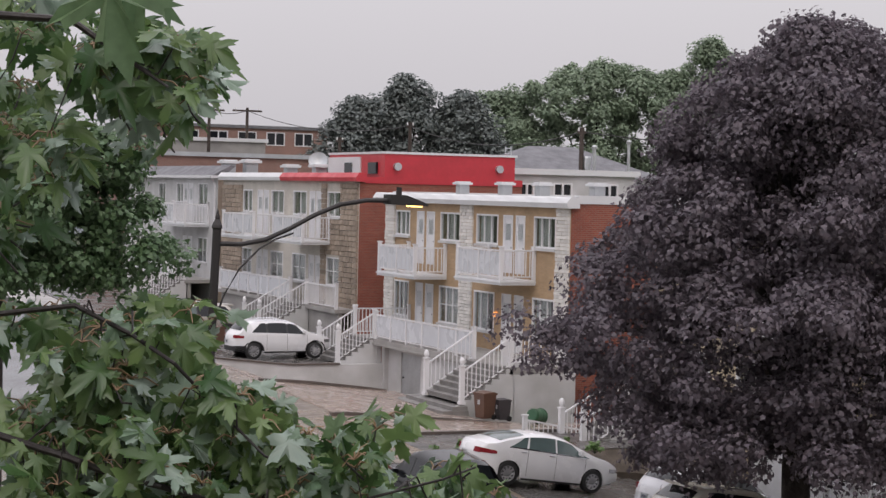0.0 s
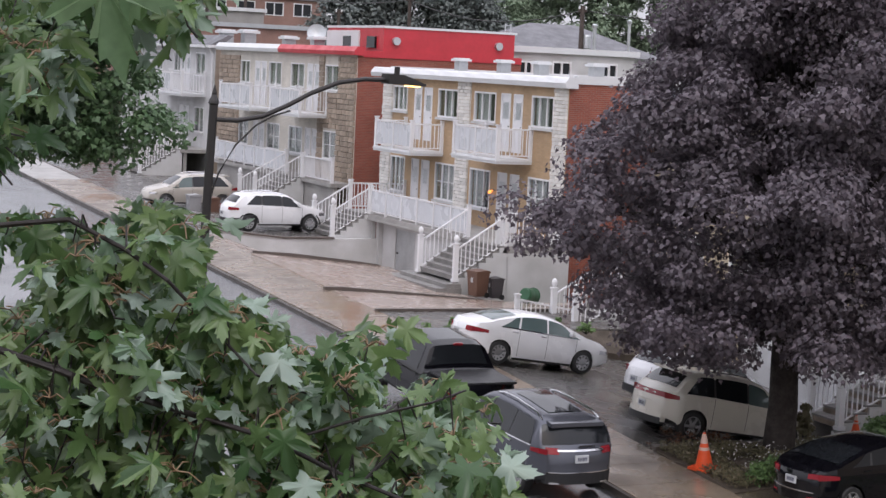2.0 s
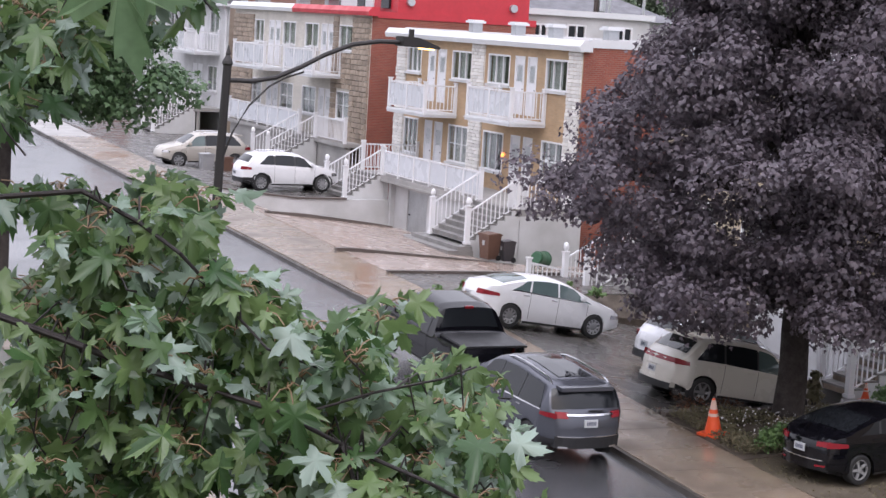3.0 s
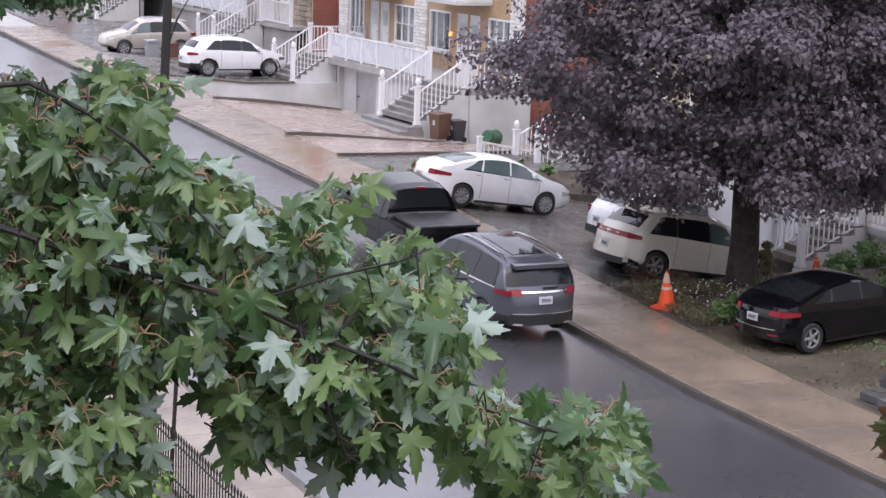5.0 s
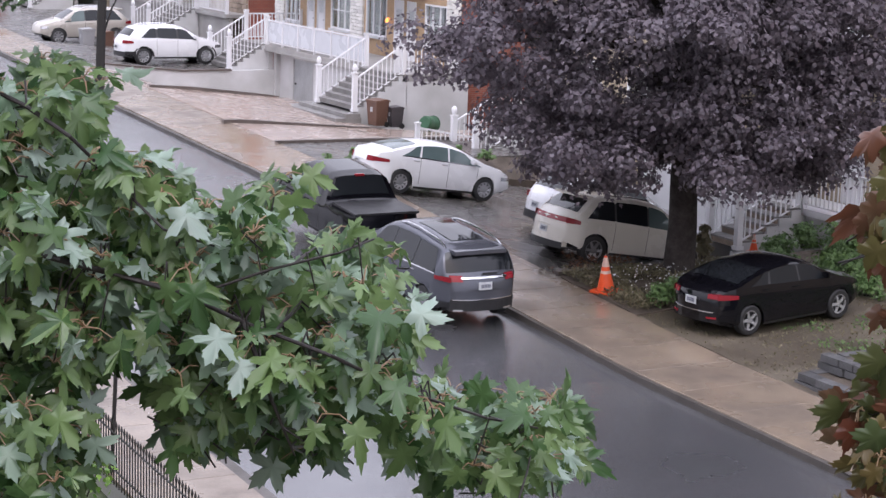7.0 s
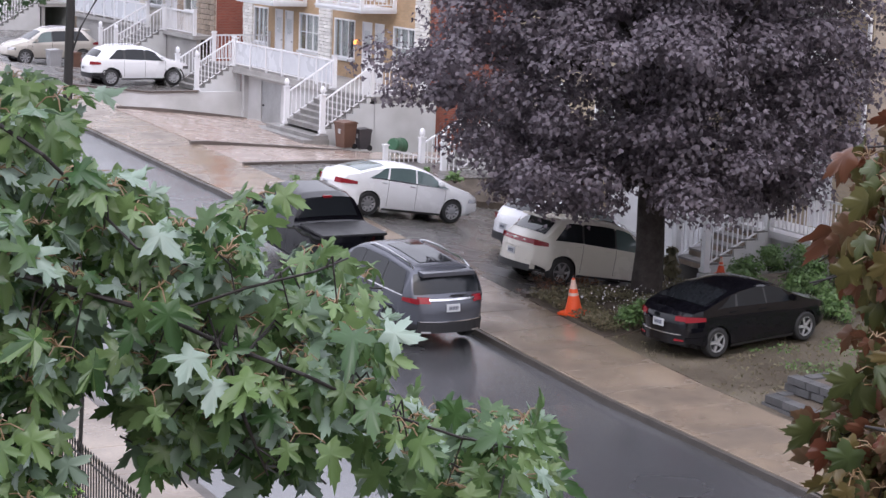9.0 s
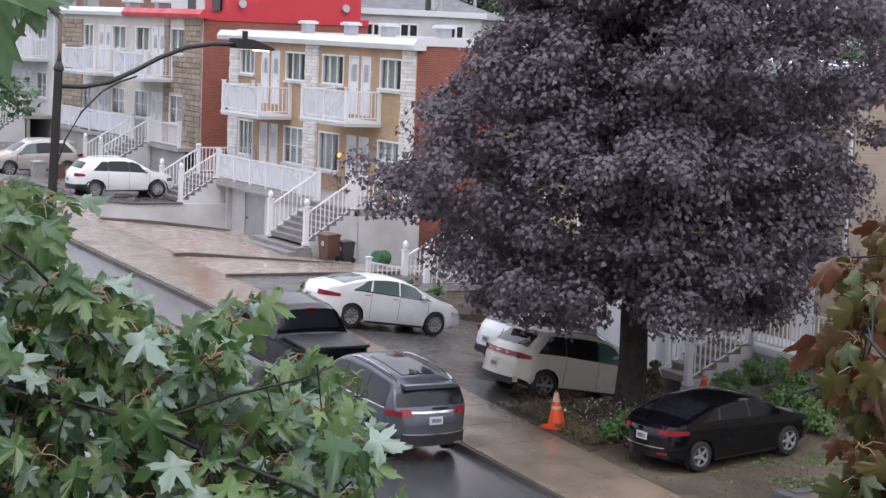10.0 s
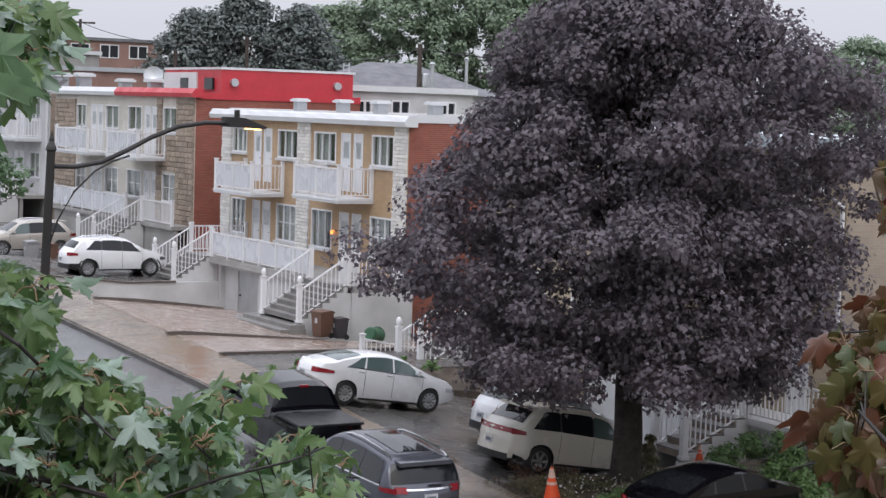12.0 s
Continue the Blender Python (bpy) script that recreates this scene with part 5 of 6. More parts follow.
                b.faces.new((v[0], v[1], v[3], v[2]))
            part("arch_trim", b, TRIM if spec.get("clad") else spec["paint"], ob, placed=False)
        if spec.get("roof_rails"):
            x0, x1 = spec["roof_rails"]
            b = bmesh.new()
            pts = [S(x0 + (x1 - x0) * k / 8, 6.0, side, 0.0) + Vector((0, 0, 0.05 if 0 < k < 8 else 0.0)) for k in range(9)]
            tube(b, pts, 0.022, 6)
            part("roof_rail", b, CHROME, ob, "chrome roof rail", smooth=True, placed=False)
        z0, z1 = spec["tail_z"]
        zpatch("tail_light", TAIL_RED, x_r + 0.004, x_r + spec["tail_len"], z0, z1, ob, side, 0.01, "red tail light", taper=spec.get("tail_taper", 0.4))
        z0, z1 = spec["lamp_z"]
        zpatch("headlight", CHROME, x_f - 0.36, x_f - 0.03, z0, z1, ob, side, 0.01, "clear headlight", taper=0.2)
        zpatch("bumper_corner", spec["bumper"], x_r + 0.004, axle_r - wr * 1.25, sill + 0.1, sill + 0.3, ob, side, 0.012)
    # rear face: lights, plate, bumper
    for n, mat, y0, y1, z0, z1, dep in spec["rear"]:
        b = bmesh.new()
        for i in range(10):
            ya, yb = y0 + (y1 - y0) * i / 10, y0 + (y1 - y0) * (i + 1) / 10
            v = []
            for y in (ya, yb):
                for d in (-dep, 0.12):
                    for z in (z0, z1):
                        v.append(b.verts.new((bend(tail_x(z), y) + d, y, z)))
            for f in ((0, 1, 3, 2), (4, 6, 7, 5), (0, 4, 5, 1), (2, 3, 7, 6), (0, 2, 6, 4), (1, 5, 7, 3)):
                b.faces.new([v[k] for k in f])
        bmesh.ops.remove_doubles(b, verts=b.verts, dist=1e-4)
        q = part(n, b, mat, ob, placed=False)
        if n == "number_plate":
            b = bmesh.new()
            for k in range(6):
                y = y0 + (y1 - y0) * (0.16 + 0.12 * k)
                bx(b, (tail_x(z0 + 0.04) - dep - 0.006, y, z0 + 0.04), (tail_x(z0 + 0.04) - dep + 0.01, y + (y1 - y0) * 0.07, z1 - 0.04))
            part("plate_marks", b, PLATE_BAR, q, placed=False)
    tyre, rim, hub = wheel_meshes(wr, 0.23, spec["rim"], spec.get("spokes", 10))
    for a in (axle_r, axle_f):
        for side in (1, -1):
            w = new("wheel", tyre)
            w.parent = ob
            w.matrix_basis = pose(a, side * (half - 0.13), wr, 0, 0, 0 if side > 0 else 180)
            for nm, me in (("rim", rim), ("brake", hub)):
                c = new(nm, me)
                c.parent = w
    for n, m, a, c in spec.get("extras", ()):
        b = bmesh.new()
        bx(b, a, c)
        bmesh.ops.bevel(b, geom=b.edges[:], offset=0.015, segments=2, affect="EDGES")
        part(n, b, m, ob, placed=False)
    return ob


def rear_set(z_bumper, z_lamp, half, plate_z, lamp_h=0.14, bumper=TRIM, lamp_in=0.5, chrome=False, paint=None):
    s = [("bumper", bumper, -half * 0.765, half * 0.765, z_bumper, z_bumper + 0.2, 0.02)]
    for side in (-1, 1):
        a, c = sorted((side * half * lamp_in, side * half * 0.765))
        s.append(("tail_light", TAIL_RED, a, c, z_lamp, z_lamp + lamp_h, 0.014))
    s.append(("number_plate", PLATE, -0.16, 0.16, plate_z, plate_z + 0.16, 0.018))
    if chrome:
        s.append(("trim_strip", CHROME, -half * 0.55, half * 0.55, z_lamp + lamp_h * 0.5, z_lamp + lamp_h * 0.5 + 0.04, 0.03))
    return s


SEDAN = dict(trim=CHROME, sill=0.19, tail_z=(0.83, 0.96), tail_len=0.42, lamp_z=(0.62, 0.73), bumper=CAR_WHITE, length=4.67, half=0.9, top=[(-2.335, 0.8), (-2.3, 0.95), (-2.18, 1.1), (-1.75, 1.17), (-1.3, 1.31), (-0.8, 1.43), (-0.3, 1.48), (0.1, 1.47), (0.5, 1.38), (0.95, 1.19), (1.4, 1.02), (1.7, 0.96), (2.05, 0.88), (2.24, 0.78), (2.335, 0.6)],
             belt=[(-2.4, 1.02), (-1.2, 1.07), (1.2, 0.96), (2.4, 0.72)], wheel=0.335, axles=(-1.36, 1.325), paint=CAR_WHITE, windscreen=(0.52, 1.34), rear_window=(-1.66, -0.9), rear_glass=PALE_SHEEN_GLASS, glass=PALE_SHEEN_GLASS,
             pillar=CAR_WHITE, windows=[(0.1, 1.14, 0.0, -0.56), (-0.8, 0.05, 0.05, 0.0), (-1.4, -0.87, 0.46, 0.07)], seams=(0.08, -0.82, 1.02), handles=(-0.05, -0.95), handle_mat=CHROME, mirror=0.82,
             rear=rear_set(0.32, 0.82, 0.9, 0.66, bumper=CAR_WHITE), rim=ALLOY, spokes=10)
# front windows take the pale glass, their teal reflection being in its colour
SUV_CREAM = dict(front_glass=PALE_SHEEN_GLASS, tail_z=(0.95, 1.1), tail_len=0.3, lamp_z=(0.72, 0.86), bumper=CAR_CREAM, length=4.74, half=0.965, top=[(-2.37, 0.8), (-2.34, 1.02), (-2.1, 1.2), (-1.6, 1.6), (-1.3, 1.68), (-0.3, 1.71), (0.3, 1.67), (0.55, 1.6), (1.25, 1.14), (1.7, 1.06), (2.15, 0.96), (2.3, 0.8), (2.37, 0.55)],
                 belt=[(-2.4, 1.14), (-1.0, 1.13), (1.2, 1.04), (2.4, 0.85)], wheel=0.375, axles=(-1.41, 1.41), paint=CAR_CREAM, windscreen=(0.6, 1.2), rear_window=(-2.05, -1.66), clad=False, sill=0.3,
                 windows=[(0.12, 1.12, 0.0, -0.52), (-0.87, 0.07, 0.0, 0.0), (-1.82, -0.93, 0.5, 0.0)], seams=(0.1, -0.9, 1.05), handles=(-0.1, -1.0), mirror=0.9, roof_rails=(-1.2, 0.3),
                 rear=rear_set(0.36, 0.97, 0.965, 0.62, lamp_h=0.12, lamp_in=0.02, bumper=CAR_CREAM) + [("lower_bumper", TRIM, -0.73, 0.73, 0.3, 0.46, 0.03)], rim=ALLOY, spokes=6, extras=[("spoiler", CAR_CREAM, (-1.86, -0.6, 1.6), (-1.45, 0.6, 1.66))])
SUV_WHITE = dict(tail_z=(0.9, 1.05), tail_len=0.3, lamp_z=(0.7, 0.84), bumper=TRIM, length=4.6, half=0.94, top=[(-2.3, 0.8), (-2.27, 1.0), (-2.12, 1.15), (-1.75, 1.5), (-1.45, 1.59), (-0.4, 1.63), (0.25, 1.6), (0.5, 1.52), (1.2, 1.1), (1.6, 1.04), (2.1, 0.93), (2.25, 0.78), (2.3, 0.55)],
                 belt=[(-2.4, 1.16), (-1.0, 1.13), (1.2, 1.04), (2.4, 0.82)], wheel=0.365, axles=(-1.39, 1.39), paint=CAR_WHITE, windscreen=(0.55, 1.15), rear_window=(-2.05, -1.75), clad=True, sill=0.28,
                 windows=[(0.15, 0.95, 0.0, -0.4), (-0.75, 0.06, 0.0, 0.0), (-1.5, -0.85, 0.42, 0.0)], seams=(0.1, -0.82, 1.0), handles=(-0.08, -0.95), mirror=0.85, roof_rails=(-1.3, 0.2),
                 rear=rear_set(0.36, 0.9, 0.94, 0.66, lamp_in=0.6), rim=ALLOY, spokes=10)
SUV_BEIGE = dict(SUV_CREAM, paint=CAR_BEIGE, bumper=CAR_BEIGE, extras=[("spoiler", CAR_BEIGE, (-1.86, -0.6, 1.6), (-1.45, 0.6, 1.66))], rear=rear_set(0.36, 0.95, 0.965, 0.62), spokes=8)
SUV_GREY = dict(trim=CHROME, sunroof=(-1.7, -0.1), tail_z=(1.04, 1.16), tail_len=0.42, lamp_z=(0.78, 0.92), bumper=TRIM, length=5.19, half=1.0, top=[(-2.595, 0.85), (-2.57, 1.05), (-2.45, 1.2), (-2.2, 1.62), (-1.95, 1.72), (-0.6, 1.78), (0.3, 1.75), (0.6, 1.66), (1.35, 1.2), (1.8, 1.12), (2.35, 1.0), (2.52, 0.85), (2.595, 0.6)],
                belt=[(-2.6, 1.18), (-1.2, 1.12), (1.2, 1.03), (2.6, 0.88)], wheel=0.385, axles=(-1.58, 1.49), paint=CAR_GREY, windscreen=(0.64, 1.3), rear_window=(-2.44, -2.14), clad=False, sill=0.3,
                rear_wide=2.5, windows=[(0.12, 1.2, 0.0, -0.55), (-0.97, 0.07, 0.0, 0.0), (-2.15, -1.03, 0.35, 0.0)], seams=(0.1, -1.0, 1.1), handles=(-0.1, -1.1), handle_mat=CHROME, mirror=0.95, roof_rails=(-2.0, 0.2),
                rear=rear_set(0.47, 1.06, 1.0, 0.88, lamp_h=0.12, chrome=True, lamp_in=0.52) + [("lower_bumper", TRIM, -0.77, 0.77, 0.42, 0.62, 0.024), ("trim_strip", CHROME, -0.72, 0.72, 0.66, 0.68, 0.025), ("exhaust", CHROME, 0.5, 0.7, 0.42, 0.46, 0.03), ("exhaust", CHROME, -0.7, -0.5, 0.42, 0.46, 0.03)], rim=ALLOY, spokes=10,
                extras=[("spoiler", CAR_GREY, (-2.3, -0.64, 1.58), (-2.0, 0.64, 1.67)), ("rear_wiper", TRIM, (-2.52, -0.35, 1.2), (-2.48, 0.05, 1.23))])
SEDAN_BLACK = dict(SEDAN, trim=None, seam=CAR_BLACK, pillar=TRIM, bumper=CAR_BLACK, length=4.57, half=0.9, paint=CAR_BLACK, glass=CAR_GLASS, rear_glass=CAR_GLASS, rim=ALLOY, spokes=5, handle_mat=CAR_BLACK, axles=(-1.36, 1.34),
                   top=[(-2.285, 0.78), (-2.25, 0.92), (-2.1, 1.04), (-1.75, 1.1), (-0.75, 1.4), (-0.2, 1.45), (0.2, 1.44), (0.5, 1.37), (1.3, 0.98), (1.6, 0.94), (2.0, 0.86), (2.2, 0.76), (2.285, 0.6)],
                   rear=rear_set(0.34, 0.85, 0.9, 0.68, lamp_h=0.1, bumper=CAR_BLACK, chrome=False) + [("trim_strip", CHROME, -0.6, 0.6, 0.55, 0.57, 0.025), ("reflector", TAIL_RED, -0.66, -0.45, 0.42, 0.46, 0.03), ("reflector", TAIL_RED, 0.45, 0.66, 0.42, 0.46, 0.03)])
PICKUP = dict(bed=True, bow=0.12, tail_z=(0.88, 1.1), tail_len=0.16, lamp_z=(0.8, 1.0), bumper=CHROME, length=5.4, half=1.0, top=[(-2.7, 0.9), (-2.68, 1.2), (-1.25, 1.2), (-1.15, 1.28), (-0.98, 1.8), (-0.7, 1.88), (0.5, 1.9), (0.75, 1.82), (1.3, 1.32), (1.5, 1.26), (2.4, 1.16), (2.62, 1.0), (2.7, 0.6)],
              belt=[(-3, 1.16), (1.2, 1.16), (3, 1.0)], wheel=0.4, axles=(-1.75, 1.7), paint=CAR_BLACK, windscreen=(0.78, 1.26), rear_window=(-1.13, -0.99), sill=0.4, clad=True,
              windows=[(0.35, 1.05, 0.0, -0.35), (-0.8, 0.28, 0.05, 0.0)], seams=(0.3, -0.85, 1.15), handles=(0.1, -0.75), mirror=0.95,
              rear=rear_set(0.45, 0.9, 1.0, 0.7, bumper=CHROME, lamp_in=0.75), rim=ALLOY, spokes=6,
              extras=[("bed_cover", TRIM, (-2.64, -0.86, 1.2), (-1.3, 0.86, 1.26)), ("brake_light", TAIL_RED, (-1.04, -0.12, 1.8), (-0.94, 0.12, 1.86))])


def drive_z(x, y):
    return gz(y) + 0.12 + yard_drop(y) * max(0, min(1, (x - 23.2) / 7.4))


def park(name, label, spec, x, y, turn=0, on=drive_z):
    """Stand a car on the sloping ground, nose along its heading."""
    t = radians(turn)
    a, c = spec["axles"]
    za, zc = on(x + a * math.cos(t), y + a * math.sin(t)), on(x + c * math.cos(t), y + c * math.sin(t))
    tilt = -math.degrees(math.atan2(zc - za, c - a))
    z0 = za - a * (zc - za) / (c - a)
    return car(name, label, (x, y, z0), turn, tilt, spec)


def street_z(x, y):
    return gz(y) + 0.02


park("white_sedan", "white four-door sedan parked nose-down on the wet drive", SEDAN, 24.3, 46.4)
park("cream_suv", "cream white crossover parked beside the maple trunk", SUV_CREAM, 25.95, 39.0)
park("white_suv", "white crossover parked beyond the cream one", dict(SUV_WHITE, rim=DARK_ALLOY), 27.4, 42.0)
park("black_sedan", "black compact sedan parked on the muddy yard", SEDAN_BLACK, 25.5, 32.25, 7)
park("grey_suv", "dark grey family suv parked along the kerb", SUV_GREY, 19.2, 36.5, 90, street_z)
park("black_pickup", "black pickup truck parked ahead of the grey suv", PICKUP, 19.5, 41.95, 90, street_z)
park("white_crossover", "white crossover parked beside the porch stairs", SUV_WHITE, 27.1, 76.0, 0, lambda x, y: 2.5)
park("champagne_suv", "champagne suv parked facing the street", SUV_BEIGE, 26.9, 87.7, 180, lambda x, y: gz(87.7) - 0.7)

# ---- small things ----
def wheelie_bin(at, turn, mat, label, h=1.0, w=0.28):
    o = thing("wheelie_bin", label, "bin", at, turn, group="bins")
    b = bmesh.new()
    v = [b.verts.new((x * s, y * s, z)) for s, z in ((w * 0.8, 0.06), (w, h * 0.9)) for x, y in ((-1, -1.1), (1, -1.1), (1, 1.1), (-1, 1.1))]
    for f in ((3, 2, 1, 0), (4, 5, 6, 7), (0, 1, 5, 4), (1, 2, 6, 5), (2, 3, 7, 6), (3, 0, 4, 7)):
        b.faces.new([v[i] for i in f])
    part("body", b, mat, o, placed=False)
    b = bmesh.new()
    prism(b, ((-w * 1.08, h * 0.9), (w * 1.1, h * 0.9), (w * 1.1, h * 0.95), (w * 0.6, h), (-w * 1.08, h * 0.96)), -w * 1.2, w * 1.2, 1)
    part("lid", b, mat, o, placed=False)
    for s in (-1, 1):
        b = bmesh.new()
        tube(b, ((w * 0.8, s * w * 0.75, 0.1), (w * 0.8, s * w * 0.95, 0.1)), 0.1, 12)
        part("wheel", b, TYRE, o, placed=False)
    b = bmesh.new()
    bx(b, (-w * 1.02, -0.06, h * 0.55), (-w * 0.96, 0.06, h * 0.72))
    part("sticker", b, PLATE, o, "white sticker", placed=False)
    return o


wheelie_bin((28.95, 59.25, drive_z(28.95, 59.25)), 10, BIN_BROWN, "brown wheeled compost bin beside the steps", 1.0, 0.28)
wheelie_bin((29.5, 58.95, drive_z(29.5, 58.95)), -5, BIN_DARK, "small dark wheeled bin beside the steps", 0.8, 0.23)
wheelie_bin((26.2, 84.6, gz(84.6) - 0.7), 0, BIN_GREY, "grey wheeled bin beside the champagne suv", 1.05, 0.3)
wheelie_bin((26.9, 83.9, gz(83.9) - 0.7), 0, BIN_BROWN, "brown wheeled bin beside the champagne suv", 1.0, 0.28)
wheelie_bin((30.0, 46.2, drive_z(30.0, 46.2)), 0, BIN_BROWN, "brown wheeled bin in front of the stone wall", 1.0, 0.28)
tub = thing("green_tub", "green plastic tub lying on its side", "bin", (30.3, 57.9, drive_z(30.3, 57.9)), 35)
b = bmesh.new()
lathe(b, ((0.2, -0.33), (0.22, -0.31), (0.28, 0.29), (0.3, 0.29), (0.3, 0.34), (0.27, 0.34), (0.24, -0.25)), seg=16)
bmesh.ops.rotate(b, verts=b.verts, cent=(0, 0, 0), matrix=Euler((0, radians(100), 0)).to_matrix())
bmesh.ops.translate(b, verts=b.verts, vec=(0, 0, 0.29))
part("tub", b, BIN_GREEN, tub, smooth=True, placed=False)


def cone(at, s=1.0, lean=0):
    o = thing("traffic_cone", "orange traffic cone with reflective bands in the weeds", "traffic cone", at, 20, group="traffic cones", tilt=lean)
    b = bmesh.new()
    bx(b, (-0.24 * s, -0.24 * s, 0), (0.24 * s, 0.24 * s, 0.05 * s))
    part("base", b, ORANGE, o, placed=False)
    b = bmesh.new()
    lathe(b, ((0.185 * s, 0.05 * s), (0.03 * s, 0.76 * s), (0.02 * s, 0.76 * s)), seg=18)
    part("body", b, ORANGE, o, smooth=True, placed=False)
    for z0, z1 in ((0.4, 0.46), (0.54, 0.73)):
        b = bmesh.new()
        r = lambda z: (0.185 + (0.03 - 0.185) * (z - 0.05) / 0.71) * s + 0.003
        lathe(b, ((r(z0), z0 * s), (r(z1), z1 * s)), seg=18)
        part("band", b, REFLECT, o, "pale reflective band", placed=False)


cone((23.15, 35.2, gz(35.2) + 0.2), 1.12, -5)
cone((29.4, 37.9, 1.15), 0.6)

pl = thing("stone_planter", "low grey stacked stone planter on the yard", "planter", (23.8, 27.3, gz(28) + 0.1))
GSTONE = [finish(stone_mesh(w, 0.16, 0.25), "stone", GREY_STONE) for w in (0.4, 0.55)]
for x0, x1, y0, y1, z in ((23.25, 24.6, 26.5, 28.1, -0.12), (23.85, 25.0, 26.7, 28.0, 0.2)):
    for row in range(2):
        y = y0
        while y < y1:
            w = random.choice((0, 1))
            L = (0.4, 0.55)[w]
            shared("stone", GSTONE[w], (x0 + random.uniform(-0.03, 0.03), y + L / 2, gz(29) + 0.2 + z + 0.165 * row), pl)
            y += L + 0.01
        x = x0 + 0.2
        while x < x1:
            shared("stone", GSTONE[0], (x + 0.2, y1, gz(29) + 0.2 + z + 0.165 * row), pl, (0, 0, radians(90)))
            x += 0.41
b = bmesh.new()
bx(b, (23.35, 26.6, gz(29) - 0.1), (24.6, 28.05, gz(29) + 0.3))
bx(b, (23.95, 26.8, gz(29) + 0.3), (25.0, 27.95, gz(29) + 0.6))
part("soil", b, SOIL, pl)


# ---- trees and plants ----
# half a maple leaf about its middle: (angle in degrees from the lower midrib's right side, reach)
LEAF_HALF = ((-62, 0.34), (-44, 0.5), (-36, 0.36), (-22, 0.34), (-12, 0.2), (0, 0.36), (7, 0.52), (12, 0.5), (20, 0.76), (27, 0.58), (34, 0.64), (38, 0.46), (50, 0.19), (62, 0.34), (64, 0.54), (70, 0.5), (75, 0.72), (81, 0.66))
OVAL = ((0, 0), (0.42, 0.4), (0, 1.0), (-0.42, 0.4))
SIMPLE = ((0, 0), (0.3, -0.02), (0.5, 0.4), (0.22, 0.5), (0, 1.0), (-0.22, 0.5), (-0.5, 0.4), (-0.3, -0.02))


def leaf_blade(fold, droop, curl, wave, rng, full=0.0):
    """A maple leaf of unit length: five pointed lobes round its middle, folded at the midrib, drooping and waved; full fills the gaps between the lobes."""
    b = bmesh.new()
    half = [(a, r + full * (0.58 - r)) for a, r in LEAF_HALF]
    right = [(r * rng.uniform(0.92, 1.08) * math.cos(radians(a)), 0.32 + r * math.sin(radians(a))) for a, r in half]
    left = [(-r * rng.uniform(0.92, 1.08) * math.cos(radians(a)), 0.32 + r * math.sin(radians(a))) for a, r in half]
    ring = [(0, 0.06), *right, (0, 1.2), *left[::-1]]
    lean = rng.uniform(-0.12, 0.12)

    def at(x, y):
        z = -droop * y * abs(y) + fold * abs(x) - curl * x * x * 1.4 + wave * math.sin(8 * x + 6 * y)
        return b.verts.new((x + lean * y * y, y, z))
    mid = at(0, 0.32)
    vs = [at(x, y) for x, y in ring]
    for k in range(len(vs)):
        b.faces.new((mid, vs[k], vs[(k + 1) % len(vs)]))
    return b


def crown(rng, envelope, clumps, leaves, size, clump_r, squash=0.7, shape=SIMPLE, droop=0.5, lumps=0.15, gaps=-1.0, core=0.55, sag=0.0, up=0.55, seed=0):
    """Vertices and faces of a crown: leaves in clumps of several sizes near the outside of an uneven envelope with gaps."""
    z0, z1 = envelope["z"]
    cs = []
    while len(cs) < clumps:
        z = rng.uniform(z0, z1)
        a = rng.uniform(0, 2 * math.pi)
        swell = 1 + lumps * noise.noise((2.1 * math.cos(a) + seed, 2.1 * math.sin(a), z * 3.2 / (clump_r * 4)))
        lo = np.interp(z, envelope["h"], envelope["left"]) * swell
        hi = np.interp(z, envelope["h"], envelope["right"]) * swell
        dp = np.interp(z, envelope["h"], envelope["deep"]) * swell
        rr = rng.uniform(0.02, 1.0) ** core
        c, s = math.cos(a) * rr, math.sin(a) * rr
        lat = hi * c if c > 0 else -lo * c
        lat -= np.sign(c) * min(abs(lat), clump_r * 0.75)
        q = (lat, (dp - clump_r * 0.7) * s, z)
        if noise.noise((q[0] * 0.42 / clump_r + seed, q[1] * 0.42 / clump_r, q[2] * 0.6 / clump_r)) < gaps:
            continue
        cs.append(q)
    cs = np.array(cs)
    # clumps that stand alone are drawn in towards the rest
    for _ in range(2):
        gap = np.sort(np.linalg.norm(cs[:, None] - cs[None], axis=2), axis=1)[:, 3]
        cs[gap > clump_r * 1.9, :2] *= 0.88
    n = clumps * leaves
    ci = np.repeat(np.arange(clumps), leaves)
    d = rng.normal(size=(n, 3)) + np.array([0, 0, 0.35])
    d /= np.linalg.norm(d, axis=1)[:, None]
    size_c = rng.uniform(0.6, 1.25, (clumps, 1))[ci]
    rad = clump_r * rng.uniform(0.12, 1.0, (n, 1)) ** 0.55 * size_c
    off = d * rad * np.array([1, 1, squash])
    off[:, 2] -= sag * (off[:, 0] ** 2 + off[:, 1] ** 2) / clump_r
    pos = cs[ci] + off
    nrm = d * 0.8 + np.array([0, 0, up]) + rng.normal(size=(n, 3)) * 0.42
    nrm /= np.linalg.norm(nrm, axis=1)[:, None]
    axis = rng.normal(size=(n, 3)) * 0.7 + d * 0.6 + np.array([0, 0, -droop])
    axis -= nrm * (axis * nrm).sum(1)[:, None]
    axis /= np.linalg.norm(axis, axis=1)[:, None] + 1e-9
    side = np.cross(axis, nrm)
    sz = size * rng.uniform(0.65, 1.25, (n, 1))
    sh = np.array(shape)
    k = len(sh)
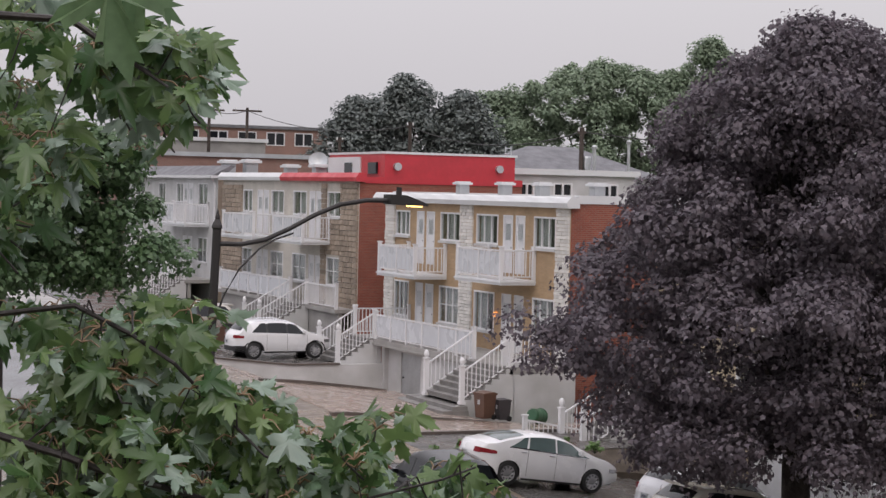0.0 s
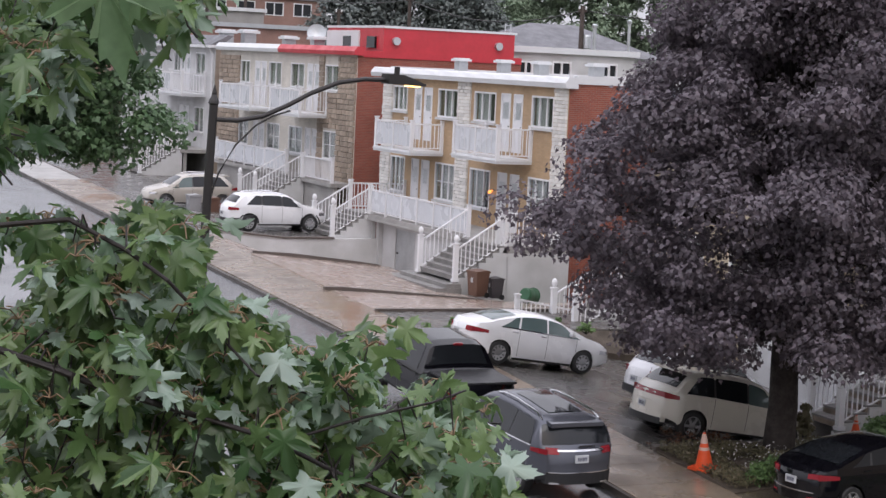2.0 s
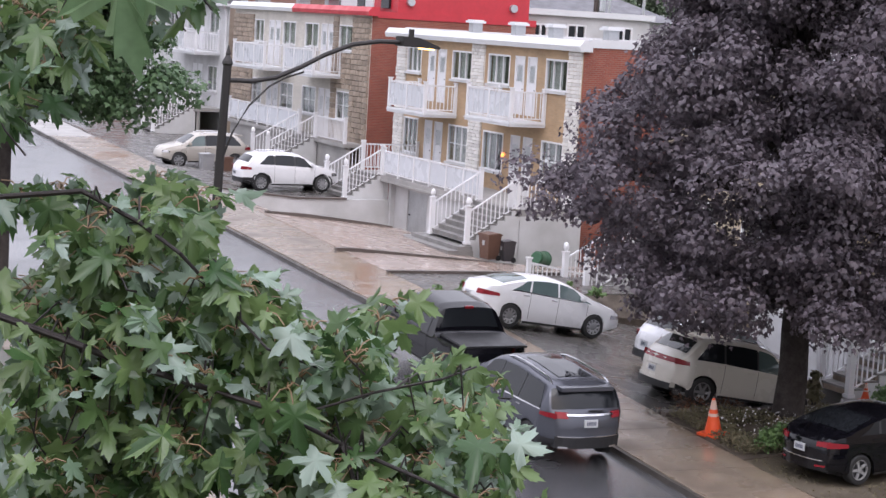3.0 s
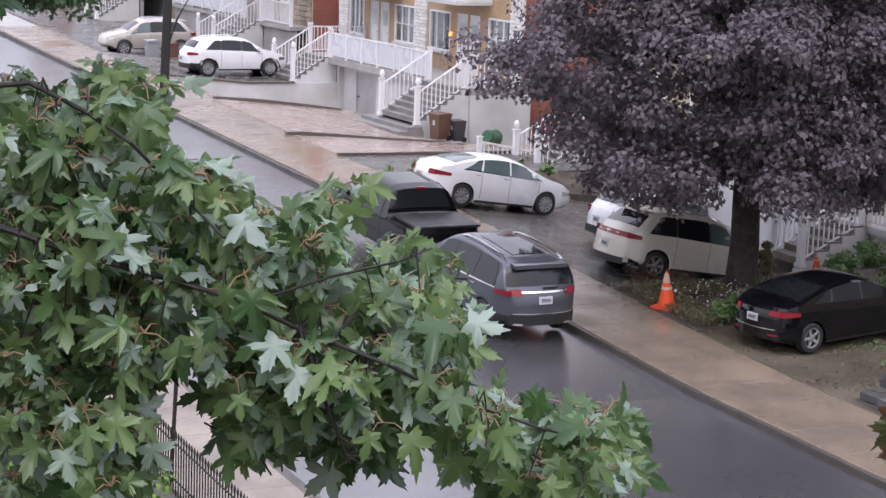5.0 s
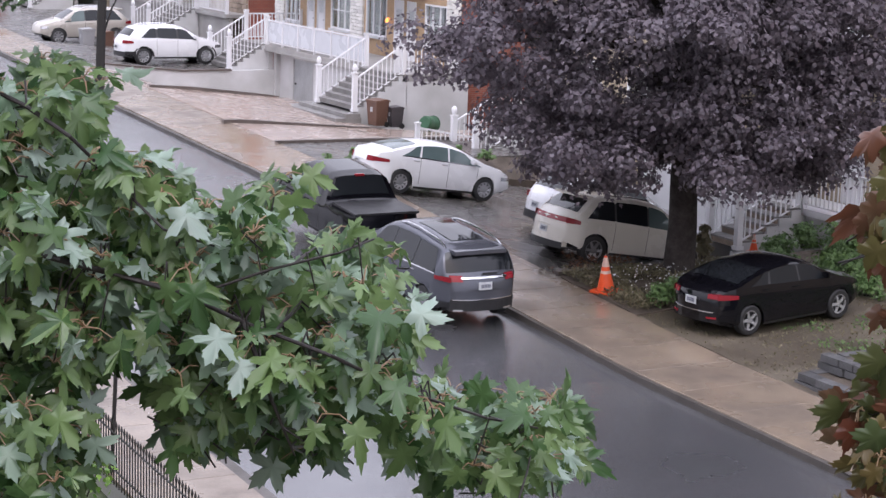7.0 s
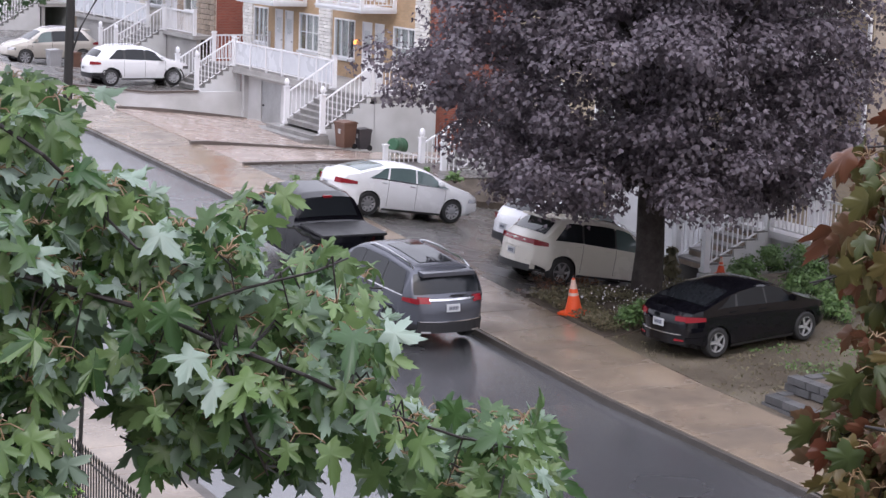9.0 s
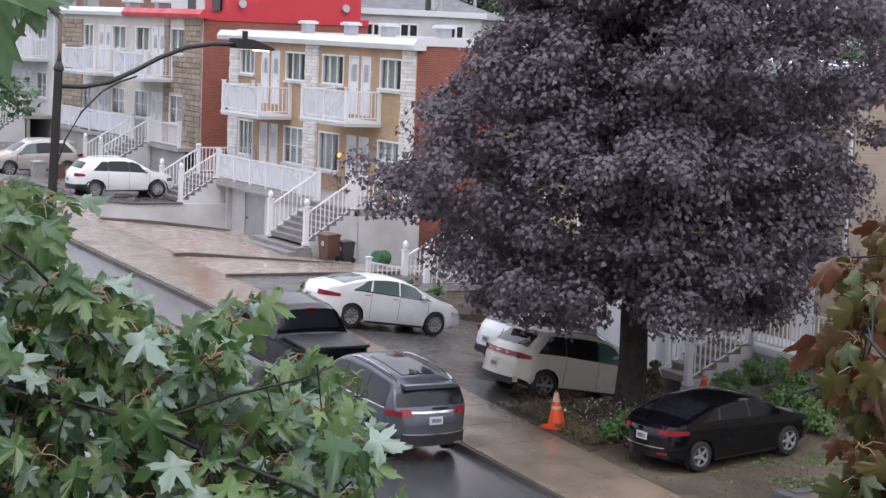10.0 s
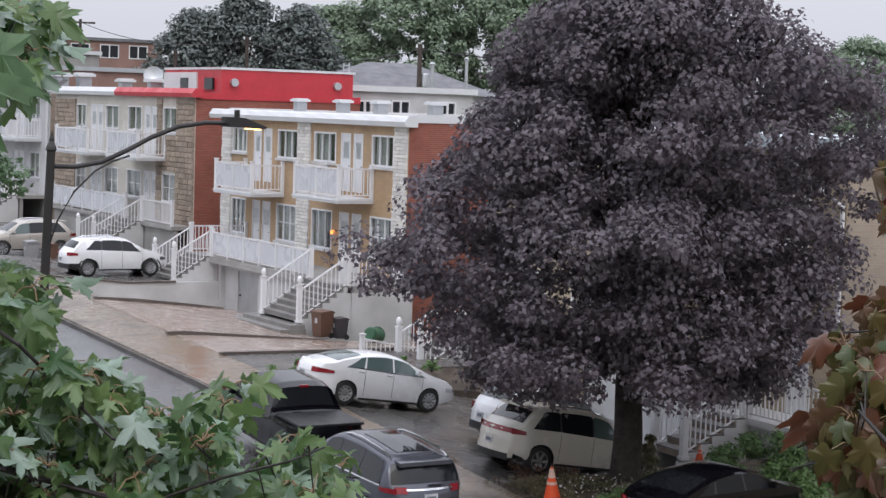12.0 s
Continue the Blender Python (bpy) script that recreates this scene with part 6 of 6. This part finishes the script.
    v = pos[:, None, :] + sz[:, None] * (sh[None, :, 0:1] * side[:, None] + (sh[None, :, 1:2] - 0.4) * axis[:, None] + (0.25 * np.abs(sh[None, :, 0:1]) - 0.15 * sh[None, :, 1:2] ** 2) * nrm[:, None])
    return cs, v.reshape(-1, 3), k, n


def leaf_mass(name, verts, k, n, mat, parent, label="", kind=""):
    me = bpy.data.meshes.new(name)
    me.vertices.add(len(verts))
    me.vertices.foreach_set("co", np.asarray(verts, dtype=np.float32).ravel())
    me.loops.add(n * k)
    me.loops.foreach_set("vertex_index", np.arange(n * k, dtype=np.int32))
    me.polygons.add(n)
    me.polygons.foreach_set("loop_start", np.arange(0, n * k, k, dtype=np.int32))
    me.update(calc_edges=True)
    me.materials.append(mat)
    ob = new(name, me)
    ob.parent = parent
    return tagged(ob, label, kind=kind)


def tree(name, label, at, turn, envelope, clumps, leaves, size, clump_r, mat, trunk, seed, limbs=14, category="tree", bark=BARK, **shape_of):
    rng = np.random.default_rng(seed)
    t = thing(name, label, category, at, turn)
    cs, v, k, n = crown(rng, envelope, clumps, leaves, size, clump_r, seed=seed, **shape_of)
    leaf_mass("crown", v, k, n, mat, t, "", "stuff")
    b = bmesh.new()
    r, split, top = trunk
    pts = [(0, 0, -0.2), (0, 0, 0.15), (0.03, 0.02, split * 0.5), (0.0, 0.05, split), (0.1, 0, (split + top) / 2), (0, 0, top)]
    tube(b, pts, (r * 1.5, r * 1.12, r * 0.95, r * 0.9, r * 0.5, r * 0.12), 14)
    for vv in b.verts:
        vv.co += vv.co.normalized() * 0.0 + Vector((vv.co.x, vv.co.y, 0)) * (0.12 * noise.noise(vv.co * 3.0))
    part("trunk", b, bark, t, "", smooth=True, placed=False)
    order = np.argsort(rng.random(len(cs)))[:limbs]
    for i in order:
        c = Vector(cs[i])
        z = split + (top - split) * 0.6 * rng.random()
        p = Vector((0, 0, min(z, max(c.z - 0.3, split * 0.9))))
        m = p.lerp(c, 0.5) + Vector((0, 0, 0.25 + 0.3 * rng.random()))
        b = bmesh.new()
        q0 = r * rng.uniform(0.25, 0.45)
        tube(b, [p, p.lerp(m, 0.5) + Vector((0, 0, 0.1)), m, m.lerp(c, 0.6), c], (q0, q0 * 0.8, q0 * 0.55, q0 * 0.35, q0 * 0.15), 7)
        part("limb", b, bark, t, smooth=True, placed=False)
    return t


tree("purple_maple", "purple-leaved maple with a dense dark crown on the front yard", (25.8, 36.1, 1.0), -27.2,
     dict(z=(2.7, 12.7), h=(2.2, 2.6, 3.7, 4.9, 6.0, 6.9, 8.8, 9.8, 11.4, 12.0, 13.0, 13.4), left=(-2.6, -4.0, -5.7, -6.6, -7.1, -5.4, -4.5, -3.8, -2.8, -1.9, -0.8, -0.2), right=(2.6, 3.8, 4.7, 5.5, 5.8, 5.8, 6.0, 5.9, 4.7, 3.0, 1.4, 0.3), deep=(3.0, 4.2, 5.2, 5.8, 6.0, 5.8, 5.4, 5.0, 4.0, 3.0, 1.4, 0.3)),
     860, 225, 0.124, 0.8, PURPLE_LEAF, (0.36, 2.6, 11.5), 5, limbs=46, squash=0.6, shape=SIMPLE, droop=1.0, lumps=0.36, gaps=-0.5, core=0.3, sag=0.35, up=0.45)
tree("street_tree", "round dark green tree on the near sidewalk", (9.4, 47.6, gz(47)), -14,
     dict(z=(5.4, 10.2), h=(5.0, 6.0, 7.5, 9.0, 10.6), left=(-2.0, -3.2, -3.6, -3.2, -1.2), right=(3.4, 4.6, 4.9, 4.2, 1.6), deep=(1.5, 2.6, 3.0, 2.6, 0.8)),
     300, 220, 0.16, 0.8, DARK_GREEN, (0.2, 4.2, 9), 8, limbs=14, lumps=0.3, gaps=-0.25, core=0.45, droop=0.9)


def far_tree(label, at, wide, z0, z1, mat, seed, clumps=110):
    h = z1 - z0
    tree("far_tree", label, at, -25, dict(z=(z0, z1 - 0.4), h=(z0 - 0.5, z0 + h * 0.3, z0 + h * 0.6, z0 + h * 0.82, z0 + h * 0.94, z1), left=(-wide * 0.85, -wide, -wide * 0.93, -wide * 0.72, -wide * 0.42, -0.4), right=(wide * 0.85, wide, wide * 0.93, wide * 0.7, wide * 0.4, 0.4), deep=(wide * 0.6, wide * 0.7, wide * 0.6, wide * 0.45, wide * 0.25, 0.3)),
         clumps, 165, 0.31, 1.2, mat, (0.35, z0, z1 * 0.8), seed, limbs=8, shape=OVAL, lumps=0.45, core=0.36, up=1.0, squash=0.75)


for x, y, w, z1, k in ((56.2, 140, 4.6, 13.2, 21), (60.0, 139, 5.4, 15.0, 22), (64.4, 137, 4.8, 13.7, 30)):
    far_tree("dark leafy tree behind the rooftops", (x, y, 4.0), w, 2.5, z1, FAR_DARK_HAZED, k, 190)
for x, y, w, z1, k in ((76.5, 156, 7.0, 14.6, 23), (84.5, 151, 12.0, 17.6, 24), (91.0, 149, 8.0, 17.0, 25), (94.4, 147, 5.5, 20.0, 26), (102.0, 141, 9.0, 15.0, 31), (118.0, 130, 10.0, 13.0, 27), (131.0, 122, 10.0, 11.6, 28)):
    far_tree("distant green tree with haze painted into its leaf colour", (x, y, 4.5), w, 2.5, z1, FAR_LIGHT_HAZED, k, 400 if w > 11 else 170)
far_tree("dark leafy tree up the street", (24.0, 165, 5.0), 6.5, 3.0, 11.0, FAR_DARK_HAZED, 29)


def shrub(name, label, at, r, h, mat, seed, n=900, size=0.09, group=""):
    rng = np.random.default_rng(seed)
    t = thing(name, label, "shrub", at, 0, group)
    cs, v, k, m = crown(rng, dict(z=(0.1 * h, 0.85 * h), h=(0, 0.4 * h, h), left=(-r, -r, -r * 0.4), right=(r, r, r * 0.4), deep=(r, r, r * 0.4)), 14, n // 14, size, r * 0.38, 0.8)
    leaf_mass("foliage", v, k, m, mat, t, "", "stuff")
    b = bmesh.new()
    for i in range(6):
        tube(b, ((0, 0, -0.05), Vector(cs[i]) * 0.6, Vector(cs[i])), (0.02, 0.014, 0.006), 5)
    part("stem", b, TWIG, t, placed=False)


for i, (x, y, r, h) in enumerate(((29.3, 36.6, 0.8, 1.1), (28.9, 33.0, 0.8, 0.9), (29.4, 34.4, 0.9, 1.3), (30.6, 35.6, 0.9, 1.2), (30.6, 33.6, 1.0, 1.2), (28.6, 35.9, 0.6, 0.8), (31.2, 32.2, 1.0, 1.3), (29.6, 31.2, 0.8, 0.9), (30.8, 30.2, 1.0, 1.2), (30.7, 37.6, 0.7, 1.0), (31.0, 36.6, 0.8, 1.3), (30.0, 35.2, 0.8, 0.8), (31.1, 34.6, 0.8, 1.4), (29.9, 32.6, 0.8, 0.8))):
    shrub("garden_shrub", "green leafy garden shrub in front of the porch", (x, y, gz(y) + 0.2), r, h * 0.62, SHRUB_LEAF, 40 + i, group="garden shrubs")
for i, (x, y, r, h) in enumerate(((23.7, 33.9, 0.55, 0.45), (24.2, 34.1, 0.6, 0.55), (25.0, 34.6, 0.6, 0.5))):
    shrub("weed_clump", "green weeds in the soil bed beside the cone", (x, y, gz(y) + 0.16), r, h, SHRUB_LEAF, 60 + i, 700, 0.07, "weed clumps")
for i, (x, y, r, h) in enumerate(((7.6, 28.2, 1.0, 2.0), (6.6, 29.5, 1.2, 2.4), (7.4, 31.0, 1.1, 2.1), (6.2, 27.0, 1.2, 2.2), (7.8, 26.2, 0.9, 1.8), (6.4, 32.8, 1.3, 2.4), (7.6, 34.6, 1.1, 2.2))):
    shrub("hedge_shrub", "bright green shrub behind the iron fence", (x, y, gz(y) - 0.3), r, h, leaf_material("bright_leaf", (0.1, 0.22, 0.03), (0.2, 0.34, 0.06), 0.45, 0.35) if i == 0 else bpy.data.materials["bright_leaf"], 70 + i, 1000, 0.11, "hedge shrubs")
for i in range(7):
    shrub("strip_plant", "small weeds in the strip between the drives", (22.9 + 0.9 * i, 50.1 + 0.1 * (i % 3), gz(50) + 0.05), 0.32, 0.4 + 0.15 * (i % 2), SHRUB_LEAF, 90 + i, 220, 0.09, "strip plants")
shrub("potted_grass", "spiky plant in a dark pot beside the trunk", (27.6, 37.6, 1.0), 0.35, 1.1, WEED, 99, 260, 0.16)


def litter(name, label, x0, x1, y0, y1, n, size, mat, seed, lift, tall=0.12, base=lambda x, y: gz(y)):
    """Weeds and fallen bits spread over a bed, standing up a little."""
    rng = np.random.default_rng(seed)
    x, y = rng.uniform(x0, x1, n), rng.uniform(y0, y1, n)
    keep = np.array([noise.noise((a * 0.8, c * 0.8, seed)) > -0.18 for a, c in zip(x, y)])
    x, y = x[keep], y[keep]
    n = len(x)
    z = np.array([base(a, c) for a, c in zip(x, y)]) + lift + rng.uniform(0, tall, n)
    pos = np.stack([x, y, z], 1)
    nrm = rng.normal(size=(n, 3)) * 0.6 + np.array([0, 0, 0.7])
    nrm /= np.linalg.norm(nrm, axis=1)[:, None]
    ax = rng.normal(size=(n, 3)) + np.array([0, 0, 0.6])
    ax -= nrm * (ax * nrm).sum(1)[:, None]
    ax /= np.linalg.norm(ax, axis=1)[:, None]
    sd = np.cross(ax, nrm)
    sh = np.array(SIMPLE)
    sz = size * rng.uniform(0.5, 1.5, (n, 1))
    v = pos[:, None] + sz[:, None] * (sh[None, :, :1] * sd[:, None] + sh[None, :, 1:] * ax[:, None])
    ob = leaf_mass(name, v.reshape(-1, 3), len(sh), n, mat, None)
    return tagged(ob, label, "weeds", kind="stuff")


litter("bed_weeds", "low dull weeds covering the soil bed", 22.95, 27.5, 33.7, 36.9, 14000, 0.055, WEED, 3, 0.18, 0.2)
litter("bed_flowers", "tiny white flowers among the weeds", 23.4, 26.8, 33.9, 36.5, 420, 0.035, WHITE, 13, 0.35, 0.2)
litter("yard_grass", "thin grass tufts on the muddy yard", 25.2, 31, 24, 31.6, 6000, 0.05, SHRUB_LEAF, 4, 0.02, 0.06, drive_z)
litter("yard_litter", "damp straw and bits scattered over the muddy yard", 22.95, 31, 24, 33.5, 9000, 0.04, WEED, 14, 0.01, 0.03, drive_z)
litter("fallen_leaves", "small fallen leaves and grit on the drive edge", 22.9, 25.5, 37.0, 38.6, 700, 0.06, BROWN_LEAF, 6, 0.11)

GRIT = material("pale_grit", (0.3, 0.28, 0.25), 0.6, vary=0.4, grain=30, bump=0.3)
litter("rubble", "pale broken stones at the corner of the bed", 22.6, 23.9, 36.7, 37.5, 260, 0.05, GRIT, 16, 0.13, 0.03)

# ---- near maple: boughs with leaves ----
BOUGH = Matrix(((0.8886, 0.4549, 0.0585, 2.547), (-0.4575, 0.8705, 0.1813, 4.875), (0.0316, -0.1879, 0.9817, 8.948), (0, 0, 0, 1)))


def bough_place(u, v, depth=0.0):
    """A place in the bough's own plane: u across, v up, depth away."""
    k = (5.6 + depth) / 5.6
    return BOUGH @ Vector((u * k, depth, v * k))


UPPER_EDGE = ((-1.62, 0.60), (-1.33, 0.62), (-1.23, 0.66), (-1.10, 0.66), (-1.02, 0.57), (-0.91, 0.52), (-0.81, 0.44), (-0.84, 0.35), (-0.74, 0.36), (-0.69, 0.30), (-0.75, 0.24), (-0.60, 0.18), (-0.48, 0.21), (-0.40, 0.30), (-0.34, 0.19), (-0.23, 0.13), (-0.12, 0.10), (-0.07, -0.02), (-0.00, -0.14), (-0.02, -0.27), (-0.03, -0.35), (0.11, -0.36), (0.26, -0.35), (0.35, -0.35), (0.48, -0.42))
LOWER_EDGE = ((0.47, -0.61), (0.37, -0.73), (0.18, -0.73), (0.03, -0.69), (0.01, -0.59), (-0.11, -0.58), (-0.16, -0.69), (-0.23, -0.66), (-0.31, -0.59), (-0.38, -0.76), (-0.53, -0.76), (-0.60, -0.61), (-0.69, -0.56), (-0.80, -0.61), (-0.84, -0.47), (-0.82, -0.35), (-0.96, -0.34), (-1.01, -0.44), (-0.99, -0.61), (-1.08, -0.76), (-1.62, -0.76))
TOP_BOUGH = ((-1.62, 1.66), (-1.08, 1.66), (-1.02, 1.48), (-0.92, 1.33), (-0.98, 1.18), (-1.02, 1.13), (-1.10, 1.05), (-1.17, 1.05), (-1.23, 1.10), (-1.29, 1.16), (-1.33, 1.22), (-1.43, 1.22), (-1.45, 1.16), (-1.62, 1.16))
SIDE_BOUGH = ((-1.74, 1.16), (-1.42, 1.16), (-1.36, 1.04), (-1.40, 0.94), (-1.49, 0.85), (-1.53, 0.70), (-1.74, 0.70))
AUTUMN_BOUGH = tuple((u + 0.12, v) for u, v in ((1.49, 0.88), (1.44, 0.70), (1.49, 0.58), (1.35, 0.43), (1.27, 0.29), (1.21, 0.04), (1.27, -0.10), (1.18, -0.44), (1.09, -0.76), (1.72, -0.76), (1.72, 0.94)))


def inside(p, poly):
    c, n = False, len(poly)
    for i in range(n):
        a, d = poly[i], poly[i - 1]
        if (a[1] > p[1]) != (d[1] > p[1]) and p[0] < (d[0] - a[0]) * (p[1] - a[1]) / (d[1] - a[1]) + a[0]:
            c = not c
    return c


rng_l = random.Random(11)
BLADES = [finish(leaf_blade(0.2 + 0.17 * k, 0.2 + 0.2 * k, 0.25 + 0.3 * (k % 3), 0.06, rng_l, 0.18), "leaf", GREEN_LEAF, True) for k in range(4)]
PALE_BLADES = [finish(leaf_blade(0.1 + 0.15 * k, -0.2 + 0.3 * k, 0.4, 0.07, rng_l, 0.18), "leaf", PALE_LEAF, True) for k in range(3)]
AUTUMN_BLADES = [finish(leaf_blade(-0.35, 0.75, 0.5 + 0.2 * k, 0.09, rng_l, 0.55), "leaf", BROWN_LEAF, True) for k in range(3)]
OLIVE_LEAF = leaf_material("olive_leaf", (0.06, 0.085, 0.03), (0.16, 0.11, 0.04), 0.3, 0.3)
OLIVE_BLADES = [finish(leaf_blade(-0.25, 0.6, 0.5, 0.08, rng_l, 0.5), "leaf", OLIVE_LEAF, True) for k in range(2)]


def maple(name, label, base, limbs, zones, seed, count, size, blades, depth_range, loose, margin=0.085, hang=0.0):
    """Boughs in the bough plane, twigs from them, and leaves on stalks at the twig ends. The first leaves are pieces of their own."""
    rng = random.Random(seed)
    t = thing(name, label, "tree", base)
    segs = []
    for pts, r0, r1 in limbs:
        pl = [bough_place(*p, -0.46 + 0.08 * math.sin(3 * i + seed)) for i, p in enumerate(pts)]
        b = bmesh.new()
        tube(b, pl, [r0 + (r1 - r0) * i / (len(pl) - 1) for i in range(len(pl))], 8)
        part("bough", b, TWIG, t, "", smooth=True)
        for a, c in zip(pl, pl[1:]):
            for k in range(6):
                segs.append(a.lerp(c, k / 6))
    # one trunk out of view that carries the boughs
    b = bmesh.new()
    ends = [bough_place(*l[0][0], -0.46 + 0.08 * math.sin(seed)) for l in limbs if l[1] > 0.008]
    foot = Vector(base)
    tube(b, (foot, foot + Vector((0, 0, 5)), foot + Vector((0.1, 0, 12))), (0.28, 0.22, 0.12), 10)
    for e in ends:
        f = foot + Vector((0, 0, max(1.0, e.z - 0.9 - foot.z)))
        tube(b, (f, f.lerp(e, 0.5) + Vector((0, 0, 0.15)), e), (0.07, 0.04, 0.02), 8)
    part("trunk", b, BARK, t, smooth=True)
    twigs = bmesh.new()
    stalks = bmesh.new()
    placed = []
    tries = 0
    while len(placed) < count and tries < count * 30:
        tries += 1
        poly, lo_u, hi_u, lo_v, hi_v, w = rng.choice(zones)
        u, v = rng.uniform(lo_u, hi_u), rng.uniform(lo_v, hi_v)
        if not inside((u, v), poly):
            continue
        if rng.random() < 0.93 and not all(inside((u + a, v + c), poly) for a, c in ((margin, 0), (-margin, 0), (0, margin), (0, -margin))):
            continue
        if noise.noise((u * 4.1, v * 4.1, seed * 1.7)) < -0.2 + w:
            continue
        d = rng.uniform(*depth_range)
        hub = bough_place(u, v, d)
        near = min(segs, key=lambda s: (s - hub).length_squared)
        gap = (near - hub).length
        if gap < 0.36 and rng.random() < 0.4:
            m = hub.lerp(near, 0.5) + Vector((0, 0, -0.06 if hub.z > near.z else 0.08))
            tube(twigs, (near, m, hub), (0.0036, 0.003, 0.0022), 5, cap=False)
        elif rng.random() < 0.5:
            off = Vector((rng.uniform(-0.1, 0.1), rng.uniform(-0.1, 0.2), rng.uniform(-0.16, 0.02)))
            tube(twigs, (hub + off, hub + off * 0.4 + Vector((0, 0, -0.02)), hub), (0.0034, 0.003, 0.0024), 5, cap=False)
        for j in range(rng.randint(4, 7)):
            a = rng.uniform(0, 2 * math.pi)
            out = Vector((math.cos(a), math.sin(a), rng.uniform(-0.6, 0.7))).normalized()
            L = size * rng.choice((rng.uniform(0.45, 0.8), rng.uniform(0.8, 1.35)))
            stem = hub + out * L * rng.uniform(0.45, 0.85)
            tube(stalks, (hub, hub.lerp(stem, 0.5) + Vector((0, 0, 0.012)), stem), (0.0026, 0.0021, 0.0018), 4, cap=False)
            fwd = (out + Vector((rng.uniform(-0.4, 0.4), rng.uniform(-0.4, 0.4), rng.uniform(-1.5, 0.0) - hang))).normalized()
            up = Vector((rng.uniform(-0.6, 0.4) - 0.25, rng.uniform(-0.7, 0.2) - 0.35, rng.uniform(0.2, 1.0)))
            sd = fwd.cross(up).normalized()
            up = sd.cross(fwd)
            mtx = Matrix(((sd.x, fwd.x, up.x), (sd.y, fwd.y, up.y), (sd.z, fwd.z, up.z))).to_4x4()
            placed.append((Matrix.Translation(stem) @ mtx @ Matrix.Scale(L, 4), rng.choice(blades)))
    part("twig", twigs, TWIG, t, kind="stuff")
    part("stalk", stalks, STALK, t, "reddish leaf stalks", kind="stuff")
    rest = {}
    for i, (m, me) in enumerate(placed):
        if i < loose:
            ob = new("leaf", me)
            ob.parent = t
            ob.matrix_basis = Matrix.Translation(-Vector(base)) @ m
        else:
            rest.setdefault(me.materials[0].name, []).append((m, me))
    for mat_name, items in rest.items():
        vs, fs = [], []
        for m, me in items:
            o = len(vs)
            vs += [tuple(m @ v.co - Vector(base)) for v in me.vertices]
            fs += [tuple(o + i for i in p.vertices) for p in me.polygons]
        me = bpy.data.meshes.new("foliage")
        me.from_pydata(vs, [], fs)
        me.materials.append(bpy.data.materials[mat_name])
        me.shade_smooth()
        ob = new("foliage", me)
        ob.parent = t
        tagged(ob, kind="stuff")
    return t


LOWER = UPPER_EDGE + LOWER_EDGE
GREEN = maple("green_maple", "green maple boughs with wet leaves close to the camera", (-1.4, 4.6, 0.0),
      [(((-1.75, 0.19), (-1.37, 0.07), (-1.23, 0.02), (-1.08, -0.02), (-0.93, -0.06), (-0.72, -0.12), (-0.53, -0.21), (-0.27, -0.31), (-0.04, -0.42), (0.20, -0.50), (0.35, -0.53)), 0.0115, 0.003), (((-1.75, 0.49), (-1.36, 0.53), (-1.18, 0.44), (-1.05, 0.35), (-0.94, 0.24), (-0.77, 0.07), (-0.62, 0.02)), 0.0085, 0.003), (((-0.93, -0.06), (-0.69, -0.13), (-0.45, -0.05), (-0.24, 0.00), (-0.14, 0.04)), 0.005, 0.003), (((-1.75, 1.46), (-1.40, 1.43), (-1.23, 1.31), (-1.09, 1.21)), 0.014, 0.004), (((-0.53, -0.21), (-0.45, -0.44), (-0.38, -0.61)), 0.008, 0.003)],
      [(LOWER, -1.65, 0.5, -0.78, 0.7, 0.0)] * 12 + [(TOP_BOUGH, -1.65, -0.9, 1.0, 1.68, 0.1)] * 2 + [(SIDE_BOUGH, -1.9, -1.1, 0.6, 1.2, 0.0)] * 2,
      3, 5600, 0.088, BLADES + BLADES[:3] + PALE_BLADES[:2], (-0.5, 0.9), 300, 0.06)
maple("autumn_maple", "maple bough with curled brown and olive leaves", (5.4, 3.0, 0.0),
      [(((1.72, -0.27), (1.59, 0.00), (1.47, 0.14)), 0.014, 0.004), (((1.72, -0.61), (1.52, -0.49), (1.42, -0.47)), 0.012, 0.004)],
      [(AUTUMN_BOUGH, 1.2, 1.9, -0.78, 0.95, 0.0)],
      7, 3000, 0.082, AUTUMN_BLADES + OLIVE_BLADES + OLIVE_BLADES[:1], (-0.2, 0.7), 150, 0.1, hang=0.9)

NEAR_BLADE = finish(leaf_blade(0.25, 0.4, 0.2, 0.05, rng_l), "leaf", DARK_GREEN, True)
# one cluster of the same maple hangs very near the camera, in the street tree's leaf colour
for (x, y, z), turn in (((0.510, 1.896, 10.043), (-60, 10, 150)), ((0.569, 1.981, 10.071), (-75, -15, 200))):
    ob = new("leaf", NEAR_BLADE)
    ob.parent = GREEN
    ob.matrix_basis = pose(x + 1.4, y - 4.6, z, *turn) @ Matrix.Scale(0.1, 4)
